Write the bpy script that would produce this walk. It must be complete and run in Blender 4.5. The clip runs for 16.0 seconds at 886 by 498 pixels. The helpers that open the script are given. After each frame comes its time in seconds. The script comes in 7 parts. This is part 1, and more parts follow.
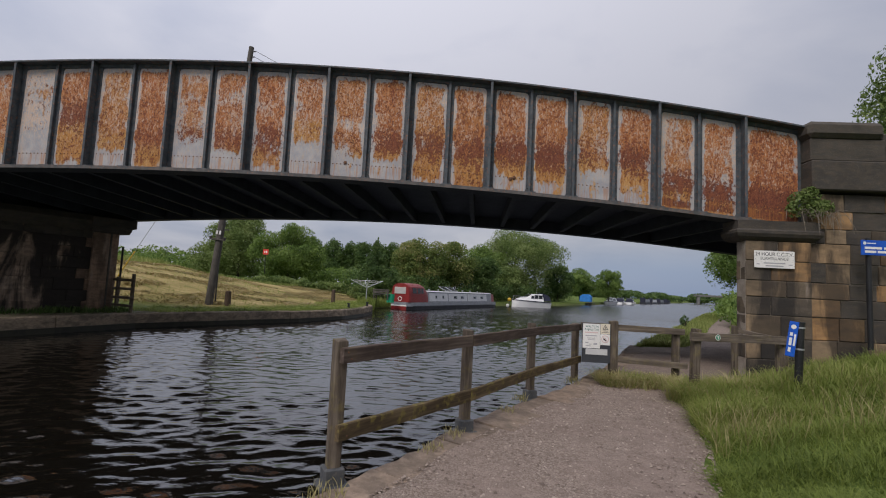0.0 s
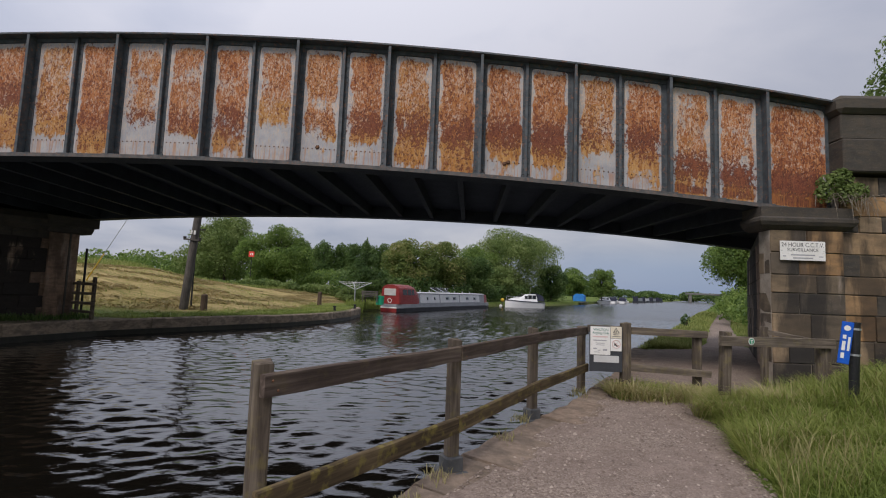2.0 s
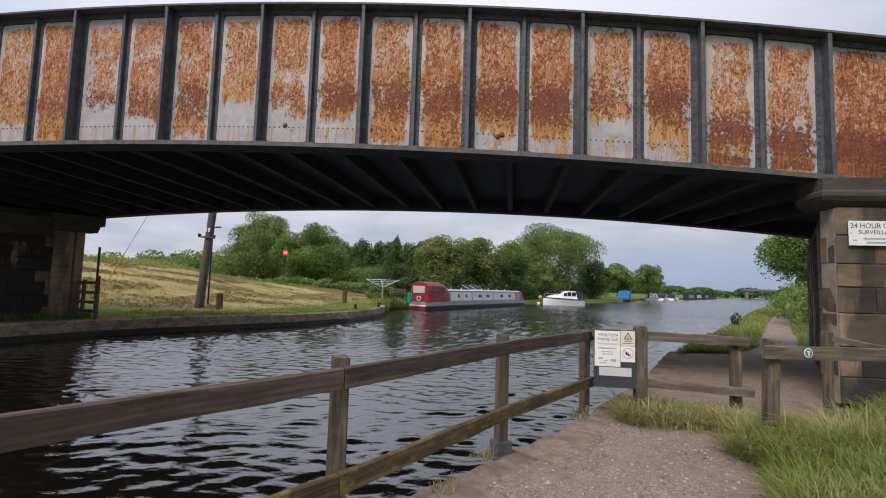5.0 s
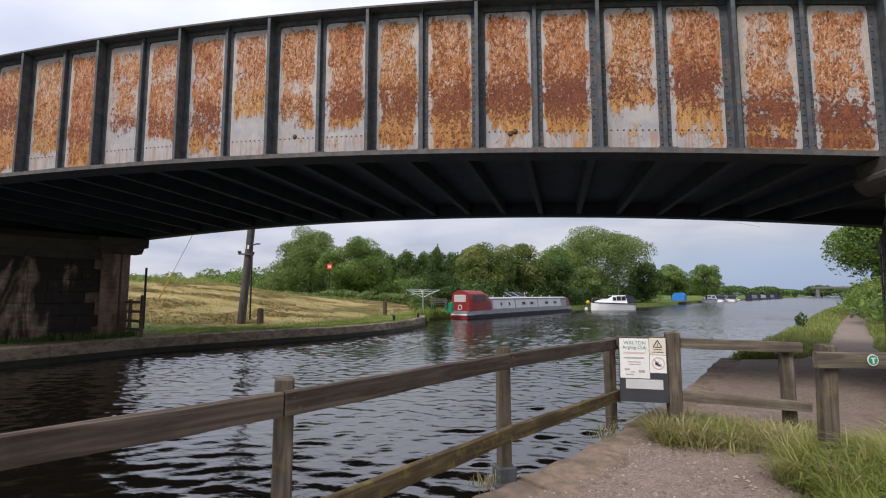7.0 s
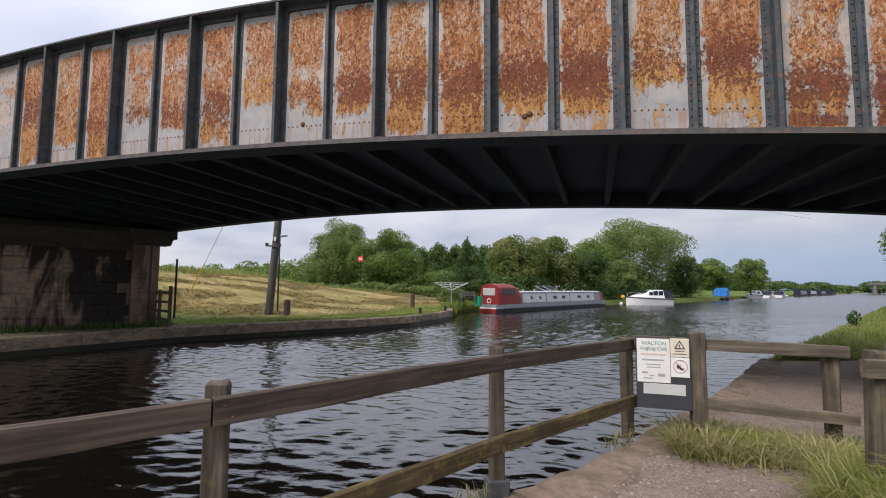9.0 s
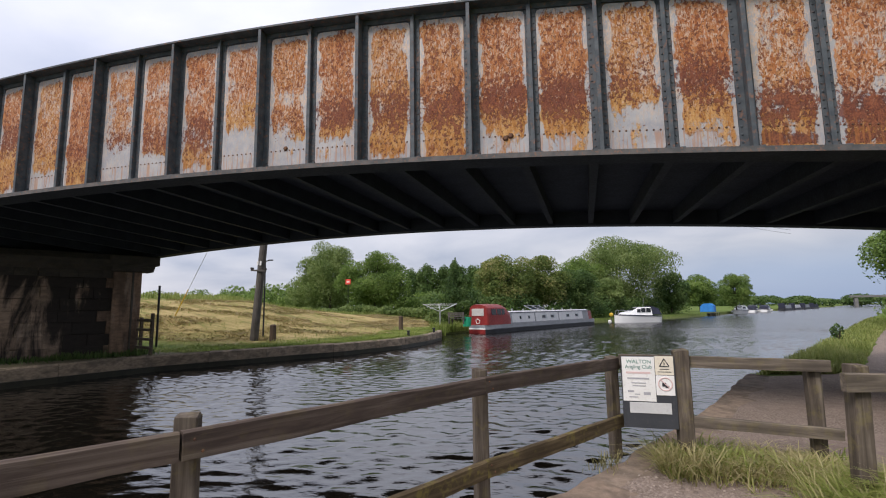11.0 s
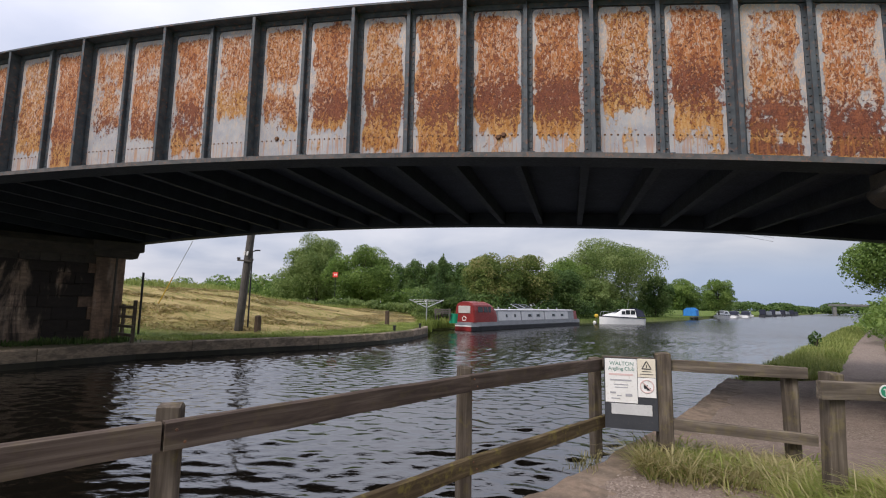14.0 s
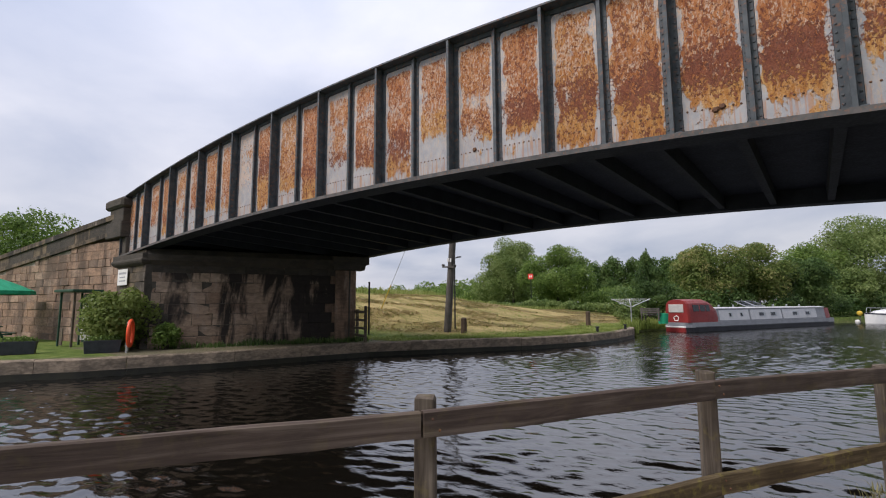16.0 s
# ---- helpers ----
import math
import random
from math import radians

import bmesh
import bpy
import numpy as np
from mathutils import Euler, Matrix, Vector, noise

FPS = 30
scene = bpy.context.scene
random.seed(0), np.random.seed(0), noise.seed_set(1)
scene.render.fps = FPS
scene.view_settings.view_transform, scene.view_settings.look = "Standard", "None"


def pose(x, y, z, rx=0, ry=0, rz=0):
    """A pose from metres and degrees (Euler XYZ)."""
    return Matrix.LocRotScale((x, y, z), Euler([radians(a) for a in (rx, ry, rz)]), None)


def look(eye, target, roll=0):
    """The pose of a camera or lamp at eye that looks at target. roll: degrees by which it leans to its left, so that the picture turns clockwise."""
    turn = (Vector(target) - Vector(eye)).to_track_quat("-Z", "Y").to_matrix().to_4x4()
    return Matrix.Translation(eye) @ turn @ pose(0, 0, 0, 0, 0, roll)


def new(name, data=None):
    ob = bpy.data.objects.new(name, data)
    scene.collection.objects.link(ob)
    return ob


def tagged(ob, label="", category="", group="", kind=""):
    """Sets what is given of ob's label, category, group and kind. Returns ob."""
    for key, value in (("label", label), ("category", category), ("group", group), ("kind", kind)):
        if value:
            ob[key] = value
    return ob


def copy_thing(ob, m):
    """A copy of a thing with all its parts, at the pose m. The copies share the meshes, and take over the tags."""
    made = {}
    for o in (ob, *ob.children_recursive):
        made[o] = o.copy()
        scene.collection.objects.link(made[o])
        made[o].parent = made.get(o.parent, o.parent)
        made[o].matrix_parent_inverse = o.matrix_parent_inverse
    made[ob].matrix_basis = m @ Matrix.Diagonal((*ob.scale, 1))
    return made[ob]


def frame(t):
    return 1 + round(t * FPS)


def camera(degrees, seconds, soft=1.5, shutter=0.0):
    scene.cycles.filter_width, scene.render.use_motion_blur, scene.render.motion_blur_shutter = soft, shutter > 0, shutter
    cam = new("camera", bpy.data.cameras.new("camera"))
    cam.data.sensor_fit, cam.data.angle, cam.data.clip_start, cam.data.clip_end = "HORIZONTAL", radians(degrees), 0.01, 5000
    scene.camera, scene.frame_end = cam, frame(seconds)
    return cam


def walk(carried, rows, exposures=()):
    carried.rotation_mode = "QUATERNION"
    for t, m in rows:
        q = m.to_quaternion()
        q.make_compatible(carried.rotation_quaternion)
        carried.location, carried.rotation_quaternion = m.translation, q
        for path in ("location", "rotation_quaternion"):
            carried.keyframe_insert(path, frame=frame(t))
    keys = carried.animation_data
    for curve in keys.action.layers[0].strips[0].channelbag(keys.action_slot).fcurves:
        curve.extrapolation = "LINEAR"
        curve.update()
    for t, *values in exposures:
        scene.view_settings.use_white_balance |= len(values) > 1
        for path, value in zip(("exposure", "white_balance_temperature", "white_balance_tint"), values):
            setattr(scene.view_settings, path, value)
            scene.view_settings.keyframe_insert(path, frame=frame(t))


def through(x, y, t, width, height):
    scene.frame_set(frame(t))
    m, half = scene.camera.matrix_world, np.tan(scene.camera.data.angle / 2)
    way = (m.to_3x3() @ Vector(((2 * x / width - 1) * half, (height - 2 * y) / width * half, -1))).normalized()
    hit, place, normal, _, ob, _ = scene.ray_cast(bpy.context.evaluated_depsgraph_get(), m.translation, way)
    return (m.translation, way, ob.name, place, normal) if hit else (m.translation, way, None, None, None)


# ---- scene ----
# camera and walk
cam = camera(86.0, 16.0, 1.1)
PATH = [
    (0, (0.164, -0.101, 1.595), (0.045, 1.888, 1.761), 2.8),
    (0.5, (0.099, 0.138, 1.582), (-0.008, 2.128, 1.748), 2.5),
    (1, (0.059, 0.467, 1.589), (-0.015, 2.459, 1.750), 2.0),
    (1.5, (0.156, 0.844, 1.578), (0.064, 2.834, 1.745), 2.3),
    (2, (0.224, 1.225, 1.566), (0.137, 3.216, 1.739), 2.1),
    (2.5, (0.332, 1.575, 1.583), (0.247, 3.565, 1.759), 1.6),
    (3, (0.559, 1.879, 1.584), (0.416, 3.866, 1.757), 2.4),
    (3.2, (0.616, 1.971, 1.575), (0.467, 3.958, 1.741), 2.3),
    (5.3, (1.282, 2.895, 1.584), (1.011, 4.871, 1.74), 1.8),
    (5.5, (1.319, 2.977, 1.595), (1.053, 4.953, 1.748), 2.0),
    (6, (1.509, 3.153, 1.575), (1.072, 5.1, 1.716), 1.9),
    (6.5, (1.622, 3.251, 1.579), (1.139, 5.185, 1.735), 0.2),
    (7, (1.679, 3.29, 1.583), (1.226, 5.228, 1.774), -0.1),
    (7.5, (1.733, 3.312, 1.587), (1.283, 5.25, 1.788), -0.3),
    (8, (1.761, 3.457, 1.58), (1.36, 5.409, 1.745), 0.8),
    (8.5, (1.81, 3.673, 1.586), (1.324, 5.609, 1.708), 0.8),
    (9, (1.958, 3.791, 1.592), (1.368, 5.695, 1.753), 0.4),
    (9.5, (2.013, 3.826, 1.608), (1.472, 5.74, 1.826), -0.8),
    (9.7, (2.03, 3.837, 1.608), (1.488, 5.746, 1.86), -0.9),
    (12, (2.009, 3.814, 1.598), (1.476, 5.727, 1.833), -0.3),
    (12.5, (2.009, 3.824, 1.6), (1.48, 5.742, 1.808), -0.0),
    (13, (2.013, 3.823, 1.604), (1.479, 5.738, 1.825), -0.1),
    (13.5, (2.011, 3.811, 1.605), (1.489, 5.728, 1.84), 0.1),
    (14, (2.013, 3.813, 1.61), (1.518, 5.737, 1.843), 1.0),
    (14.5, (2.011, 3.808, 1.606), (1.497, 5.725, 1.851), 1.0),
    (15, (2.002, 3.794, 1.609), (1.426, 5.691, 1.877), 0.3),
    (15.5, (1.955, 3.782, 1.611), (1.147, 5.59, 1.888), -0.1),
    (16, (1.846, 3.748, 1.597), (0.64, 5.326, 1.831), -0.3),
]
walk(cam, [(t, look(eye, target, roll)) for t, eye, target, roll in PATH], [(0.0, -0.20, 6470, 14), (3.0, 0.0, 6470, 14), (5.5, 0.28, 6470, 14), (8.5, 0.33, 6470, 14), (12.0, 0.30, 6470, 14), (14.5, 0.30, 6470, 14), (16.0, 0.22, 6470, 14)])

# ---- world, sun ----
world = bpy.data.worlds.new("sky")
scene.world = world
world.use_nodes = True
wt = world.node_tree
wt.nodes.clear()
SUN_EL, SUN_AZ = 48.0, 205.0


def wnode(kind, **values):
    n = wt.nodes.new(kind)
    for k, v in values.items():
        if k in n.inputs:
            n.inputs[k].default_value = v
    return n


sky = wt.nodes.new("ShaderNodeTexSky")
sky.sky_type, sky.sun_disc = "NISHITA", False
sky.sun_elevation, sky.sun_rotation = radians(SUN_EL), radians(SUN_AZ)
sky.air_density, sky.dust_density = 1.2, 2.0
wco = wnode("ShaderNodeTexCoord")
wsep = wnode("ShaderNodeSeparateXYZ")
wt.links.new(wco.outputs["Generated"], wsep.inputs[0])
# cloud sheet: direction divided by height, so that the clouds flatten towards the horizon
wadd = wnode("ShaderNodeMath")
wadd.operation = "ADD"
wadd.inputs[1].default_value = 0.22
wt.links.new(wsep.outputs["Z"], wadd.inputs[0])
wdiv = wnode("ShaderNodeVectorMath")
wdiv.operation = "DIVIDE"
wcomb = wnode("ShaderNodeCombineXYZ")
for k in range(3):
    wt.links.new(wadd.outputs[0], wcomb.inputs[k])
wt.links.new(wco.outputs["Generated"], wdiv.inputs[0])
wt.links.new(wcomb.outputs[0], wdiv.inputs[1])
wnoise = wnode("ShaderNodeTexNoise", Scale=1.5, Detail=7.0, Roughness=0.5, Distortion=0.3)
wt.links.new(wdiv.outputs[0], wnoise.inputs["Vector"])
wnoise2 = wnode("ShaderNodeTexNoise", Scale=0.55, Detail=3.0, Roughness=0.5)
wt.links.new(wdiv.outputs[0], wnoise2.inputs["Vector"])
wmix = wnode("ShaderNodeMath")
wmix.operation = "ADD"
wt.links.new(wnoise.outputs["Fac"], wmix.inputs[0])
wt.links.new(wnoise2.outputs["Fac"], wmix.inputs[1])
wramp = wnode("ShaderNodeValToRGB")
wramp.color_ramp.elements[0].position, wramp.color_ramp.elements[0].color = 0.38, (0.44, 0.49, 0.615, 1)
wramp.color_ramp.elements[1].position, wramp.color_ramp.elements[1].color = 0.58, (0.72, 0.735, 0.80, 1)
whalf = wnode("ShaderNodeMath")
whalf.operation = "MULTIPLY"
whalf.inputs[1].default_value = 0.5
wt.links.new(wmix.outputs[0], whalf.inputs[0])
wt.links.new(whalf.outputs[0], wramp.inputs[0])
# an overcast sky is brighter overhead than at the horizon
wgrad = wnode("ShaderNodeMapRange")
wgrad.interpolation_type = "SMOOTHSTEP"
wgrad.inputs["From Min"].default_value, wgrad.inputs["From Max"].default_value = 0.05, 1.0
wgrad.inputs["To Min"].default_value, wgrad.inputs["To Max"].default_value = 7.4, 15.6
wt.links.new(wsep.outputs["Z"], wgrad.inputs["Value"])
wscale = wnode("ShaderNodeVectorMath")
wscale.operation = "SCALE"
wt.links.new(wramp.outputs[0], wscale.inputs[0])
wt.links.new(wgrad.outputs[0], wscale.inputs["Scale"])
# a blue-grey bank of rain cloud low down ahead to the right
wdot = wnode("ShaderNodeVectorMath")
wdot.operation = "DOT_PRODUCT"
wdot.inputs[1].default_value = (0.56, 0.83, 0.0)
wt.links.new(wco.outputs["Generated"], wdot.inputs[0])
wside = wnode("ShaderNodeMapRange")
wside.interpolation_type = "SMOOTHSTEP"
wside.inputs["From Min"].default_value, wside.inputs["From Max"].default_value = 0.80, 1.0
wt.links.new(wdot.outputs["Value"], wside.inputs["Value"])
wlow = wnode("ShaderNodeMapRange")
wlow.interpolation_type = "SMOOTHSTEP"
wlow.inputs["From Min"].default_value, wlow.inputs["From Max"].default_value = 0.125, 0.045
wt.links.new(wsep.outputs["Z"], wlow.inputs["Value"])
wboth = wnode("ShaderNodeMath")
wboth.operation = "MULTIPLY"
wt.links.new(wside.outputs[0], wboth.inputs[0])
wt.links.new(wlow.outputs[0], wboth.inputs[1])
wrain = wnode("ShaderNodeMixRGB")
wrain.inputs["Color2"].default_value = (3.1, 4.0, 5.7, 1)
wt.links.new(wboth.outputs[0], wrain.inputs["Fac"])
wt.links.new(wscale.outputs[0], wrain.inputs["Color1"])
# the cloud is thinner, so brighter, towards the far bank
wdot2 = wnode("ShaderNodeVectorMath")
wdot2.operation = "DOT_PRODUCT"
wdot2.inputs[1].default_value = (-0.88, 0.47, 0.0)
wt.links.new(wco.outputs["Generated"], wdot2.inputs[0])
wthin = wnode("ShaderNodeMapRange")
wthin.inputs["From Min"].default_value, wthin.inputs["From Max"].default_value = -0.2, 0.95
wthin.inputs["To Min"].default_value, wthin.inputs["To Max"].default_value = 0.86, 1.22
wt.links.new(wdot2.outputs["Value"], wthin.inputs["Value"])
wbright = wnode("ShaderNodeVectorMath")
wbright.operation = "SCALE"
wt.links.new(wrain.outputs[0], wbright.inputs[0])
wt.links.new(wthin.outputs[0], wbright.inputs["Scale"])
wblend = wnode("ShaderNodeMixRGB")
wblend.inputs["Fac"].default_value = 0.85
wt.links.new(sky.outputs[0], wblend.inputs["Color1"])
wt.links.new(wbright.outputs[0], wblend.inputs["Color2"])
wbg = wnode("ShaderNodeBackground", Strength=0.1)
wt.links.new(wblend.outputs[0], wbg.inputs["Color"])
wout = wnode("ShaderNodeOutputWorld")
wt.links.new(wbg.outputs[0], wout.inputs[0])

sun_data = bpy.data.lights.new("sun", "SUN")
sun_data.energy, sun_data.angle, sun_data.color = 2.4, radians(22), (1.0, 0.95, 0.88)
sun = new("sun", sun_data)
az = radians(SUN_AZ)
sun.matrix_world = look((math.sin(az) * 40, math.cos(az) * 40, 45), (0, 0, 0))

# ---- materials ----
class Mat:
    """A node material with short ways to add nodes."""

    def __init__(self, name, rough=0.7, metal=0.0, spec=0.5):
        self.m = bpy.data.materials.new(name)
        self.m.use_nodes = True
        self.t = self.m.node_tree
        self.b = self.t.nodes["Principled BSDF"]
        self.b.inputs["Roughness"].default_value = rough
        self.b.inputs["Metallic"].default_value = metal
        self.b.inputs["Specular IOR Level"].default_value = spec
        self.co = self.t.nodes.new("ShaderNodeTexCoord")

    def link(self, a, b):
        self.t.links.new(a, b)

    def val(self, x, sock):
        if isinstance(x, (int, float)):
            sock.default_value = x
        elif isinstance(x, tuple):
            sock.default_value = x if len(x) == 4 or len(sock.default_value) == 3 else (*x, 1)
        else:
            self.link(x, sock)

    def coords(self, scale=(1, 1, 1), kind="Object", turn=(0, 0, 0)):
        n = self.t.nodes.new("ShaderNodeMapping")
        n.inputs["Scale"].default_value = scale
        n.inputs["Rotation"].default_value = [radians(a) for a in turn]
        self.link(self.co.outputs[kind], n.inputs["Vector"])
        return n.outputs[0]

    def shifted(self, vec, amount=40.0):
        """The coordinates moved by the object's own random number."""
        info = self.t.nodes.new("ShaderNodeObjectInfo")
        mul = self.math("MULTIPLY", info.outputs["Random"], amount)
        n = self.t.nodes.new("ShaderNodeVectorMath")
        n.operation = "ADD"
        self.link(vec, n.inputs[0])
        c = self.t.nodes.new("ShaderNodeCombineXYZ")
        for k in range(3):
            self.link(mul, c.inputs[k])
        self.link(c.outputs[0], n.inputs[1])
        return n.outputs[0]

    def noise(self, vec, scale, detail=4.0, rough=0.55, distort=0.0):
        n = self.t.nodes.new("ShaderNodeTexNoise")
        n.inputs["Scale"].default_value, n.inputs["Detail"].default_value = scale, detail
        n.inputs["Roughness"].default_value, n.inputs["Distortion"].default_value = rough, distort
        self.link(vec, n.inputs["Vector"])
        return n.outputs["Fac"]

    def voronoi(self, vec, scale, feature="F1", out="Distance"):
        n = self.t.nodes.new("ShaderNodeTexVoronoi")
        n.feature = feature
        n.inputs["Scale"].default_value = scale
        self.link(vec, n.inputs["Vector"])
        return n.outputs[out]

    def math(self, op, a, b=0.0, clamp=False):
        n = self.t.nodes.new("ShaderNodeMath")
        n.operation, n.use_clamp = op, clamp
        self.val(a, n.inputs[0])
        self.val(b, n.inputs[1])
        return n.outputs[0]

    def span(self, x, a, b, to_a=0.0, to_b=1.0, smooth=True):
        n = self.t.nodes.new("ShaderNodeMapRange")
        n.interpolation_type = "SMOOTHSTEP" if smooth else "LINEAR"
        for k, v in (("From Min", a), ("From Max", b), ("To Min", to_a), ("To Max", to_b)):
            n.inputs[k].default_value = v
        self.link(x, n.inputs["Value"])
        return n.outputs[0]

    def ramp(self, x, *stops):
        n = self.t.nodes.new("ShaderNodeValToRGB")
        r = n.color_ramp
        while len(r.elements) < len(stops):
            r.elements.new(0.5)
        for e, (p, c) in zip(r.elements, stops):
            e.position, e.color = p, (*c, 1)
        self.link(x, n.inputs[0])
        return n.outputs[0]

    def mix(self, fac, a, b, mode="MIX"):
        n = self.t.nodes.new("ShaderNodeMixRGB")
        n.blend_type = mode
        self.val(fac, n.inputs[0])
        self.val(a, n.inputs[1])
        self.val(b, n.inputs[2])
        return n.outputs[0]

    def random(self):
        return self.t.nodes.new("ShaderNodeObjectInfo").outputs["Random"]

    def island(self):
        return self.t.nodes.new("ShaderNodeNewGeometry").outputs["Random Per Island"]

    def xyz(self, kind="Object"):
        n = self.t.nodes.new("ShaderNodeSeparateXYZ")
        self.link(self.co.outputs[kind], n.inputs[0])
        return n.outputs

    def colour(self, c):
        self.val(c, self.b.inputs["Base Color"])
        return self

    def bump(self, height, strength=0.5, distance=0.02):
        n = self.t.nodes.new("ShaderNodeBump")
        n.inputs["Strength"].default_value, n.inputs["Distance"].default_value = strength, distance
        self.link(height, n.inputs["Height"])
        self.link(n.outputs[0], self.b.inputs["Normal"])
        return self

    def rough(self, x):
        self.val(x, self.b.inputs["Roughness"])
        return self


def mottled(name, a, b, c, scale=3.0, rough=0.75, bump=0.3, distance=0.01, fine=40.0, metal=0.0, vary=0.0, spec=0.4):
    """A plain surface: two tones in patches, a third in specks, grain and relief."""
    m = Mat(name, rough, metal, spec)
    v = m.shifted(m.coords())
    big, small = m.noise(v, scale, 5.0), m.noise(v, fine, 3.0, 0.6)
    col = m.mix(m.span(big, 0.35, 0.65), a, b)
    col = m.mix(m.span(small, 0.52, 0.78), col, c)
    if vary:
        col = m.mix(vary, col, m.ramp(m.random(), (0.0, a), (0.5, b), (1.0, c)))
    m.colour(col)
    m.rough(m.span(small, 0.3, 0.7, rough - 0.1, min(rough + 0.1, 1.0)))
    m.bump(m.math("ADD", m.math("MULTIPLY", big, 0.6), m.math("MULTIPLY", small, 0.4)), bump, distance)
    return m.m


def make_panel():
    """White-grey paint that peels to orange and dark brown rust. How far each panel has gone is written on its mesh."""
    m = Mat("rusted_panel", 0.72, 0.0, 0.3)
    v = m.shifted(m.coords((1, 1, 0.75)))
    streak = m.shifted(m.coords((1, 1, 0.16)))
    uv = m.xyz("UV")
    u, w = uv[0], uv[1]

    def wear(name):
        att = m.t.nodes.new("ShaderNodeAttribute")
        att.attribute_name = name
        sep = m.t.nodes.new("ShaderNodeSeparateXYZ")
        m.link(att.outputs["Vector"], sep.inputs[0])
        return sep.outputs
    load, band_at, band_by = wear("wear_a")
    pale_to, ochre, foot_by = wear("wear_b")

    def scaled(x, k, off=0.5):
        return m.math("MULTIPLY", m.math("SUBTRACT", x, off), k)

    def total(*xs):
        r = xs[0]
        for x in xs[1:]:
            r = m.math("ADD", r, x)
        return r
    big = m.noise(v, 2.4, 5.0, 0.6)
    mid = m.noise(v, 9.0, 6.0, 0.65, 0.3)
    grit = m.noise(v, 22.0, 6.0, 0.70, 0.5)
    fine = m.noise(v, 55.0, 5.0, 0.70)
    drip = m.noise(streak, 16.0, 5.0, 0.65)
    # margins that kept their paint: both sides, the head, and a foot of each panel's own height
    edge = m.math("MINIMUM", u, m.math("SUBTRACT", 1.0, u))
    side = m.span(m.math("ADD", edge, scaled(big, 0.30)), 0.03, 0.13, 1.0, 0.0)
    head = m.span(m.math("ADD", w, scaled(mid, 0.06)), 0.93, 0.985)
    under = m.math("SUBTRACT", m.math("ADD", pale_to, scaled(drip, 0.30)), w)
    under = m.span(under, -0.06, 0.05)
    amount = total(m.math("MULTIPLY", load, 1.15), scaled(big, 1.9), scaled(mid, 0.9), scaled(drip, 0.8), scaled(grit, 0.5))
    amount = m.math("SUBTRACT", amount, total(m.math("MULTIPLY", side, 0.65), m.math("MULTIPLY", head, 0.7), m.math("MULTIPLY", under, 0.62)))
    stain = m.span(amount, 0.20, 0.46)
    paint = m.mix(m.span(m.noise(v, 5.0), 0.35, 0.7), (0.31, 0.316, 0.34), (0.40, 0.396, 0.404))
    paint = m.mix(m.span(m.math("ADD", drip, scaled(fine, 0.4)), 0.52, 0.66, 0.0, 0.45), paint, (0.50, 0.36, 0.22))
    wash = total(m.math("MULTIPLY", grit, 0.45), m.math("MULTIPLY", drip, 0.35), m.math("MULTIPLY", big, 0.20))
    rust = m.ramp(wash, (0.38, (0.19, 0.062, 0.028)), (0.46, (0.35, 0.116, 0.042)), (0.53, (0.46, 0.190, 0.075)), (0.62, (0.55, 0.34, 0.19)))
    gold = m.ramp(wash, (0.38, (0.27, 0.105, 0.028)), (0.48, (0.42, 0.19, 0.052)), (0.58, (0.54, 0.32, 0.13)))
    below = m.math("MULTIPLY", m.span(m.math("SUBTRACT", w, band_at), -0.02, -0.12), m.span(big, 0.3, 0.6, 0.55, 1.0))
    tint = m.math("MINIMUM", m.math("ADD", below, m.math("MULTIPLY", ochre, m.span(mid, 0.36, 0.60, 0.25, 0.9))), 1.0)
    rust = m.mix(tint, rust, gold)
    col = m.mix(stain, paint, rust)
    # flakes of pale paint held in the rust
    flake = total(m.noise(m.shifted(m.coords((1, 1, 0.5))), 30.0, 5.0, 0.66, 0.6), scaled(big, -0.30), m.math("MULTIPLY", load, -0.10))
    col = m.mix(m.math("MULTIPLY", m.span(flake, 0.465, 0.52), m.span(w, 0.18, 0.45, 0.25, 0.85)), col, m.ramp(fine, (0.35, (0.54, 0.34, 0.21)), (0.60, (0.57, 0.47, 0.40))))
    # thin upright streaks where the paint washed off last
    wisp = m.noise(m.shifted(m.coords((1, 1, 0.22))), 42.0, 4.0, 0.6, 0.3)
    col = m.mix(m.math("MULTIPLY", m.span(m.math("ADD", wisp, scaled(big, -0.25)), 0.54, 0.62), m.span(w, 0.35, 0.6, 0.1, 0.55)), col, (0.54, 0.39, 0.28))
    # dark scale: a ragged band, and specks that follow the load
    off = m.math("ABSOLUTE", m.math("SUBTRACT", m.math("ADD", w, scaled(mid, 0.12)), band_at))
    band = m.math("MULTIPLY", m.span(off, 0.22, 0.02), band_by)
    dark_in = total(m.math("MULTIPLY", band, 0.31), scaled(grit, 2.3), scaled(mid, 1.1), scaled(big, 0.5), scaled(fine, 0.7), m.math("MULTIPLY", load, 0.20))
    foot = m.math("MULTIPLY", m.span(m.math("ADD", w, scaled(mid, 0.05)), 0.115, 0.07), m.math("MULTIPLY", m.span(w, 0.015, 0.04), foot_by))
    dark_in = m.math("SUBTRACT", m.math("ADD", dark_in, m.math("MULTIPLY", foot, 0.42)), total(m.math("MULTIPLY", under, 0.28), m.math("MULTIPLY", side, 0.22)))
    dark = m.math("MULTIPLY", m.span(dark_in, 0.20, 0.32), 0.92)
    dark = m.math("MULTIPLY", dark, m.span(m.math("ADD", amount, band), 0.05, 0.35))
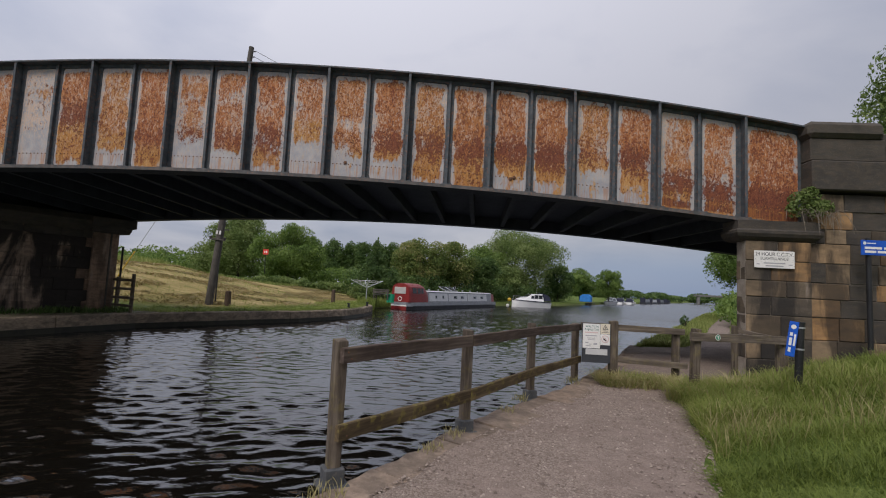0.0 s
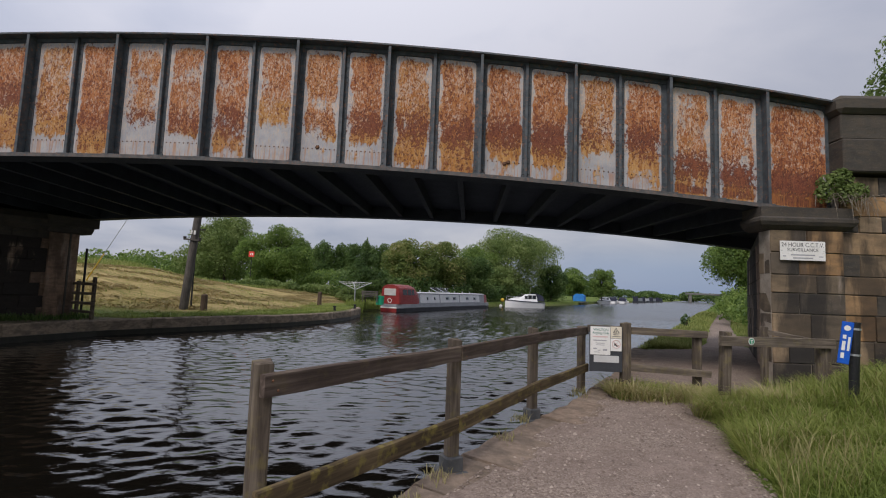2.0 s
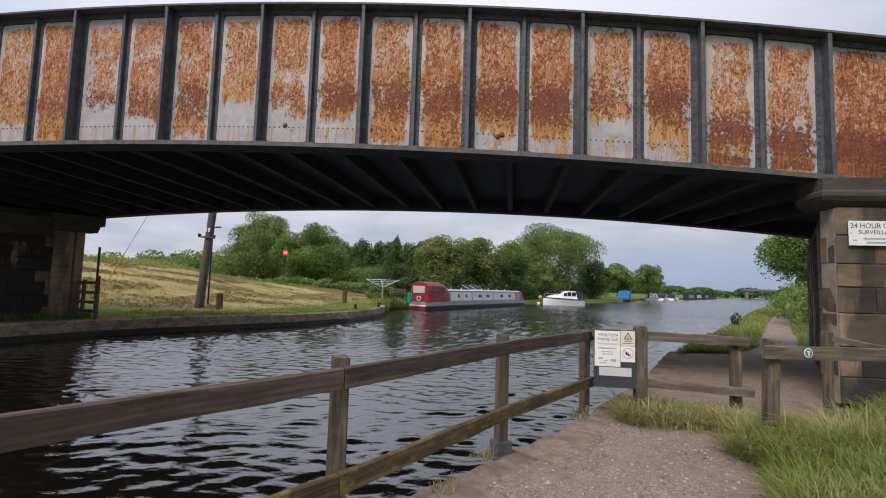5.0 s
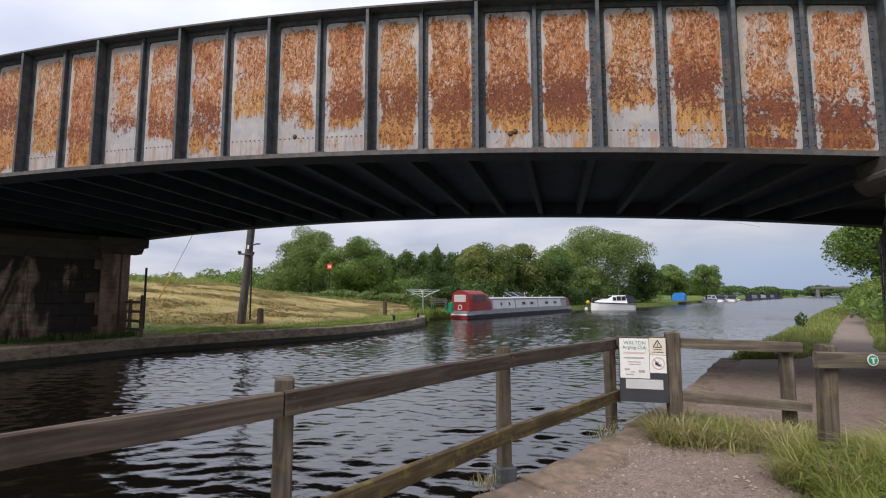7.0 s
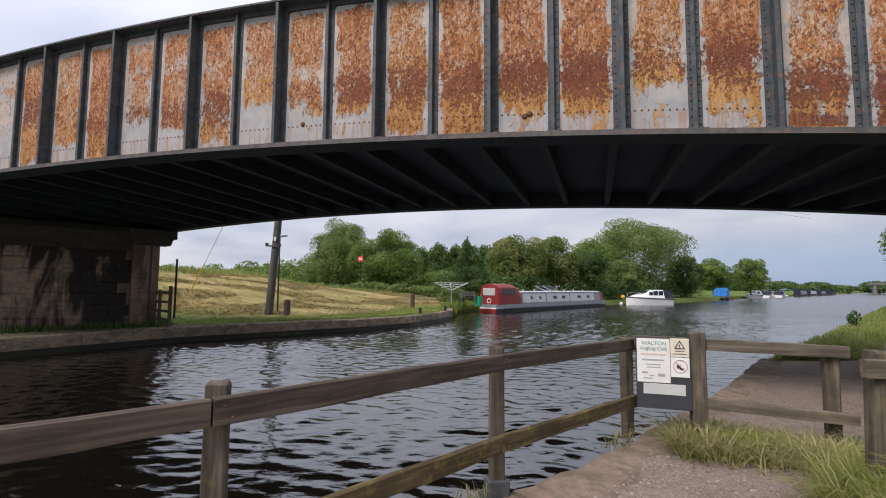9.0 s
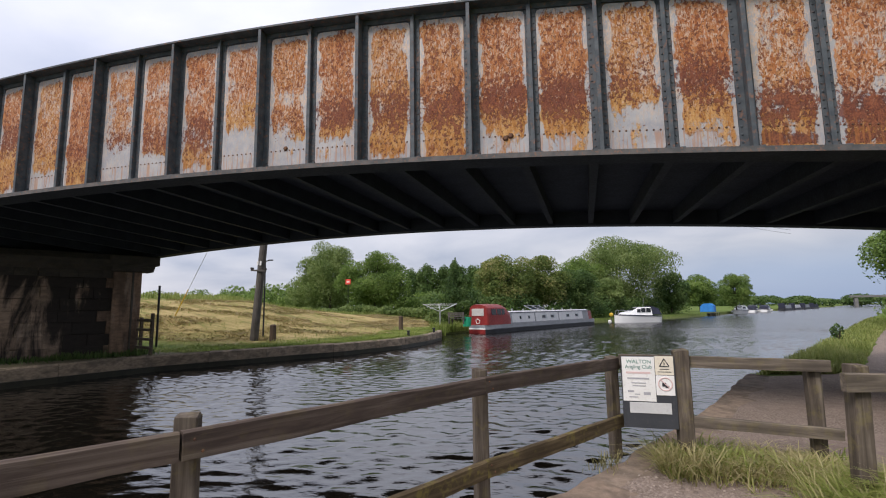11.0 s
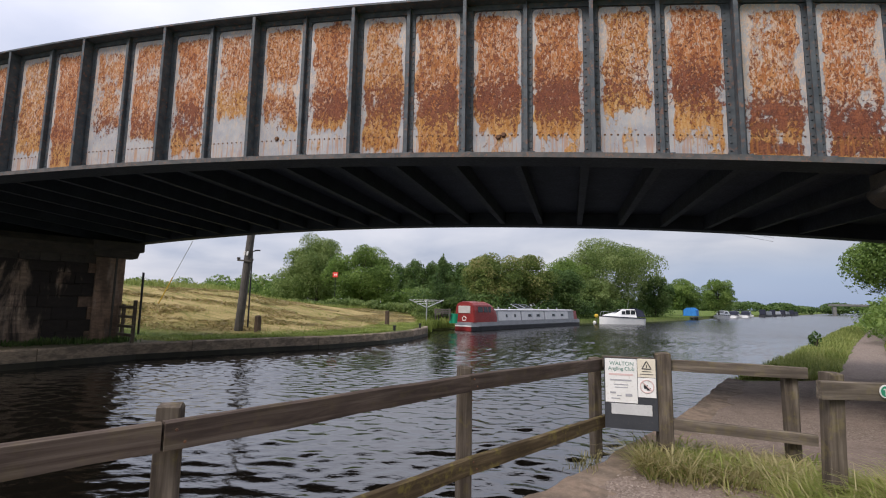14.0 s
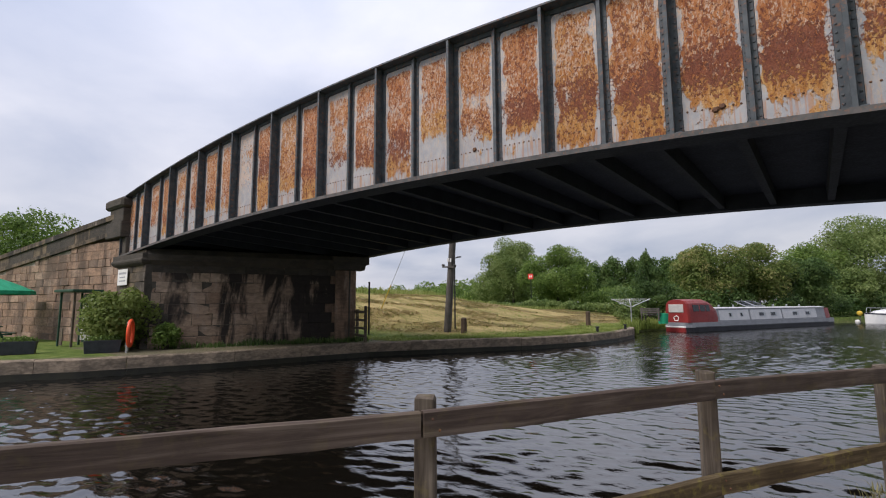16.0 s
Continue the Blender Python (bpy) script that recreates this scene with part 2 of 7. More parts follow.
    col = m.mix(dark, col, m.ramp(m.math("ADD", m.math("MULTIPLY", fine, 0.6), m.math("MULTIPLY", mid, 0.4)), (0.40, (0.055, 0.019, 0.018)), (0.50, (0.14, 0.040, 0.027)), (0.60, (0.27, 0.092, 0.046))))
    # thin runs from the rivet line
    run = m.noise(m.shifted(m.coords((1, 1, 0.05))), 22.0, 2.0)
    low = m.math("MULTIPLY", m.span(w, 0.14, 0.11), m.span(run, 0.50, 0.62))
    col = m.mix(m.math("MULTIPLY", low, 0.5), col, (0.40, 0.16, 0.045))
    m.colour(col)
    m.rough(m.span(stain, 0, 1, 0.5, 0.88))
    crackle = m.voronoi(v, 38.0)
    m.bump(total(m.math("MULTIPLY", dark, 0.6), m.math("MULTIPLY", m.math("ADD", m.math("MULTIPLY", crackle, 0.4), m.math("MULTIPLY", fine, 0.8)), m.span(stain, 0, 1, 0.15, 1.0))), 0.8, 0.014)
    return m.m


def make_stone(name, tones, soot=0.5, scale=1.0, runs=0.0, pale=0.0, worse=None):
    """Cut sandstone: tone by block, bedding, soot and pale weathering."""
    m = Mat(name, 0.9, 0.0, 0.25)
    v = m.shifted(m.coords((1, 1, 2.2)))
    base = m.ramp(m.random(), *[(i / max(1, len(tones) - 1), c) for i, c in enumerate(tones)])
    big, mid, fine = m.noise(v, 1.6 * scale, 6.0, 0.6), m.noise(v, 6.0 * scale, 5.0), m.noise(v, 45.0, 4.0, 0.65)
    col = m.mix(m.span(mid, 0.3, 0.7, 0.0, 0.45), base, (0.11, 0.085, 0.06))
    col = m.mix(m.math("MULTIPLY", m.span(big, 0.40, 0.62), soot), col, (0.035, 0.033, 0.03))
    col = m.mix(m.span(fine, 0.58, 0.75, 0.0, 0.35), col, (0.42, 0.36, 0.28))
    if runs:
        # water stains run on from stone to stone, so they follow the wall
        mp = m.t.nodes.new("ShaderNodeMapping")
        mp.inputs["Scale"].default_value = (1.0, 1.0, 0.22)
        m.link(m.t.nodes.new("ShaderNodeNewGeometry").outputs["Position"], mp.inputs["Vector"])
        wet = m.noise(mp.outputs[0], 1.15, 6.0, 0.62, 0.4)
        if worse:
            sep = m.t.nodes.new("ShaderNodeSeparateXYZ")
            m.link(m.t.nodes.new("ShaderNodeNewGeometry").outputs["Position"], sep.inputs[0])
            wet = m.math("ADD", wet, m.span(sep.outputs[1], worse[0], worse[1], -0.075, 0.11))
            # the dark spreads further above 2 m, towards the wall head
            wet = m.math("ADD", wet, m.span(sep.outputs[2], 2.0, 3.2, 0.0, 0.10))
        lime = m.noise(mp.outputs[0], 2.6, 5.0, 0.7, 0.2)
        col = m.mix(m.math("MULTIPLY", m.span(lime, 0.55, 0.68), pale), col, (0.40, 0.33, 0.28))
        col = m.mix(m.math("MULTIPLY", m.span(wet, 0.46, 0.57), runs), col, (0.022, 0.021, 0.021))
    m.colour(col)
    m.bump(m.math("ADD", m.math("MULTIPLY", mid, 0.7), m.math("MULTIPLY", fine, 0.45)), 0.8, 0.02)
    return m.m


def make_wood(name, dark, mid, pale, moss=0.0, axis=0):
    """Weathered timber: long grain, cracks, silvering and lichen."""
    m = Mat(name, 0.85, 0.0, 0.25)
    s = [22, 22, 22]
    s[axis] = 1.4
    v = m.shifted(m.coords(tuple(s)))
    even = m.shifted(m.coords())
    grain, patch = m.noise(v, 1.0, 5.0, 0.6, 0.6), m.noise(even, 2.2, 4.0)
    col = m.ramp(grain, (0.30, dark), (0.5, mid), (0.72, pale))
    col = m.mix(m.span(patch, 0.4, 0.7, 0.0, 0.55), col, dark)
    if moss:
        col = m.mix(m.math("MULTIPLY", m.span(m.noise(even, 9.0, 5.0, 0.65), 0.50, 0.66), moss), col, (0.24, 0.20, 0.05))
    m.colour(col)
    m.bump(grain, 0.8, 0.006)
    return m.m


def make_leaf(name, dark, mid, light, through=0.25):
    m = Mat(name, 0.55, 0.0, 0.3)
    big = m.noise(m.coords(), 0.35, 3.0)
    tone = m.math("ADD", m.math("MULTIPLY", m.island(), 0.46), m.span(big, 0.3, 0.7, -0.02, 0.48))
    col = m.ramp(tone, (0.05, dark), (0.45, mid), (0.95, light))
    m.colour(col)
    tr = m.t.nodes.new("ShaderNodeBsdfTranslucent")
    m.link(col, tr.inputs["Color"])
    mx = m.t.nodes.new("ShaderNodeMixShader")
    mx.inputs[0].default_value = through
    out = m.t.nodes["Material Output"]
    m.link(m.b.outputs[0], mx.inputs[1])
    m.link(tr.outputs[0], mx.inputs[2])
    m.link(mx.outputs[0], out.inputs["Surface"])
    return m.m


def make_ground():
    """Grass, mown hay slope and bare earth by the lie of the land."""
    m = Mat("grass_ground", 0.95, 0.0, 0.1)
    v = m.coords()
    att = m.t.nodes.new("ShaderNodeAttribute")
    att.attribute_name = "cover"
    sep = m.t.nodes.new("ShaderNodeSeparateXYZ")
    m.link(att.outputs["Vector"], sep.inputs[0])
    hay, bare = sep.outputs[0], sep.outputs[1]
    n1, n2, n3 = m.noise(v, 0.35, 5.0), m.noise(v, 2.5, 5.0, 0.6), m.noise(v, 18.0, 4.0, 0.65)
    green = m.ramp(n2, (0.3, (0.065, 0.105, 0.022)), (0.55, (0.12, 0.165, 0.038)), (0.75, (0.20, 0.22, 0.07)))
    lines = m.noise(m.coords((0.35, 1.2, 1.0), turn=(0, 0, -66)), 1.1, 6.0, 0.68, 1.2)
    straw = m.ramp(m.math("ADD", m.math("MULTIPLY", lines, 0.7), m.math("MULTIPLY", n3, 0.3)), (0.36, (0.13, 0.135, 0.040)), (0.46, (0.27, 0.215, 0.085)), (0.58, (0.43, 0.33, 0.155)))
    col = m.mix(m.math("MULTIPLY", hay, m.span(n1, 0.2, 0.5, 0.6, 1.0)), green, straw)
    earth = m.ramp(n3, (0.3, (0.10, 0.08, 0.06)), (0.7, (0.22, 0.18, 0.14)))
    col = m.mix(bare, col, earth)
    m.colour(col)
    m.bump(m.math("ADD", n3, m.math("MULTIPLY", n2, 0.8)), 0.9, 0.06)
    return m.m


def make_gravel():
    m = Mat("gravel_path", 0.92, 0.0, 0.25)
    v = m.coords()
    patch, mid, grit = m.noise(v, 0.7, 5.0), m.noise(v, 5.0, 5.0, 0.6), m.noise(v, 110.0, 3.0, 0.7)
    cell = m.voronoi(v, 60.0)
    tone = m.voronoi(v, 60.0, out="Color")
    bw = m.t.nodes.new("ShaderNodeRGBToBW")
    m.link(tone, bw.inputs[0])
    col = m.ramp(m.math("ADD", m.math("MULTIPLY", bw.outputs[0], 0.55), m.math("MULTIPLY", grit, 0.5)), (0.25, (0.095, 0.072, 0.057)), (0.5, (0.215, 0.168, 0.138)), (0.8, (0.40, 0.335, 0.28)))
    dust = m.ramp(mid, (0.32, (0.165, 0.122, 0.101)), (0.68, (0.275, 0.214, 0.180)))
    col = m.mix(m.span(patch, 0.35, 0.65, 0.25, 0.80), col, dust)
    m.colour(col)
    m.bump(m.math("SUBTRACT", m.math("MULTIPLY", grit, 0.4), cell), 0.7, 0.012)
    return m.m


def make_water():
    m = Mat("canal_water", 0.02, 0.0, 0.5)
    m.b.inputs["IOR"].default_value = 2.2
    m.b.inputs["Specular Tint"].default_value = (0.94, 0.96, 1.0, 1)
    m.colour((0.006, 0.005, 0.0035))
    # beyond the bridge the wind roughens the water with ripples too small to build
    m.rough(m.span(m.xyz()[1], 15.0, 55.0, 0.02, 0.20))
    b = m.noise(m.coords((1.0, 1.7, 1), turn=(0, 0, -14)), 11.0, 3.0, 0.5, 0.3)
    far = m.noise(m.coords((1.0, 1.7, 1), turn=(0, 0, 10)), 1.6, 3.0, 0.5, 0.3)
    m.bump(m.math("ADD", m.math("MULTIPLY", b, 0.10), m.math("MULTIPLY", far, 0.5)), 1.0, 0.026)
    return m.m


M_PANEL = make_panel()
M_IRON = mottled("grey_green_iron_paint", (0.046, 0.057, 0.067), (0.080, 0.092, 0.101), (0.22, 0.11, 0.07), 6.0, 0.65, 0.45, 0.006, 13.0)
# near-black colour puts the gloom beneath the deck into the iron itself
M_UNDER = mottled("shaded_iron", (0.016, 0.020, 0.028), (0.025, 0.030, 0.040), (0.036, 0.035, 0.037), 2.0, 0.8, 0.3, 0.01, 20.0)
M_FLANGE = mottled("worn_flange_paint", (0.060, 0.064, 0.066), (0.11, 0.10, 0.095), (0.24, 0.12, 0.075), 6.0, 0.7, 0.4, 0.006, 26.0)
M_STONE = make_stone("sooty_sandstone", [(0.11, 0.09, 0.07), (0.18, 0.138, 0.092), (0.09, 0.078, 0.066), (0.225, 0.168, 0.108), (0.20, 0.148, 0.096)], 0.6, 0.6, 0.75, 0.45)
M_ORANGE = make_stone("orange_sandstone", [(0.36, 0.22, 0.10), (0.28, 0.19, 0.11), (0.46, 0.26, 0.11), (0.33, 0.24, 0.15), (0.24, 0.175, 0.11)], 0.42, 0.6, 0.70, 0.4)
M_PINK = make_stone("pink_brown_sandstone", [(0.38, 0.245, 0.17), (0.46, 0.32, 0.23), (0.33, 0.215, 0.15), (0.43, 0.275, 0.185), (0.22, 0.155, 0.115)], 0.3, 1.0, 0.5, 0.4)
M_DARK = make_stone("near_black_stone", [(0.058, 0.053, 0.048), (0.080, 0.072, 0.062), (0.046, 0.043, 0.040)], 0.45)
M_DAMP = make_stone("damp_abutment_stone", [(0.42, 0.30, 0.22), (0.49, 0.36, 0.27), (0.37, 0.265, 0.195), (0.53, 0.40, 0.30), (0.31, 0.205, 0.145)], 0.25, 0.8, 0.94, 0.5, (13.6, 15.2))
M_COPING = make_stone("worn_coping_stone", [(0.27, 0.20, 0.15), (0.34, 0.26, 0.20), (0.23, 0.175, 0.135)], 0.4, 2.2)
M_COPING_FAR = make_stone("mossy_coping_stone", [(0.30, 0.235, 0.17), (0.38, 0.30, 0.22), (0.24, 0.19, 0.135)], 0.5, 1.6)
M_WET = mottled("wet_algae_stone", (0.016, 0.016, 0.012), (0.030, 0.028, 0.018), (0.05, 0.05, 0.03), 3.0, 0.45, 0.4, 0.01)
M_MORTAR = mottled("mortar", (0.24, 0.20, 0.16), (0.33, 0.29, 0.24), (0.15, 0.13, 0.11), 4.0, 0.95, 0.4, 0.01)
M_MORTAR_DARK = mottled("dark_mortar", (0.07, 0.062, 0.052), (0.10, 0.09, 0.075), (0.05, 0.045, 0.04), 4.0, 0.95, 0.4, 0.01)
M_RAIL = make_wood("weathered_rail_wood", (0.040, 0.029, 0.024), (0.085, 0.062, 0.050), (0.165, 0.13, 0.105), 0.08, 0)
M_RAIL_MOSS = make_wood("mossy_rail_wood", (0.045, 0.032, 0.018), (0.105, 0.075, 0.040), (0.20, 0.15, 0.085), 0.55, 0)
M_POST_RAIL = make_wood("silvered_rail_wood", (0.060, 0.048, 0.038), (0.125, 0.102, 0.080), (0.23, 0.19, 0.15), 0.15, 0)
M_POST = make_wood("weathered_post_wood", (0.050, 0.039, 0.030), (0.110, 0.088, 0.068), (0.215, 0.178, 0.138), 0.22, 2)
M_POLE = make_wood("pole_wood", (0.06, 0.055, 0.05), (0.105, 0.095, 0.085), (0.16, 0.145, 0.13), 0.0, 2)
M_GROUND = make_ground()
M_GRAVEL = make_gravel()
M_WATER = make_water()
M_GRASS = make_leaf("grass_blades", (0.105, 0.15, 0.028), (0.235, 0.295, 0.064), (0.40, 0.41, 0.14), 0.5)
M_DRY = make_leaf("seeding_grass", (0.17, 0.17, 0.055), (0.36, 0.32, 0.14), (0.58, 0.50, 0.29), 0.45)
M_BANK = make_leaf("bank_grass_blades", (0.14, 0.18, 0.040), (0.27, 0.31, 0.085), (0.44, 0.43, 0.17), 0.5)
M_BUSH = make_leaf("garden_bush_leaves", (0.085, 0.13, 0.026), (0.19, 0.25, 0.060), (0.33, 0.37, 0.13), 0.45)
M_HAY = make_leaf("mown_hay_stalks", (0.20, 0.17, 0.06), (0.33, 0.26, 0.11), (0.47, 0.37, 0.18), 0.35)
M_LEAF = make_leaf("tree_leaves", (0.062, 0.112, 0.026), (0.148, 0.232, 0.049), (0.281, 0.365, 0.099), 0.45)
M_LEAF_B = make_leaf("bright_leaves", (0.076, 0.124, 0.032), (0.178, 0.244, 0.069), (0.316, 0.368, 0.144), 0.45)
M_LEAF_D = make_leaf("dark_leaves", (0.037, 0.077, 0.022), (0.089, 0.155, 0.040), (0.186, 0.251, 0.079), 0.4)
M_LEAF_H = make_leaf("hawthorn_leaves", (0.062, 0.101, 0.026), (0.155, 0.210, 0.048), (0.378, 0.329, 0.140), 0.42)
M_BARK = make_wood("bark", (0.03, 0.025, 0.02), (0.06, 0.05, 0.04), (0.10, 0.085, 0.07), 0.0, 2)
M_WHITE = mottled("white_sign_paint", (0.72, 0.71, 0.68), (0.78, 0.77, 0.75), (0.60, 0.57, 0.52), 5.0, 0.5, 0.1, 0.002)
M_CREAM = mottled("cream_sign", (0.66, 0.60, 0.48), (0.72, 0.66, 0.54), (0.55, 0.48, 0.38), 5.0, 0.5, 0.1, 0.002)
M_BLUE = mottled("blue_sign_enamel", (0.006, 0.075, 0.46), (0.009, 0.10, 0.52), (0.015, 0.07, 0.34), 3.0, 0.35, 0.05, 0.002)
M_BLACK = mottled("black_paint", (0.012, 0.013, 0.015), (0.02, 0.021, 0.023), (0.035, 0.034, 0.032), 4.0, 0.45, 0.1, 0.002)
M_SLATE = mottled("dark_grey_board", (0.035, 0.038, 0.045), (0.045, 0.048, 0.056), (0.07, 0.07, 0.07), 4.0, 0.5, 0.1, 0.002)
M_INK = mottled("sign_ink", (0.03, 0.03, 0.035), (0.04, 0.04, 0.045), (0.06, 0.06, 0.06), 5.0, 0.6, 0.05, 0.001)
M_GREYINK = mottled("faded_ink", (0.32, 0.32, 0.34), (0.38, 0.38, 0.40), (0.28, 0.28, 0.28), 5.0, 0.6, 0.05, 0.001)
M_GREENINK = mottled("green_ink", (0.03, 0.17, 0.13), (0.04, 0.20, 0.15), (0.06, 0.15, 0.12), 5.0, 0.6, 0.05, 0.001)
M_GREEN = mottled("waymark_green", (0.02, 0.24, 0.14), (0.03, 0.28, 0.16), (0.05, 0.2, 0.12), 5.0, 0.45, 0.05, 0.001)
M_REDINK = mottled("red_ink", (0.62, 0.42, 0.40), (0.66, 0.48, 0.46), (0.58, 0.45, 0.43), 5.0, 0.6, 0.05, 0.001)
M_BOAT_RED = mottled("boat_red_paint", (0.20, 0.022, 0.022), (0.25, 0.030, 0.028), (0.16, 0.03, 0.03), 2.0, 0.35, 0.1, 0.003)
M_BOAT_GREY = mottled("boat_pale_grey_paint", (0.50, 0.51, 0.53), (0.58, 0.58, 0.59), (0.42, 0.41, 0.40), 1.5, 0.45, 0.1, 0.003)
M_BOAT_EDGE = mottled("boat_mid_grey_paint", (0.20, 0.21, 0.23), (0.25, 0.26, 0.28), (0.16, 0.16, 0.16), 1.5, 0.45, 0.1, 0.003)
M_BOAT_HULL = mottled("boat_hull_black", (0.018, 0.02, 0.026), (0.03, 0.032, 0.04), (0.06, 0.055, 0.05), 1.5, 0.5, 0.15, 0.004)
M_GRP = mottled("white_gelcoat", (0.72, 0.73, 0.74), (0.78, 0.78, 0.78), (0.64, 0.63, 0.60), 1.2, 0.3, 0.05, 0.002)
M_NAVY = mottled("navy_canvas", (0.015, 0.018, 0.035), (0.025, 0.028, 0.05), (0.04, 0.042, 0.06), 3.0, 0.85, 0.3, 0.004)
M_TARP = mottled("blue_tarpaulin", (0.02, 0.17, 0.50), (0.03, 0.21, 0.58), (0.05, 0.14, 0.40), 2.0, 0.6, 0.4, 0.02)
M_GLASS = mottled("dark_window_glass", (0.015, 0.018, 0.022), (0.02, 0.024, 0.03), (0.03, 0.03, 0.035), 3.0, 0.08, 0.0, 0.001)
M_SOLAR = mottled("solar_glass", (0.012, 0.016, 0.035), (0.018, 0.022, 0.045), (0.03, 0.035, 0.06), 6.0, 0.15, 0.0, 0.001)
M_STEEL = mottled("galvanised_steel", (0.42, 0.44, 0.45), (0.50, 0.52, 0.53), (0.35, 0.36, 0.36), 8.0, 0.45, 0.1, 0.002, metal=0.7)
M_FOOT = mottled("dark_grey_post_shoe", (0.055, 0.058, 0.062), (0.085, 0.088, 0.092), (0.14, 0.13, 0.11), 9.0, 0.7, 0.3, 0.004)
M_BUOY = mottled("orange_lifebuoy_plastic", (0.72, 0.07, 0.02), (0.80, 0.10, 0.03), (0.62, 0.08, 0.04), 5.0, 0.45, 0.1, 0.003)
M_PARASOL = mottled("green_parasol_cloth", (0.01, 0.26, 0.13), (0.015, 0.32, 0.17), (0.01, 0.20, 0.10), 3.0, 0.85, 0.2, 0.004)
M_PURPLE = mottled("purple_parasol_cloth", (0.16, 0.11, 0.30), (0.22, 0.16, 0.38), (0.12, 0.08, 0.22), 4.0, 0.85, 0.3, 0.006)
M_GREENWOOD = mottled("dark_green_timber", (0.02, 0.06, 0.035), (0.03, 0.075, 0.045), (0.05, 0.08, 0.05), 4.0, 0.7, 0.3, 0.004)
M_PLANTER = mottled("dark_planter_plastic", (0.03, 0.034, 0.045), (0.045, 0.05, 0.062), (0.07, 0.07, 0.07), 4.0, 0.6, 0.2, 0.004)
M_YELLOW = mottled("yellow_guard_plastic", (0.55, 0.36, 0.03), (0.62, 0.42, 0.05), (0.45, 0.30, 0.05), 4.0, 0.55, 0.1, 0.002)
M_REDSIGN = mottled("red_sign_paint", (0.70, 0.05, 0.04), (0.76, 0.07, 0.05), (0.6, 0.07, 0.06), 4.0, 0.5, 0.05, 0.002)
M_DISTANT = mottled("distant_concrete", (0.13, 0.13, 0.125), (0.17, 0.165, 0.155), (0.11, 0.105, 0.10), 0.5, 0.9, 0.2, 0.02)
M_RIVET = mottled("rusted_rivet", (0.10, 0.050, 0.032), (0.19, 0.09, 0.045), (0.06, 0.05, 0.045), 20.0, 0.8, 0.2, 0.002)

# ---- mesh helpers ----
def part(name, bm, material, parent=None, label="", smooth=False):
    """Links a bmesh as one mesh object under a thing or part, in the parent's own coordinates."""
    me = bpy.data.meshes.new(name)
    bm.to_mesh(me)
    bm.free()
    me.materials.append(material)
    if smooth:
        me.polygons.foreach_set("use_smooth", [True] * len(me.polygons))
    ob = new(name, me)
    if parent is not None:
        ob.parent = parent
    if label:
        ob["label"] = label
    return ob


def raw(name, verts, faces, material, parent=None, smooth=False):
    me = bpy.data.meshes.new(name)
    me.from_pydata([tuple(map(float, v)) for v in verts], [], [tuple(map(int, f)) for f in faces])
    me.materials.append(material)
    if smooth:
        me.polygons.foreach_set("use_smooth", [True] * len(me.polygons))
    ob = new(name, me)
    if parent is not None:
        ob.parent = parent
    return ob


def thing(name, m, label, category, group=""):
    ob = new(name)
    ob.empty_display_size = 0.2
    ob.matrix_world = m
    return tagged(ob, label, category, group)


def box(bm, x0, x1, y0, y1, z0, z1, bevel=0.0, m=None):
    """Adds a box to bm, with its edges broken by bevel."""
    r = bmesh.ops.create_cube(bm, size=1.0)
    vs = r["verts"]
    for v in vs:
        v.co = Vector((x0 + (v.co.x + 0.5) * (x1 - x0), y0 + (v.co.y + 0.5) * (y1 - y0), z0 + (v.co.z + 0.5) * (z1 - z0)))
    if bevel:
        es = list({e for v in vs for e in v.link_edges})
        out = bmesh.ops.bevel(bm, geom=es, offset=bevel, segments=1, affect="EDGES")
        vs = list({v for f in out["faces"] for v in f.verts} | {v for v in vs if v.is_valid})
    if m is not None:
        bmesh.ops.transform(bm, matrix=m, verts=vs)
    return bm


def cyl(bm, a, b, r0, r1=None, seg=10, cap=True):
    """Adds a round bar from a to b."""
    a, b = Vector(a), Vector(b)
    d = b - a
    q = d.to_track_quat("Z", "Y").to_matrix().to_4x4()
    bmesh.ops.create_cone(bm, cap_ends=cap, segments=seg, radius1=r0, radius2=r0 if r1 is None else r1, depth=d.length,
                          matrix=Matrix.Translation((a + b) / 2) @ q)
    return bm


def loft(bm, rings, close=True, caps=True):
    """Skins a list of rings of equal count."""
    vs = [[bm.verts.new(p) for p in ring] for ring in rings]
    n = len(rings[0])
    for a, b in zip(vs, vs[1:]):
        for i in range(n if close else n - 1):
            j = (i + 1) % n
            bm.faces.new((a[i], a[j], b[j], b[i]))
    if caps:
        bm.faces.new(vs[0][::-1])
        bm.faces.new(vs[-1])
    return bm


def bars(bm, items, y=0.0, t=0.002):
    """Flat raised marks on a board: (x0, x1, z0, z1) in its plane."""
    for x0, x1, z0, z1 in items:
        box(bm, x0, x1, y - t, y, z0, z1)
    return bm


def marks(name, items, y, material, parent, t=0.002):
    """Raised printed marks, each a part of its own."""
    for it in items:
        part(name, bars(bmesh.new(), [it], y, t), material, parent)


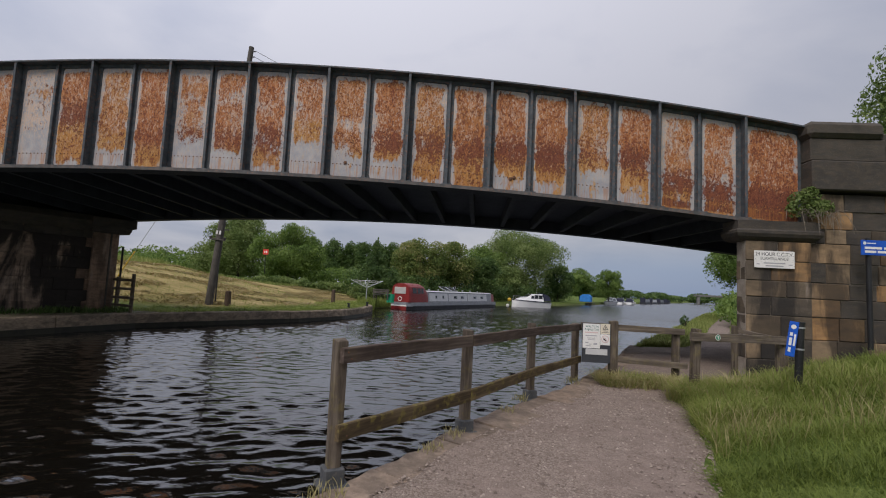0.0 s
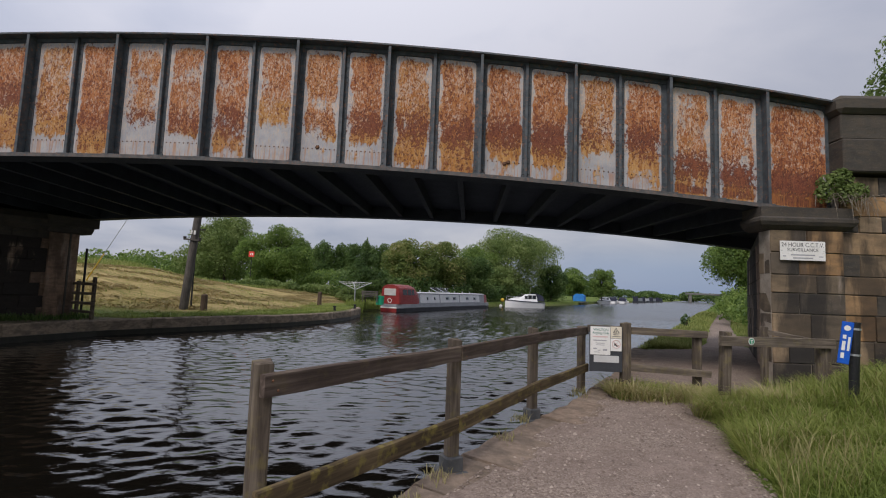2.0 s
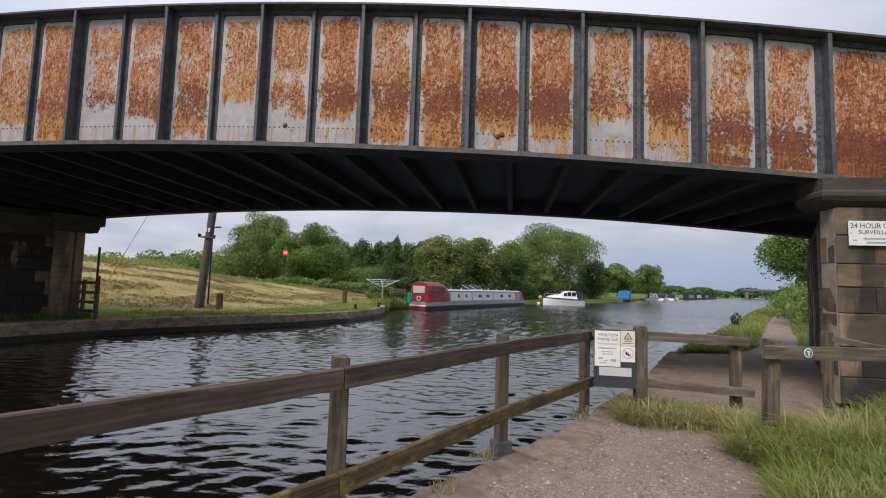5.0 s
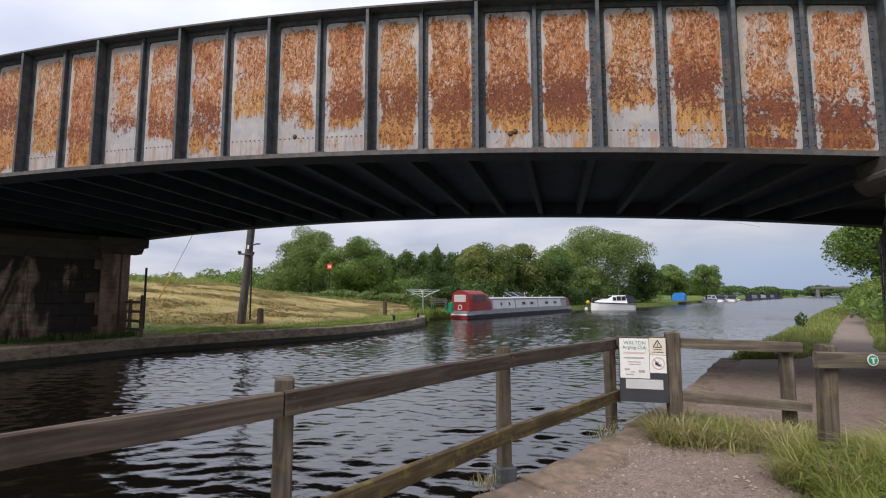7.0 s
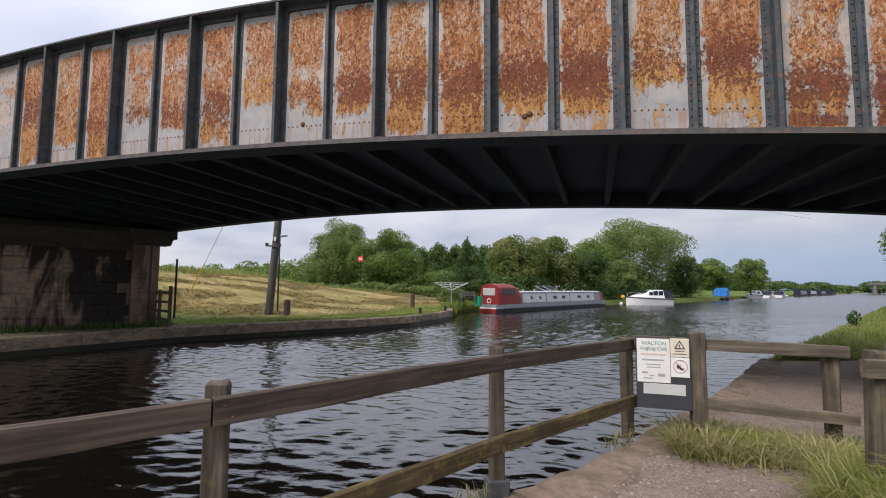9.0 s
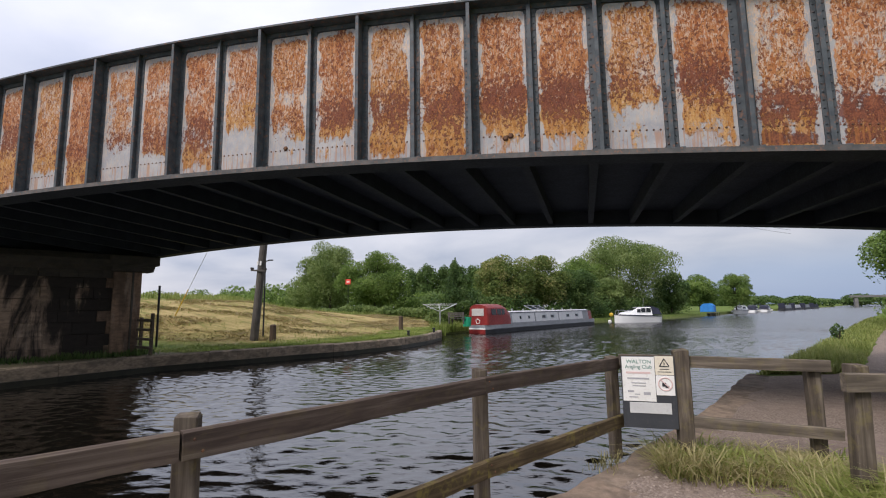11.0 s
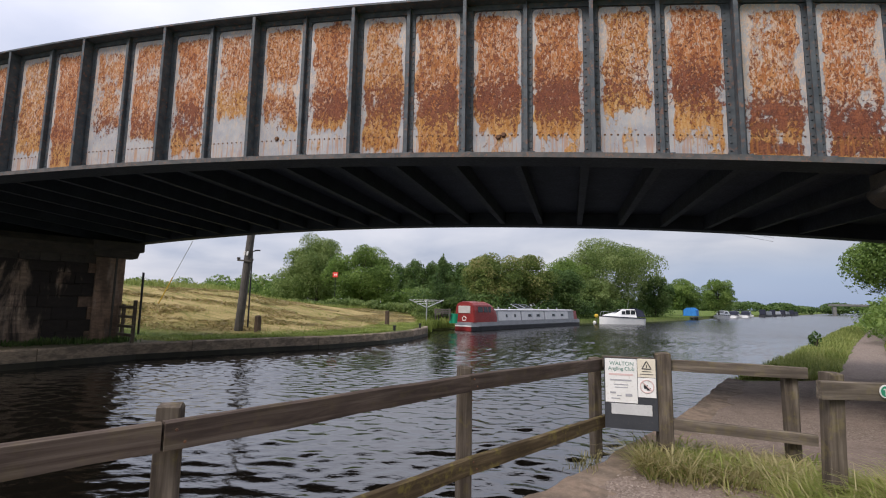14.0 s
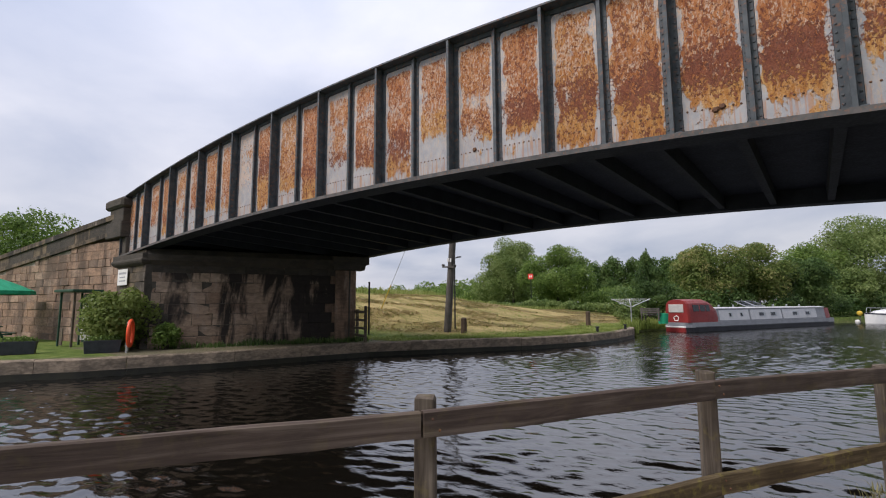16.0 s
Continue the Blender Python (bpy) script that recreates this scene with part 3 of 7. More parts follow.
def lettering(name, text, size, x, z, y, material, parent, wide=1.0):
    """Raised letters centred at x on a board that faces -y."""
    cu = bpy.data.curves.new(name, "FONT")
    cu.body, cu.size, cu.align_x, cu.extrude = text, size, "CENTER", 0.0008
    tmp = bpy.data.objects.new(name, cu)
    scene.collection.objects.link(tmp)
    bpy.context.view_layer.update()
    me = bpy.data.meshes.new_from_object(tmp.evaluated_get(bpy.context.evaluated_depsgraph_get()))
    bpy.data.objects.remove(tmp)
    me.materials.clear()
    me.materials.append(material)
    me.transform(Matrix.Translation((x, y, z)) @ Matrix.Rotation(radians(90), 4, "X") @ Matrix.Diagonal((wide, 1, 1, 1)))
    ob = new(name, me)
    ob.parent = parent
    return ob


# ---- plan of the land ----
WATER = -0.47
PATH_Z = -0.12
L_EDGE = [(-60, -38), (-8, -22.5), (0, -19.0), (6.5, -16.5), (8.6, -15.2), (12, -14.0), (15.5, -13.1), (17.6, -12.5), (19.7, -11.2), (21.8, -10.0), (24, -8.5), (27.6, -7.15), (31, -6.75), (34.5, -6.9),
          (37, -7.6), (40, -8.6), (43, -8.0), (64, 1.2), (70, 5.4), (76, 9.4), (88, 17.0), (110, 27.5), (133, 37.5), (245, 98), (420, 186), (2600, 1350)]
R_EDGE = [(-60, -24), (-6, -4.6), (0, -2.25), (3.43, -1.12), (5.26, -0.18), (6.58, 0.52), (8.58, 1.85), (11.97, 3.65), (17.1, 5.85), (24.1, 9.7), (31.8, 13.8), (63, 30.1), (215, 111), (420, 220), (2600, 1420)]
P_LEFT = [(-60, -23.9), (16.9, 6.0), (17.7, 7.9), (19.9, 9.5), (24.9, 12.1), (31.8, 15.7), (63.4, 32.8), (215, 115.0), (420, 224), (2600, 1424)]
P_RIGHT = [(-60, -21.0), (-6, -1.4), (0, 0.95), (4.0, 2.30), (6.72, 3.45), (8.3, 3.85), (8.9, 4.5), (9.6, 5.9), (10.6, 6.5), (18.4, 10.4), (20.2, 11.0), (24.9, 13.5), (31.8, 17.0), (63.4, 34.4), (215, 117.2), (420, 227), (2600, 1427)]


def along(table, y):
    return np.interp(y, [p[0] for p in table], [p[1] for p in table])


def bump2(x, y, s, seed=0.0):
    return noise.noise(Vector((x * s + seed, y * s - seed, seed)))


def left_height(d, y):
    """Ground on the far bank, d metres back from its edge."""
    g = float(np.interp(y, [-60, 14.5, 20, 24, 38, 50, 70, 140], [0.02, 0.04, 0.35, 1.0, 1.0, 0.42, 0.3, 0.25]))
    s = min(max((d - 3.2) / 15.5, 0.0), 1.0)
    rise = 2.6 * (s * s * (3 - 2 * s) * 0.45 + s * 0.55)
    return 0.09 + g * rise


def right_height(x, y):
    pr, pl, r = float(along(P_RIGHT, y)), float(along(P_LEFT, y)), float(along(R_EDGE, y))
    if x > pr:
        d = x - pr
        if y < 11.2:
            return PATH_Z + 0.02 + min(0.23 * d, 0.55 + 0.1 * d, 2.2)
        return PATH_Z + 0.02 + min(0.12 * d, 0.8)
    if y > 17.2 and x < pl:
        w = max(pl - r, 0.2)
        s = min(max((x - r) / w, 0.0), 1.0)
        return PATH_Z + 0.12 * math.sin(math.pi * min(s * 1.15, 1.0)) * min((y - 17.2) / 4.0, 1.0) - 0.25 * (1 - min(s * 6, 1.0))
    return PATH_Z


def make_land():
    ys = np.concatenate([np.arange(-60, -8, 6.0), np.arange(-8, 22, 0.3), np.arange(22, 50, 0.6), np.arange(50, 90, 1.6), np.geomspace(90, 2600, 26)])
    offs_l = np.concatenate([[0.0, 0.25, 0.6], np.arange(1.0, 24, 0.55), np.geomspace(24.5, 2500, 20)])
    offs_r = np.concatenate([[0.0, 0.2, 0.5], np.arange(0.8, 14, 0.33), np.geomspace(14.5, 2500, 22)])
    verts, cover, gravel = [], [], []
    for y in ys:
        l, r = float(along(L_EDGE, y)), float(along(R_EDGE, y))
        pr, pl = float(along(P_RIGHT, y)), float(along(P_LEFT, y))
        for d in offs_l[::-1]:
            x = l - d
            z = left_height(d, y)
            far = min(max((d - 30) / 60, 0), 1)
            z += bump2(x, y, 0.5, 3.0) * 0.05 * min(d, 4) / 4 + bump2(x, y, 0.02, 9.0) * 1.2 * far
            hay = min(max((d - 1.8) / 2.0, 0), 1) * min(max((y - 20.5) / 3, 0), 1) * min(max((56 - y) / 10, 0), 1) * (1 - min(max((d - 15.5) / 2.5, 0), 1))
            bare = (1 - min(d / 0.9, 1)) * 0.7 if y < 40 else 0.0
            if 9.5 < y < 19.5 and d < 5:
                bare = 0.8
            verts.append((x, y, z))
            cover.append((hay, bare, 0.0))
        verts += [(l, y, -1.7), (r, y, -1.7)]
        cover += [(0, 1, 0), (0, 1, 0)]
        for d in offs_r:
            x = r + d
            z = right_height(x, y) + bump2(x, y, 0.7, 5.0) * 0.025
            far = min(max((d - 25) / 60, 0), 1)
            z += bump2(x, y, 0.02, 9.0) * 1.2 * far
            verts.append((x, y, z))
            cover.append((0.0, 0.0, 0.0))
    n = len(offs_l) + 2 + len(offs_r)
    faces = []
    for j in range(len(ys) - 1):
        for i in range(n - 1):
            a = j * n + i
            faces.append((a, a + 1, a + n + 1, a + n))
    ob = raw("ground", verts, faces, M_GROUND, smooth=True)
    at = ob.data.attributes.new("cover", "FLOAT_VECTOR", "POINT")
    at.data.foreach_set("vector", np.array(cover, dtype=np.float32).ravel())
    return tagged(ob, "grassy canal banks with a mown hay slope", "ground", kind="structure")


def make_path():
    """The gravel towpath, a sheet just above the ground with ragged edges."""
    ys = np.concatenate([np.arange(-30, -4, 1.0), np.arange(-4, 20, 0.2), np.arange(20, 70, 1.0), np.geomspace(70, 420, 24)])
    verts, faces = [], []
    cols = 22
    for y in ys:
        a = float(along(R_EDGE, y)) + 0.27 if y < 17.2 else float(along(P_LEFT, y))
        b = float(along(P_RIGHT, y))
        a += 0.16 * bump2(0, y, 1.3, 2.0) + 0.08 * bump2(3, y, 5.0, 2.0)
        b += 0.16 * bump2(5, y, 1.1, 4.0) + 0.06 * bump2(5, y, 4.0, 4.0)
        for i in range(cols):
            u = i / (cols - 1)
            x = a + (b - a) * u
            verts.append((x, y, PATH_Z + 0.032 + 0.018 * math.sin(math.pi * u) + 0.012 * bump2(x, y, 1.7, 7.0) - (0.04 if i in (0, cols - 1) else 0)))
    for j in range(len(ys) - 1):
        for i in range(cols - 1):
            k = j * cols + i
            faces.append((k, k + 1, k + cols + 1, k + cols))
    return tagged(raw("road", verts, faces, M_GRAVEL, smooth=True), "pinkish grey gravel towpath worn smooth", "path", kind="structure")


make_land()
make_path()


def make_water_sheet():
    """Wind-ruffled water: a fine wave mesh near by, flat beyond."""
    rng = np.random.default_rng(12)
    ys = np.concatenate([[-60, -30, -12], np.arange(-6, 0, 0.085), np.arange(0, 18, 0.042), np.arange(18, 52, 0.12), np.arange(52, 120, 0.3), np.geomspace(124, 2600, 20)])
    cols = 270
    u = np.linspace(0, 1, cols)
    lo, hi = along(L_EDGE, ys) - 0.3, along(R_EDGE, ys) + 0.3
    x = lo[:, None] + (hi - lo)[:, None] * u[None, :]
    y = np.repeat(ys[:, None], cols, 1)
    h = np.zeros_like(x)
    for k in range(54):
        lam = 0.15 * (4.3 ** rng.random())
        th = radians(98) + rng.normal() * 0.70
        s = 0.034 if 0.26 < lam < 0.52 else 0.015
        px, py = x * math.cos(th) + y * math.sin(th), rng.uniform(0, 6.28)
        w = np.sin(2 * np.pi * px / lam + py + 0.6 * np.sin(x * rng.uniform(0.3, 0.9) + rng.uniform(0, 6)))
        h += s * lam / (2 * np.pi) * w
    gust = 0.72 + 0.32 * np.sin(x * 0.45 + 0.3 * y) * np.sin(y * 0.31 - 0.2 * x + 1.0)
    h = (h + 3.0 * h * np.abs(h)) * gust
    h *= np.clip((ys + 6) / 3, 0, 1)[:, None] * np.clip((122 - ys) / 50, 0.0, 1)[:, None]
    v = np.stack([x, y, WATER + h], -1).reshape(-1, 3)
    n = len(ys)
    i = (np.arange(n - 1)[:, None] * cols + np.arange(cols - 1)[None, :]).ravel()
    q = np.stack([i, i + 1, i + cols + 1, i + cols], 1).astype(np.int32)
    me = bpy.data.meshes.new("water")
    me.vertices.add(len(v))
    me.vertices.foreach_set("co", v.astype(np.float32).ravel())
    me.loops.add(q.size)
    me.loops.foreach_set("vertex_index", q.ravel())
    me.polygons.add(len(q))
    me.polygons.foreach_set("loop_start", np.arange(0, q.size, 4, dtype=np.int32))
    me.polygons.foreach_set("use_smooth", np.ones(len(q), dtype=bool))
    me.update(calc_edges=True)
    me.materials.append(M_WATER)
    return tagged(new("water", me), "dark wind-ruffled canal water", "water", kind="structure")


make_water_sheet()

# ---- the bridge ----
Y0, Y1 = 11.10, 18.45
SKEW = 3.7


def z_bot(x):
    return 4.165 - 0.0038 * (x + 7.2) ** 2


def z_top(x):
    return 6.94 - 0.0058 * (x + 7.1) ** 2


X_L, X_R = -20.3, 7.66
bridge = thing("bridge", pose(0, 0, 0), "arched riveted iron girder bridge with peeling rust-stained white panels", "bridge")


def strip(name, y_a, y_b, lower, upper, material, x_a=X_L, x_b=X_R, dx=0.0, label="", n=70):
    """A bar of rectangular section that follows the arch between two curves."""
    b = bmesh.new()
    rings = []
    for i in range(n + 1):
        x = x_a + (x_b - x_a) * i / n
        lo, hi = lower(x), upper(x)
        rings.append([(x + dx, y_a, lo), (x + dx, y_b, lo), (x + dx, y_b, hi), (x + dx, y_a, hi)])
    loft(b, rings)
    return part(name, b, material, bridge, label)


strip("girder_web", Y0, Y0 + 0.03, lambda x: z_bot(x) + 0.03, lambda x: z_top(x) - 0.03, M_IRON)
strip("top_flange", Y0 - 0.24, Y0 + 0.26, lambda x: z_top(x) - 0.035, z_top, M_IRON, label="dark iron top flange")
strip("top_angle", Y0 - 0.025, Y0 - 0.003, lambda x: z_top(x) - 0.125, lambda x: z_top(x) - 0.037, M_IRON)
# the flange plate takes the darkened iron, so its underside reads as shaded
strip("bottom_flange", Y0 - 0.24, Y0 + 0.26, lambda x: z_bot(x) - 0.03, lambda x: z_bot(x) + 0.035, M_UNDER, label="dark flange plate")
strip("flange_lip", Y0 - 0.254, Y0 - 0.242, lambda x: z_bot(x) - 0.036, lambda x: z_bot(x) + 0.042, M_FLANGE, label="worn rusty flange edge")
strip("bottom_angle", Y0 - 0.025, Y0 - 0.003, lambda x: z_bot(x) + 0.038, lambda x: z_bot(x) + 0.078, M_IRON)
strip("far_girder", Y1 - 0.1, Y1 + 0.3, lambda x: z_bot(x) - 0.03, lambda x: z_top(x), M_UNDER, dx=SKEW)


def girder_x(j):
    """Place of the j-th stiffener from the one near midspan."""
    return 0.49 + 0.983 * j - 0.0018 * j * j


def rounded(bm, u0, u1, lo, hi, y, r=0.07, thick=0.008):
    """A plate with rounded corners between the curves lo and hi, and UVs across it."""
    uvl = bm.loops.layers.uv.verify()
    w = u1 - u0
    xs = [u0, u0 + r * 0.3, u0 + r, u0 + w * 0.5, u1 - r, u1 - r * 0.3, u1]

    def cut(x):
        e = min(x - u0, u1 - x)
        return r - math.sqrt(max(r * r - (r - e) ** 2, 0.0)) if e < r else 0.0
    top = [bm.verts.new((x, y, hi(x) - cut(x))) for x in xs]
    bot = [bm.verts.new((x, y, lo(x) + cut(x))) for x in xs]
    back_t = [bm.verts.new((v.co.x, y + thick, v.co.z)) for v in top]
    back_b = [bm.verts.new((v.co.x, y + thick, v.co.z)) for v in bot]
    fs = []
    for i in range(len(xs) - 1):
        fs.append(bm.faces.new((bot[i], bot[i + 1], top[i + 1], top[i])))
        fs.append(bm.faces.new((top[i], top[i + 1], back_t[i + 1], back_t[i])))
        fs.append(bm.faces.new((back_b[i], back_b[i + 1], bot[i + 1], bot[i])))
    fs.append(bm.faces.new((bot[0], top[0], back_t[0], back_b[0])))
    fs.append(bm.faces.new((bot[-1], back_b[-1], back_t[-1], top[-1])))
    for f in fs:
        for lp in f.loops:
            x, z = lp.vert.co.x, lp.vert.co.z
            lp[uvl].uv = ((x - u0) / w, (z - lo(x)) / (hi(x) - lo(x)))


def dome(bm, x, y, z, r):
    """A rivet head that faces -y."""
    n = 6
    a = [bm.verts.new((x + r * math.cos(2 * math.pi * i / n), y, z + r * math.sin(2 * math.pi * i / n))) for i in range(n)]
    b = [bm.verts.new((x + 0.6 * r * math.cos(2 * math.pi * i / n), y - 0.6 * r, z + 0.6 * r * math.sin(2 * math.pi * i / n))) for i in range(n)]
    for i in range(n):
        bm.faces.new((a[i], a[(i + 1) % n], b[(i + 1) % n], b[i]))
    bm.faces.new(b)


stiff_js = list(range(-20, 7))
for j in stiff_js:
    x = girder_x(j)
    if not X_L + 0.2 < x < X_R - 0.1:
        continue
    deep = j % 2 == 0
    # the stiffener: a strap on the web, a standing plate, and an edge bead
    b = bmesh.new()
    zb, zt = z_bot(x) + 0.038, z_top(x) - 0.036
    half = 0.115 if deep else 0.085
    depth = 0.215 if deep else 0.09
    box(b, x - half, x + half, Y0 - 0.02, Y0 - 0.002, zb + 0.03, zt - 0.09, 0.004)
    box(b, x - 0.012, x + 0.012, Y0 - depth, Y0 - 0.021, zb, zt, 0.003)
    if deep:
        box(b, x - 0.03, x + 0.03, Y0 - depth - 0.014, Y0 - depth - 0.001, zb + 0.004, zt - 0.004, 0.003)
    else:
        box(b, x - 0.05, x + 0.012, Y0 - depth - 0.012, Y0 - depth - 0.001, zb + 0.004, zt - 0.06, 0.003)
    box(b, x - 0.13, x + 0.13, Y0 - 0.20, Y0 - 0.022, zb - 0.0015, zb + 0.03, 0.008)
    st = part("stiffener", b, M_IRON, bridge)
    b = bmesh.new()
    z = zb + 0.14
    while z < zt - 0.22:
        for s in (-1, 1):
            dome(b, x + s * (half - 0.03), Y0 - 0.0195, z, 0.019)
        z += 0.115
    tagged(part("rivets", b, M_IRON, st), kind="stuff")

# wear of each panel, counted like the stiffeners at their lower x:
# rust load, height and strength of the dark band, height of the pale foot, ochre, dark foot
WEAR = {-12: (0.10, 0.40, 0.1, 0.34, 0.7, 0.0), -11: (0.62, 0.52, 0.9, 0.06, 0.1, 0.5), -10: (0.52, 0.40, 0.2, 0.15, 0.9, 0.2),
        -9: (0.66, 0.30, 0.4, 0.05, 0.0, 0.3), -8: (0.34, 0.32, 0.7, 0.28, 0.3, 0.0), -7: (0.48, 0.30, 0.6, 0.18, 0.1, 0.0),
        -6: (0.50, 0.32, 0.9, 0.04, 0.0, 0.0), -5: (0.52, 0.60, 0.0, 0.32, 0.2, 0.0), -4: (0.48, 0.34, 0.3, 0.20, 0.4, 0.0),
        -3: (0.66, 0.36, 0.8, 0.20, 0.1, 0.1), -2: (0.64, 0.36, 0.8, 0.03, 0.9, 0.2), -1: (0.78, 0.36, 0.7, -0.10, 0.4, 0.2),
        0: (0.72, 0.39, 0.95, 0.16, 0.1, 0.1), 1: (0.72, 0.38, 1.1, 0.14, 0.2, 0.2), 2: (0.58, 0.46, 0.5, 0.28, 0.9, 0.1),
        3: (0.74, 0.44, 1.0, 0.20, 0.1, 0.3), 4: (0.50, 0.28, 1.1, -0.05, 0.4, 1.3), 5: (0.50, 0.24, 1.25, -0.15, 0.1, 0.9), 6: (0.85, 0.22, 1.2, -0.25, 0.0, 0.9)}
rw = random.Random(31)
inner = [j for j in stiff_js if X_L + 0.2 < girder_x(j) < X_R - 0.1]
edges = [(None, X_L + 0.1)] + [(j, girder_x(j)) for j in inner] + [(None, X_R + 0.01)]
for (ja, xa), (jb, xb) in zip(edges, edges[1:]):
    if xb - xa < 0.45:
        continue
    gap = [0.09 if k is None else 0.12 if k % 2 == 0 else 0.09 for k in (ja, jb)]
    a, c = xa + gap[0], xb - gap[1]
    xm, zm = (a + c) / 2, z_bot((a + c) / 2)
    b = bmesh.new()
    rounded(b, a - xm, c - xm, lambda x: z_bot(x + xm) + 0.082 - zm, lambda x: z_top(x + xm) - 0.145 - zm, 0.0)
    pn = part("panel", b, M_PANEL, bridge)
    pn.location = (xm, Y0 - 0.012, zm)
    worn = WEAR.get(ja, (rw.uniform(0.25, 0.65), rw.uniform(0.28, 0.45), rw.uniform(0.1, 0.7), rw.uniform(0.0, 0.28), rw.uniform(0.0, 0.7), rw.uniform(0, 0.3)))
    for k, name in ((0, "wear_a"), (3, "wear_b")):
        at = pn.data.attributes.new(name, "FLOAT_VECTOR", "POINT")
        at.data.foreach_set("vector", np.tile(np.array(worn[k:k + 3], dtype=np.float32), len(pn.data.vertices)))
    b = bmesh.new()
    cnt = 8
    for i in range(cnt):
        x = a + (c - a) * (i + 0.6) / (cnt + 0.2) - xm
        dome(b, x, -0.001, z_bot(x + xm) + 0.395 - zm, 0.016)
    tagged(part("rivets", b, M_RIVET, pn), kind="stuff")
for x, z in ((-2.99, 4.53), (1.02, 4.27), (1.10, 4.30)):
    b = bmesh.new()
    dome(b, x, Y0 - 0.013, z, 0.05)
    part("rust_blister", b, M_RIVET, bridge, "dark rusted bolt head weeping rust")

# deck, seen from below, and its cross ribs, in the iron coloured for shade
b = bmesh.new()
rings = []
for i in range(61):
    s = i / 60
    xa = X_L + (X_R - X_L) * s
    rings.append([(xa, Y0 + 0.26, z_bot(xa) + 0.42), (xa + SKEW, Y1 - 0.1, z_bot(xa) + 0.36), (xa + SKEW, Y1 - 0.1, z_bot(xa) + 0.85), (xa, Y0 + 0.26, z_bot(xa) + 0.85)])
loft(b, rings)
part("deck", b, M_UNDER, bridge, "underside of the deck, its shade put into the colour")
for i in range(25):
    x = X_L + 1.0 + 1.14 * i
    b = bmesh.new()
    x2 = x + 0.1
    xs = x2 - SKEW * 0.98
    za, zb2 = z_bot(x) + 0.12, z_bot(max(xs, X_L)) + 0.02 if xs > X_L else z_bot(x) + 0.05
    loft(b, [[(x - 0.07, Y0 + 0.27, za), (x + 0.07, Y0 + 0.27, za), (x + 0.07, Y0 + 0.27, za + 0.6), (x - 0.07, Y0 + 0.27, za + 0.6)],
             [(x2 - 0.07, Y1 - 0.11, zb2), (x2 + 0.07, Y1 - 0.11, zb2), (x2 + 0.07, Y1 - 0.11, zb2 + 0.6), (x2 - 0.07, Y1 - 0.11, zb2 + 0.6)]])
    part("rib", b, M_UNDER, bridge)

# ---- masonry ----
def masonry(name, origin, direction, length, courses, z0, material, mortar, parent, lengths=(0.45, 0.95), proud=0.05, seed=1, top=None, jitter=0.012, thick=0.35):
    """A wall of single blocks from origin along direction, its face to the right of that direction. top(s): upper limit along it."""
    rnd = random.Random(seed)
    d = Vector((direction[0], direction[1], 0)).normalized()
    turn = math.degrees(math.atan2(d.y, d.x))
    base = pose(origin[0], origin[1], z0, 0, 0, turn)
    hmax = sum(courses)
    b = bmesh.new()
    nseg = 24
    rings = []
    for i in range(nseg + 1):
        s = length * i / nseg
        h = min(hmax, top(s) - z0) if top else hmax
        rings.append([(s, 0.012, 0), (s, thick, 0), (s, thick, h - 0.01), (s, 0.012, h - 0.01)])
    loft(b, rings)
    core = part(name, b, mortar, parent)
    core.matrix_local = base
    z = 0.0
    for ci, h in enumerate(courses):
        s = -rnd.uniform(0, 0.4) if ci % 2 else 0.0
        while s < length:
            w = rnd.uniform(*lengths) * (1.15 if h > 0.36 else 1.0)
            a, e = max(s, 0.0), min(s + w, length)
            if length - e < 0.15:
                e = length
            s = s + w if e < length else length + 1
            if e - a < 0.06:
                continue
            zt = z + h
            if top and z0 + z + h * 0.6 > top((a + e) / 2):
                continue
            b = bmesh.new()
            p = proud * rnd.uniform(0.3, 1.0)
            box(b, 0.006, e - a - 0.006, -p, 0.10, 0.006, h - 0.006, 0.012)
            for v in b.verts:
                if v.co.y < 0:
                    v.co += Vector((rnd.uniform(-1, 1), rnd.uniform(-1, 1), rnd.uniform(-1, 1))) * jitter * 0.5
            st = part("stone", b, material(rnd, (a + e) / 2, z0 + z + h / 2) if callable(material) else material, core)
            st.location = (a, 0, z)
        z += h
    return core


abut = thing("bridge_abutment", pose(0, 0, 0), "sooty sandstone abutment with moulded pier cap and orange patches", "abutment", "bridge abutments")
abut_l = thing("bridge_abutment", pose(0, 0, 0), "damp sooty stone bridge abutment beside the water, patchy and streaked", "abutment", "bridge abutments")

# towpath side
b = bmesh.new()
poly = [(6.45, 11.2), (10.4, 18.5), (22, 18.5), (22, 11.2)]
loft(b, [[(x, y, -0.4) for x, y in poly], [(x, y, 3.35) for x, y in poly]])
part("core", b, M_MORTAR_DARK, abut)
pier_mix = lambda r, s, z: M_STONE if r.random() < 0.9 else M_ORANGE
wall_mix = lambda r, s, z: M_DARK if s < 0.25 or 1.05 < s < 1.55 or z > 3.6 and s < 0.5 else (M_ORANGE if r.random() < 0.88 else M_STONE)
COURSES = [0.40, 0.46, 0.50, 0.40, 0.36, 0.44, 0.44]
masonry("pier_face", (6.27, 10.83), (1, 0), 1.40, COURSES, -0.0, pier_mix, M_MORTAR, abut, (0.55, 0.9), 0.03, 4)
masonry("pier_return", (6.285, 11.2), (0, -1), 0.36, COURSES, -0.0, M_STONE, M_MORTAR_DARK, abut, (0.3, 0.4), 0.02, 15)
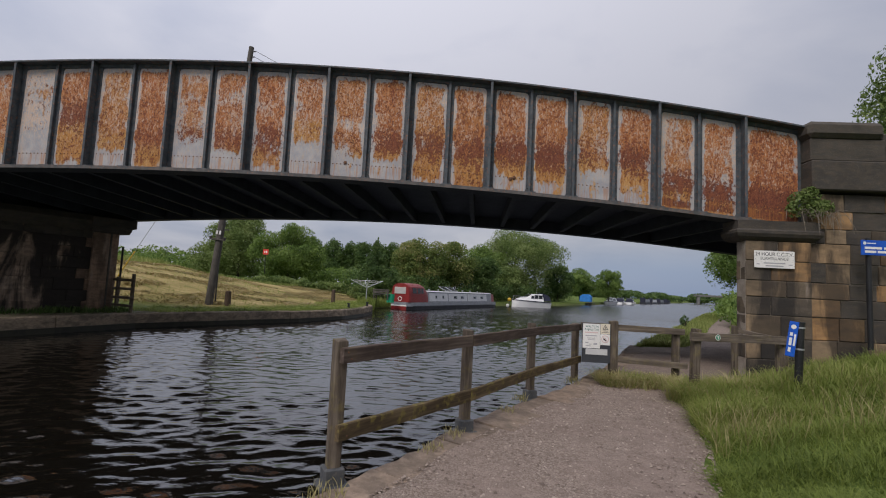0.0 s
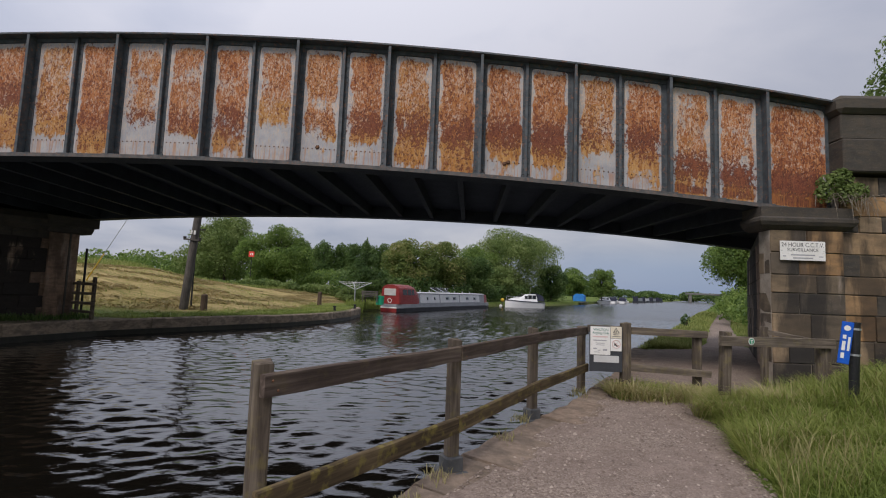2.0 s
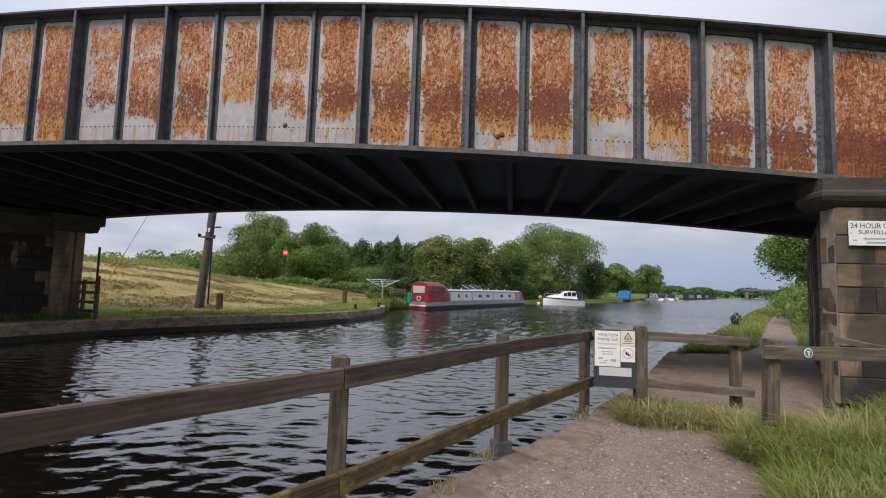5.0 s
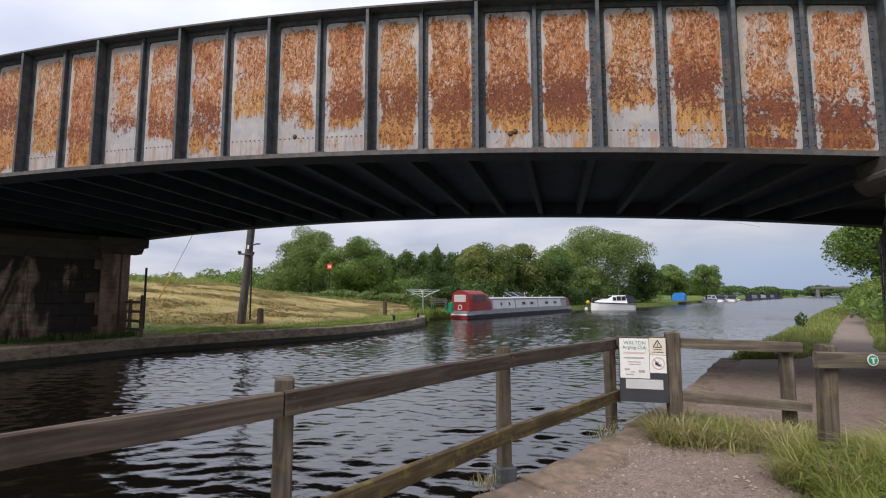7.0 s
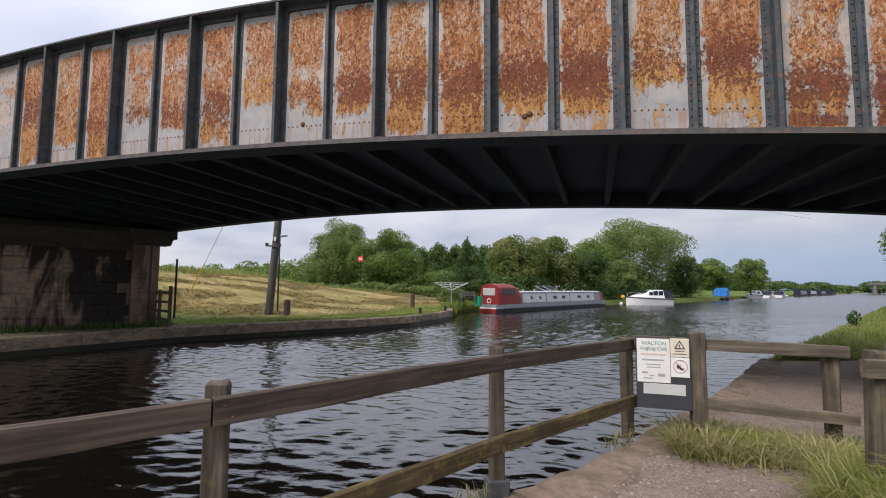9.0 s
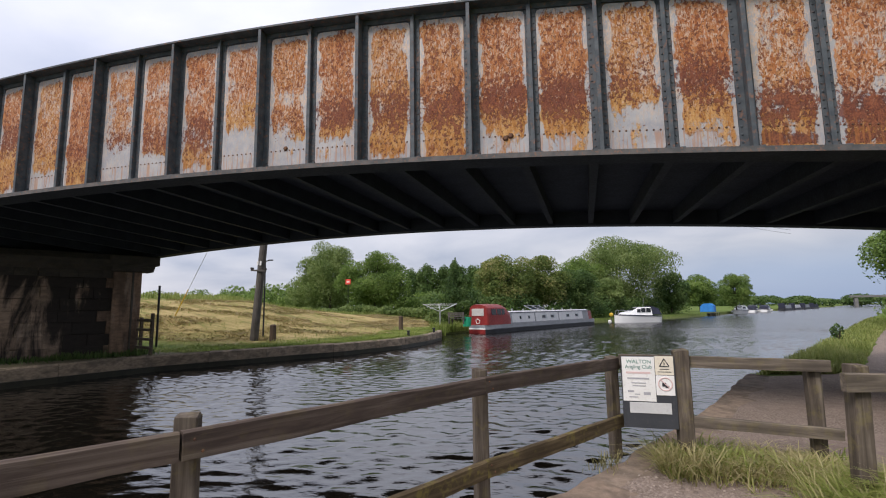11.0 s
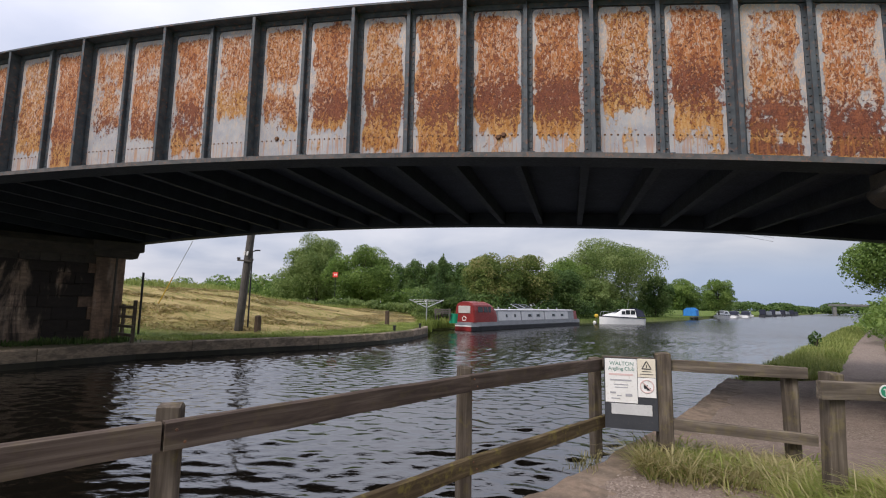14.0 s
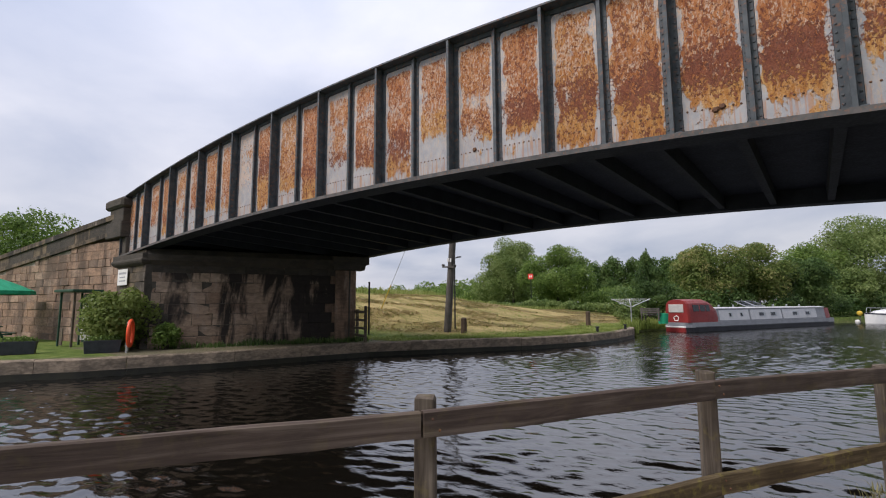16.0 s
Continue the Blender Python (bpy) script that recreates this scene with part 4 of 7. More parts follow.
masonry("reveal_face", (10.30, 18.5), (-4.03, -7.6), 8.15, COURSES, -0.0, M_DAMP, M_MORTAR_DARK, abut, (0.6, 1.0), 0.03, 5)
masonry("wing_wall", (7.69, 10.93), (1, 0), 11.0, COURSES + [0.33, 0.40, 0.40], 0.0, wall_mix, M_MORTAR, abut, (0.42, 0.85), 0.04, 6)
b = bmesh.new()
prof = [(0.0, 3.00), (-0.05, 3.03), (-0.12, 3.09), (-0.16, 3.16), (-0.16, 3.22), (-0.11, 3.26), (-0.11, 3.45), (0.0, 3.47)]
for px0, px1 in ((6.18, 7.72),):
    rings = []
    for ox, z in prof:
        rings.append([(px0 + ox, 10.86 + ox, z), (px1 - ox, 10.86 + ox, z), (px1 - ox, 11.4, z), (px0 + ox, 11.4, z)])
    loft(b, rings)
part("pier_cap", b, M_DARK, abut, "blackened moulded stone cap")
for x0, x1, y0, z0, z1, bv in ((7.66, 9.45, 10.72, 4.18, 4.86, 0.03), (7.68, 9.30, 10.80, 4.87, 5.38, 0.02), (7.60, 9.24, 10.70, 5.39, 5.76, 0.09)):
    b = bmesh.new()
    box(b, x0, x1, y0, 11.75, z0, z1, bv)
    part("parapet_pier_block", b, M_DARK, abut, "blackened stone block of the parapet pier")
for x0, x1, z0, z1, y0 in ((9.46, 15.0, 4.18, 4.80, 10.80), (9.46, 15.0, 4.81, 5.22, 10.95), (9.26, 15.0, 5.23, 5.55, 10.86)):
    for k in range(4):
        b = bmesh.new()
        w_ = (x1 - x0) / 4
        box(b, x0 + k * w_ + 0.004, x0 + (k + 1) * w_ - 0.004, y0, 11.5, z0, z1, 0.03)
        part("parapet_block", b, M_DARK, abut, "blackened stone parapet block")
b = bmesh.new()
box(b, 7.70, 15.0, 11.2, 11.6, 3.3, 4.2)
part("parapet_backing", b, M_MORTAR_DARK, abut)

# far side
b = bmesh.new()
poly = [(-17.4, 11.2), (-14.02, 18.05), (-34, 18.05), (-34, 11.2)]
loft(b, [[(x, y, 0.0) for x, y in poly], [(x, y, 3.72) for x, y in poly]])
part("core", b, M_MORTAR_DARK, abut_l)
# courses above 2.75 m are laid in the near-black stone
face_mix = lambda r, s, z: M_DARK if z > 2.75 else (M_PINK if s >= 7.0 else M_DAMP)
LC = [0.42, 0.40, 0.44, 0.38, 0.42, 0.40, 0.36, 0.40, 0.42]
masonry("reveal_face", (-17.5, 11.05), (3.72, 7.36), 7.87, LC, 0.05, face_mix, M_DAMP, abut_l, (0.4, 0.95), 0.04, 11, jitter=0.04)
masonry("pier_face", (-20.0, 10.95), (1, 0), 2.6, LC, 0.05, M_STONE, M_MORTAR_DARK, abut_l, (0.5, 0.9), 0.04, 12)
masonry("far_end_face", (-13.97, 18.07), (-1, 0), 3.0, LC, 0.05, M_STONE, M_MORTAR_DARK, abut_l, (0.5, 0.9), 0.04, 14)
WING_A, WING_B = Vector((-31.5, 9.3, 0)), Vector((-20.0, 11.0, 0))
wing_len = (WING_B - WING_A).length
masonry("wing_wall", WING_A, WING_B - WING_A, wing_len, [0.36, 0.34, 0.38, 0.34, 0.36, 0.34, 0.36, 0.34, 0.36, 0.34, 0.36, 0.34], 0.05, M_PINK, M_MORTAR, abut_l, (0.3, 1.1), 0.05, 13, top=lambda s: 3.35 + 1.20 * s / wing_len)
b = bmesh.new()
dv = (WING_B - WING_A).normalized()
nv = Vector((dv.y, -dv.x, 0))


def sloped(bm, s0, s1, out, back, lo, hi):
    pts = []
    for s in (s0, s1):
        f = s / wing_len
        p = WING_A + dv * s
        a, c = p + nv * out, p - nv * back
        pts.append([(a.x, a.y, lo + 1.20 * f), (c.x, c.y, lo + 1.20 * f), (c.x, c.y, hi + 1.20 * f), (a.x, a.y, hi + 1.20 * f)])
    loft(bm, pts)


sloped(b, 0, wing_len, 0.10, 0.5, 3.36, 3.52)
part("string_course", b, M_STONE, abut_l)
for i in range(9):
    b = bmesh.new()
    sloped(b, wing_len * i / 9 + 0.01, wing_len * (i + 1) / 9 - 0.01, 0.02, 0.45, 3.523, 4.02)
    part("parapet_block", b, M_DARK if i % 3 else M_STONE, abut_l)
    b = bmesh.new()
    sloped(b, wing_len * i / 9 + 0.005, wing_len * (i + 1) / 9 - 0.005, 0.09, 0.52, 4.023, 4.24)
    part("parapet_coping", b, M_STONE, abut_l)
for x0, x1, y0, z0, z1, bv in ((-21.2, -19.55, 10.75, 4.35, 5.00, 0.03), (-21.0, -19.6, 10.82, 5.01, 5.55, 0.02), (-21.3, -19.5, 10.70, 5.56, 5.98, 0.09)):
    b = bmesh.new()
    box(b, x0, x1, y0, 11.75, z0, z1, bv)
    part("parapet_pier_block", b, M_DARK, abut_l, "blackened stone block of the parapet pier")
b = bmesh.new()
rings = []
for ox, z in prof:
    rings.append([(-20.1 + ox, 10.9 + ox, z + 0.12), (-17.45 - ox, 10.9 + ox, z + 0.12), (-17.45 - ox, 11.5, z + 0.12), (-20.1 + ox, 11.5, z + 0.12)])
loft(b, rings)
box(b, -20.1, -19.5, 10.95, 11.5, 3.3, 4.36, 0.02)
part("pier_cap", b, M_DARK, abut_l, "blackened moulded stone cap")
b = bmesh.new()
box(b, 0, 0.9, -0.12, 0.10, 0, 3.05, 0.02, pose(-14.37, 17.26, 0.06, 0, 0, math.degrees(math.atan2(7.36, 3.72))))
part("corner_pilaster", b, M_PINK, abut_l, "buff stone corner pilaster")
b = bmesh.new()
box(b, -0.1, 1.1, -0.22, 0.15, 3.06, 3.30, 0.04, pose(-14.37, 17.26, 0.06, 0, 0, math.degrees(math.atan2(7.36, 3.72))))
box(b, -0.16, 1.44, -0.30, 0.15, 3.31, 3.66, 0.03, pose(-14.37, 17.26, 0.06, 0, 0, math.degrees(math.atan2(7.36, 3.72))))
part("pilaster_cap", b, M_DARK, abut_l, "blackened pilaster cap")
b = bmesh.new()
rings = []
for t in (0.0, 1.0):
    p = Vector((-17.5, 11.05, 0)).lerp(Vector((-13.78, 18.41, 0)), t)
    rings.append([(p.x + 0.20, p.y - 0.10, 3.3), (p.x + 0.20, p.y - 0.10, 3.52), (p.x + 0.05, p.y, 3.74), (p.x - 0.6, p.y + 0.3, 3.74), (p.x - 0.6, p.y + 0.3, 3.14), (p.x + 0.04, p.y - 0.02, 3.14)])
loft(b, rings)
part("bearing_ledge", b, M_DARK, abut_l)

# ---- coping along the water ----
def edge_stones(name, table, y0, y1, inward, step, top, material, seed, width=0.5, label="", foot=-1.2):
    """Kerb stones along a bank; inward: +1 where the land lies at larger x."""
    rnd = random.Random(seed)
    root = tagged(new(name), label, "coping", kind="structure")
    y = y0
    while y < y1:
        e = min(y + rnd.uniform(0.75, 1.25) * step, y1)
        a = Vector((float(along(table, y)), y, 0))
        c = Vector((float(along(table, e)), e, 0))
        d = (c - a).normalized()
        n = Vector((d.y, -d.x, 0)) * inward
        w = width * rnd.uniform(0.85, 1.15)
        b = bmesh.new()
        h = top + rnd.uniform(-0.02, 0.02)
        drop = -0.07 + rnd.uniform(-0.01, 0.02)
        g = 0.008
        p = [a + d * g, c - d * g]
        rows = []
        for q in p:
            o = n * drop
            rows.append([tuple(q + o + Vector((0, 0, foot))), tuple(q + o + Vector((0, 0, h - 0.05))), tuple(q + o + n * 0.05 + Vector((0, 0, h))), tuple(q + n * w + Vector((0, 0, h - 0.03))), tuple(q + n * w + Vector((0, 0, foot)))])
        mids = []
        for f in (0.14, 0.3, 0.46, 0.62, 0.8, 0.92):
            chip = n * (rnd.uniform(0.0, 0.05) if rnd.random() < 0.6 else 0.0)
            ym = y + (e - y) * f
            chip = chip + Vector((float(along(table, ym)) - (a.x + (c.x - a.x) * f), 0, 0))
            mids.append([tuple(Vector(u).lerp(Vector(v), f) + (chip if k < 3 else Vector()) + Vector((rnd.uniform(-.01, .01), rnd.uniform(-.01, .01), rnd.uniform(-.010, .008) if k in (1, 2, 3) else 0))) for k, (u, v) in enumerate(zip(*rows))])
        loft(b, [rows[0]] + mids + [rows[1]])
        part("stone", b, material, root)
        if foot > -1.0:
            # the wet wall below stands back under the coping
            b = bmesh.new()
            run = [Vector((float(along(table, yy)), yy, 0)) for yy in np.linspace(y, e, 7)]
            loft(b, [[tuple(q + n * f + Vector((0, 0, zz))) for f, zz in ((-0.05, -1.2), (-0.05, foot - 0.004), (0.4, foot - 0.004), (0.4, -1.2))] for q in run])
            part("wet_stone", b, M_WET, root, "black wet stone at the waterline")
        y = e
    return root


edge_stones("coping_near", R_EDGE, -3.0, 17.2, 1, 0.95, PATH_Z + 0.055, M_COPING, 21, 0.55, "worn brown stone coping along the towpath")
edge_stones("coping_far", L_EDGE, 2.0, 36.5, -1, 2.4, 0.105, M_COPING_FAR, 22, 0.55, "mossy stone coping along the far bank", -0.28)

# ---- the towpath fence ----
def post(parent, x, y, z0, z1, w=0.14, d=0.12, turn=0.0, shoe=False, seed=0, lean=(0, 0)):
    rnd = random.Random(seed)
    b = bmesh.new()
    box(b, -w / 2, w / 2, -d / 2, d / 2, 0, z1 - z0, 0.012)
    for v in b.verts:
        if v.co.z > (z1 - z0) * 0.6:
            v.co += Vector((rnd.uniform(-1, 1) * 0.006, rnd.uniform(-1, 1) * 0.006, rnd.uniform(-0.018, 0.004)))
    p = part("post", b, M_POST, parent)
    p.matrix_local = pose(x, y, z0, lean[0], lean[1], turn)
    if shoe:
        b = bmesh.new()
        s = 0.03
        box(b, -w / 2 - s, w / 2 + s, -d / 2 - s, d / 2 + s, 0, 0.15, 0.012)
        box(b, -w / 2 - s - 0.04, w / 2 + s + 0.04, -d / 2 - s - 0.04, d / 2 + s + 0.04, -0.02, 0.018, 0.006)
        part("post_shoe", b, M_FOOT, p, "dark metal post shoe")
    return p


def rail(parent, a, c, h=0.14, t=0.05, material=None, seed=0):
    """A timber rail between two points, its grain along x."""
    a, c = Vector(a), Vector(c)
    d = c - a
    rnd = random.Random(seed)
    b = bmesh.new()
    rings = []
    n = 8
    for i in range(n + 1):
        s = d.length * i / n
        j = [rnd.uniform(-0.004, 0.004) for _ in range(4)]
        rings.append([(s, -t / 2 + j[0], -h / 2 + j[1] + 0.008), (s, t / 2, -h / 2 + j[1] + 0.008), (s, t / 2, h / 2 + j[2] - 0.006), (s, t / 2 - 0.01, h / 2 + j[2]), (s, -t / 2 + 0.01, h / 2 + j[2]), (s, -t / 2 + j[0], h / 2 + j[2] - 0.008)])
    loft(b, rings)
    r = part("rail", b, material or M_RAIL, parent)
    yaw = math.degrees(math.atan2(d.y, d.x))
    pitch = math.degrees(math.asin(d.z / d.length))
    r.matrix_local = pose(a.x, a.y, a.z, 0, -pitch, yaw)
    return r


fence = thing("fence", pose(0, 0, 0), "weathered grey-brown timber post and rail fence along the water", "fence")
POSTS = [(-0.93, 4.02), (0.17, 5.78), (1.20, 7.76), (2.34, 9.77)]
for i, (x, y) in enumerate(POSTS):
    post(fence, x, y, PATH_Z + 0.02, 1.12 if i < 3 else 1.03, 0.112, 0.112, 30, i < 3, i, (0, 0))
dirs = [Vector((POSTS[i + 1][0] - POSTS[i][0], POSTS[i + 1][1] - POSTS[i][1], 0)).normalized() for i in range(3)]
for zz, k in ((0.985, 0), (0.345, 1)):
    for i in range(3):
        d = dirs[i]
        o = Vector((d.y, -d.x, 0)) * 0.09
        a, c = Vector((*POSTS[i], zz)) + o - d * 0.06, Vector((*POSTS[i + 1], zz)) + o + d * (0.05 if i == 2 else -0.063)
        if i == 2:
            c.z -= 0.03
        r = rail(fence, a, c, 0.14, 0.05, M_RAIL_MOSS if k else M_RAIL, 10 * k + i)
        for e in (0.05, 0.09):
            b = bmesh.new()
            dome(b, e, -0.0255, 0.03 - 1.5 * (e - 0.05), 0.009)
            part("bolt_head", b, M_RIVET, r, "rusty bolt head")

gate_fence = thing("gate_barrier", pose(0, 0, 0), "weathered timber barrier across the towpath with a notice board", "barrier")
post(gate_fence, 3.05, 9.62, -0.15, 1.13, 0.15, 0.15, 8, False, 31)
post(gate_fence, 4.29, 9.70, -0.15, 1.0, 0.12, 0.11, 5, False, 32)
rail(gate_fence, (2.42, 9.66, 1.0), (4.42, 9.60, 0.97), 0.13, 0.05, M_POST_RAIL, 41)
rail(gate_fence, (2.60, 9.60, 0.40), (4.46, 9.58, 0.31), 0.12, 0.06, M_POST_RAIL, 42)

chicane = thing("chicane_barrier", pose(0, 0, 0), "weathered timber barrier with a green waymark disc in long grass", "barrier")
post(chicane, 4.08, 8.47, -0.15, 1.12, 0.125, 0.125, 10, False, 51, (0, 2))
post(chicane, 5.86, 8.97, 0.25, 1.0, 0.17, 0.15, 12, False, 52)
post(chicane, 5.45, 9.75, 0.15, 1.15, 0.10, 0.09, 12, False, 53)
rail(chicane, (3.98, 8.36, 0.98), (5.98, 8.90, 0.96), 0.15, 0.06, M_POST_RAIL, 61)
rail(chicane, (5.50, 9.74, 1.05), (5.90, 9.05, 0.96), 0.08, 0.05, M_POST_RAIL, 62)
disc = thing("waymark_disc", pose(4.475, 8.450, 0.985, 0, 0, 15.1), "small round green and white waymark disc on a rail", "sign")
b = bmesh.new()
cyl(b, (0, 0, 0), (0, -0.004, 0), 0.052, seg=24)
part("plate", b, M_WHITE, disc)
b = bmesh.new()
cyl(b, (0, -0.0045, 0), (0, -0.006, 0), 0.042, seg=24)
part("centre", b, M_GREEN, disc, "green centre")
b = bmesh.new()
box(b, -0.008, 0.008, -0.0085, -0.0065, -0.03, 0.02)
box(b, -0.022, 0.022, -0.0085, -0.0066, 0.012, 0.022)
part("arrow", b, M_WHITE, disc, "white arrow")

# notice board between the posts
board = thing("notice_board", pose(2.43, 9.58, 0.07, 0, 0, -1.5), "dark board with white angling notice and warning plates", "sign")
b = bmesh.new()
box(b, 0, 0.55, -0.02, 0.0, 0.22, 0.98, 0.004)
part("backboard", b, M_SLATE, board, "dark grey board")
b = bmesh.new()
box(b, 0.01, 0.345, -0.026, -0.0215, 0.50, 0.975, 0.002)
p = part("notice", b, M_WHITE, board, "white notice sheet")
lettering("lettering", "WALTON", 0.058, 0.185, 0.905, -0.0275, M_GREENINK, p, 1.0)
lettering("lettering", "Angling Club", 0.056, 0.18, 0.85, -0.0275, M_GREENINK, p, 0.95)
marks("line", [(0.05, 0.30, 0.795, 0.815)], -0.0265, M_REDINK, p)
marks("line", [(0.06, 0.285, 0.735, 0.752), (0.10, 0.25, 0.69, 0.70), (0.11, 0.245, 0.66, 0.67)], -0.0265, M_GREYINK, p)
marks("line", [(0.06, 0.12, 0.595, 0.615), (0.13, 0.18, 0.57, 0.58), (0.22, 0.29, 0.57, 0.60), (0.07, 0.16, 0.54, 0.55)], -0.0265, M_GREYINK, p)
b = bmesh.new()
box(b, 0.35, 0.535, -0.026, -0.0215, 0.785, 0.985, 0.002)
p = part("warning_plate", b, M_CREAM, board, "cream warning plate")
b = bmesh.new()
for i in range(3):
    a0, a1 = math.radians(90 + 120 * i), math.radians(210 + 120 * i)
    cyl(b, (0.4425 + 0.055 * math.cos(a0), -0.028, 0.905 + 0.055 * math.sin(a0)), (0.4425 + 0.055 * math.cos(a1), -0.028, 0.905 + 0.055 * math.sin(a1)), 0.005, seg=6)
box(b, 0.438, 0.447, -0.029, -0.0265, 0.89, 0.92)
marks("line", [(0.395, 0.49, 0.845, 0.852), (0.375, 0.51, 0.815, 0.822)], -0.0265, M_INK, p)
part("triangle_mark", b, M_INK, p)
b = bmesh.new()
box(b, 0.35, 0.535, -0.026, -0.0215, 0.57, 0.780, 0.002)
p = part("prohibition_plate", b, M_WHITE, board)
b = bmesh.new()
for i in range(20):
    a0, a1 = 2 * math.pi * i / 20, 2 * math.pi * (i + 1) / 20
    cyl(b, (0.4425 + 0.068 * math.cos(a0), -0.028, 0.69 + 0.068 * math.sin(a0)), (0.4425 + 0.068 * math.cos(a1), -0.028, 0.69 + 0.068 * math.sin(a1)), 0.006, seg=6)
cyl(b, (0.395, -0.0285, 0.737), (0.49, -0.0285, 0.643), 0.006, seg=6)
part("ring_mark", b, M_REDINK, p)
b = bmesh.new()
box(b, 0.41, 0.45, -0.029, -0.0265, 0.665, 0.705, 0.004)
box(b, 0.44, 0.48, -0.029, -0.0266, 0.65, 0.675, 0.004)
part("symbol", b, M_INK, p)
b = bmesh.new()
box(b, 0.07, 0.49, -0.026, -0.0215, 0.375, 0.49, 0.002)
part("blank_plate", b, mottled("pale_plate", (0.50, 0.50, 0.50), (0.56, 0.56, 0.55), (0.44, 0.43, 0.42), 6.0, 0.5, 0.1, 0.002), board, "pale blank plate")

# surveillance sign on the pier
cctv = thing("surveillance_sign", pose(6.42, 10.775, 2.40), "white rectangular surveillance notice fixed on a stone pier", "sign")
b = bmesh.new()
box(b, 0, 0.86, -0.012, 0.0, 0, 0.38, 0.003)
p = part("plate", b, M_WHITE, cctv)
lettering("lettering", "24 HOUR C.C.T.V.", 0.112, 0.43, 0.268, -0.0135, M_INK, p, 0.92)
lettering("lettering", "SURVEILLANCE", 0.088, 0.43, 0.178, -0.0135, M_INK, p, 1.0)
marks("line", [(0.42, 0.44, 0.145, 0.155), (0.20, 0.66, 0.095, 0.120), (0.24, 0.62, 0.035, 0.060), (0.05, 0.11, 0.07, 0.09), (0.73, 0.81, 0.07, 0.09)], -0.0125, M_GREYINK, p)
for x, z in ((0.03, 0.19), (0.83, 0.19)):
    b = bmesh.new()
    cyl(b, (x, -0.012, z), (x, -0.018, z), 0.01, seg=8)
    part("screw", b, M_STEEL, p)

# blue fingerpost, and a broken blue blade on a black post
finger = thing("fingerpost", pose(8.62, 10.50, 0.75), "blue enamel canal name board on a black post in the grass", "sign post")
b = bmesh.new()
cyl(b, (0, 0, 0), (0, 0, 2.36), 0.05, seg=14)
part("post", b, M_BLACK, finger)
b = bmesh.new()
box(b, -0.20, 0.78, -0.075, -0.052, 1.99, 2.31, 0.006)
p = part("board", b, M_BLUE, finger, "bright blue board")
b = bmesh.new()
marks("line", [(-0.13, 0.22, 2.12, 2.17), (0.26, 0.31, 2.12, 2.17), (-0.13, 0.10, 2.04, 2.09), (0.13, 0.42, 2.04, 2.09), (-0.08, 0.10, 2.235, 2.255)], -0.0755, M_WHITE, p)
cyl(b, (-0.13, -0.076, 2.245), (-0.13, -0.078, 2.245), 0.035, seg=12)
part("marking", b, M_WHITE, p)

bpost = thing("marker_post", pose(5.27, 7.66, 0.30, 1.5, 2.0, 0), "black metal post with a drooping blue sign blade in long grass", "sign post")
b = bmesh.new()
cyl(b, (0, 0, 0), (0, 0, 1.03), 0.055, seg=14)
cyl(b, (0, 0, 1.03), (0, 0, 1.05), 0.062, seg=14)
part("post", b, M_BLACK, bpost)
b = bmesh.new()
box(b, -0.06, 0.06, -0.012, 0.012, -0.27, 0.27, 0.004)
p = part("blade", b, M_BLUE, bpost, "blue sign blade hanging upright")
p.matrix_local = pose(-0.125, -0.01, 0.78, 0, 5, -30)
b = bmesh.new()
marks("line", [(-0.035, 0.0, -0.20, -0.13), (-0.035, 0.0, -0.10, 0.02), (-0.035, 0.0, 0.05, 0.10), (0.02, 0.045, -0.1, 0.08)], -0.0125, M_WHITE, p)
cyl(b, (0.0, -0.0125, 0.19), (0.0, -0.0145, 0.19), 0.035, seg=12)
part("marking", b, M_WHITE, p)
for z in (0.62, 0.95):
    b = bmesh.new()
    cyl(b, (0, 0, z), (0, 0, z + 0.025), 0.064, seg=14)
    part("clamp", b, M_STEEL, bpost)

# ---- plants ----
def leaf_cloud(name, centres, radii, count, size, material, parent, seed, flat=0.6, fill=0.35, label=""):
    """Many small leaf blades spread over the skins of clumps."""
    rng = np.random.default_rng(seed)
    centres, radii = np.array(centres, float), np.array(radii, float)
    wts = (radii[:, 0] * radii[:, 1] + radii[:, 0] * radii[:, 2])
    pick = rng.choice(len(centres), count, p=wts / wts.sum())
    d = rng.normal(size=(count, 3))
    d /= np.linalg.norm(d, axis=1)[:, None]
    d[:, 2] = np.where((d[:, 2] < -0.35) & (rng.random(count) < 0.6), -d[:, 2], d[:, 2])
    rad = np.where(rng.random(count) < fill, rng.uniform(0.45, 0.9, count), rng.uniform(0.88, 1.10, count))
    p = centres[pick] + d * radii[pick] * rad[:, None]
    nrm = d + rng.normal(scale=flat, size=(count, 3))
    nrm /= np.linalg.norm(nrm, axis=1)[:, None]
    t = np.cross(nrm, rng.normal(size=(count, 3)))
    t /= np.linalg.norm(t, axis=1)[:, None]
    s = np.cross(nrm, t)
    ln = size * rng.uniform(0.6, 1.4, count)[:, None]
    wd = ln * rng.uniform(0.4, 0.65, count)[:, None]
    v = np.stack([p - t * ln * 0.5, p + s * wd * 0.5 + nrm * ln * 0.08, p + t * ln * 0.5, p - s * wd * 0.5 + nrm * ln * 0.08], axis=1).reshape(-1, 3)
    return sheet(name, v, 4, material, parent, label)


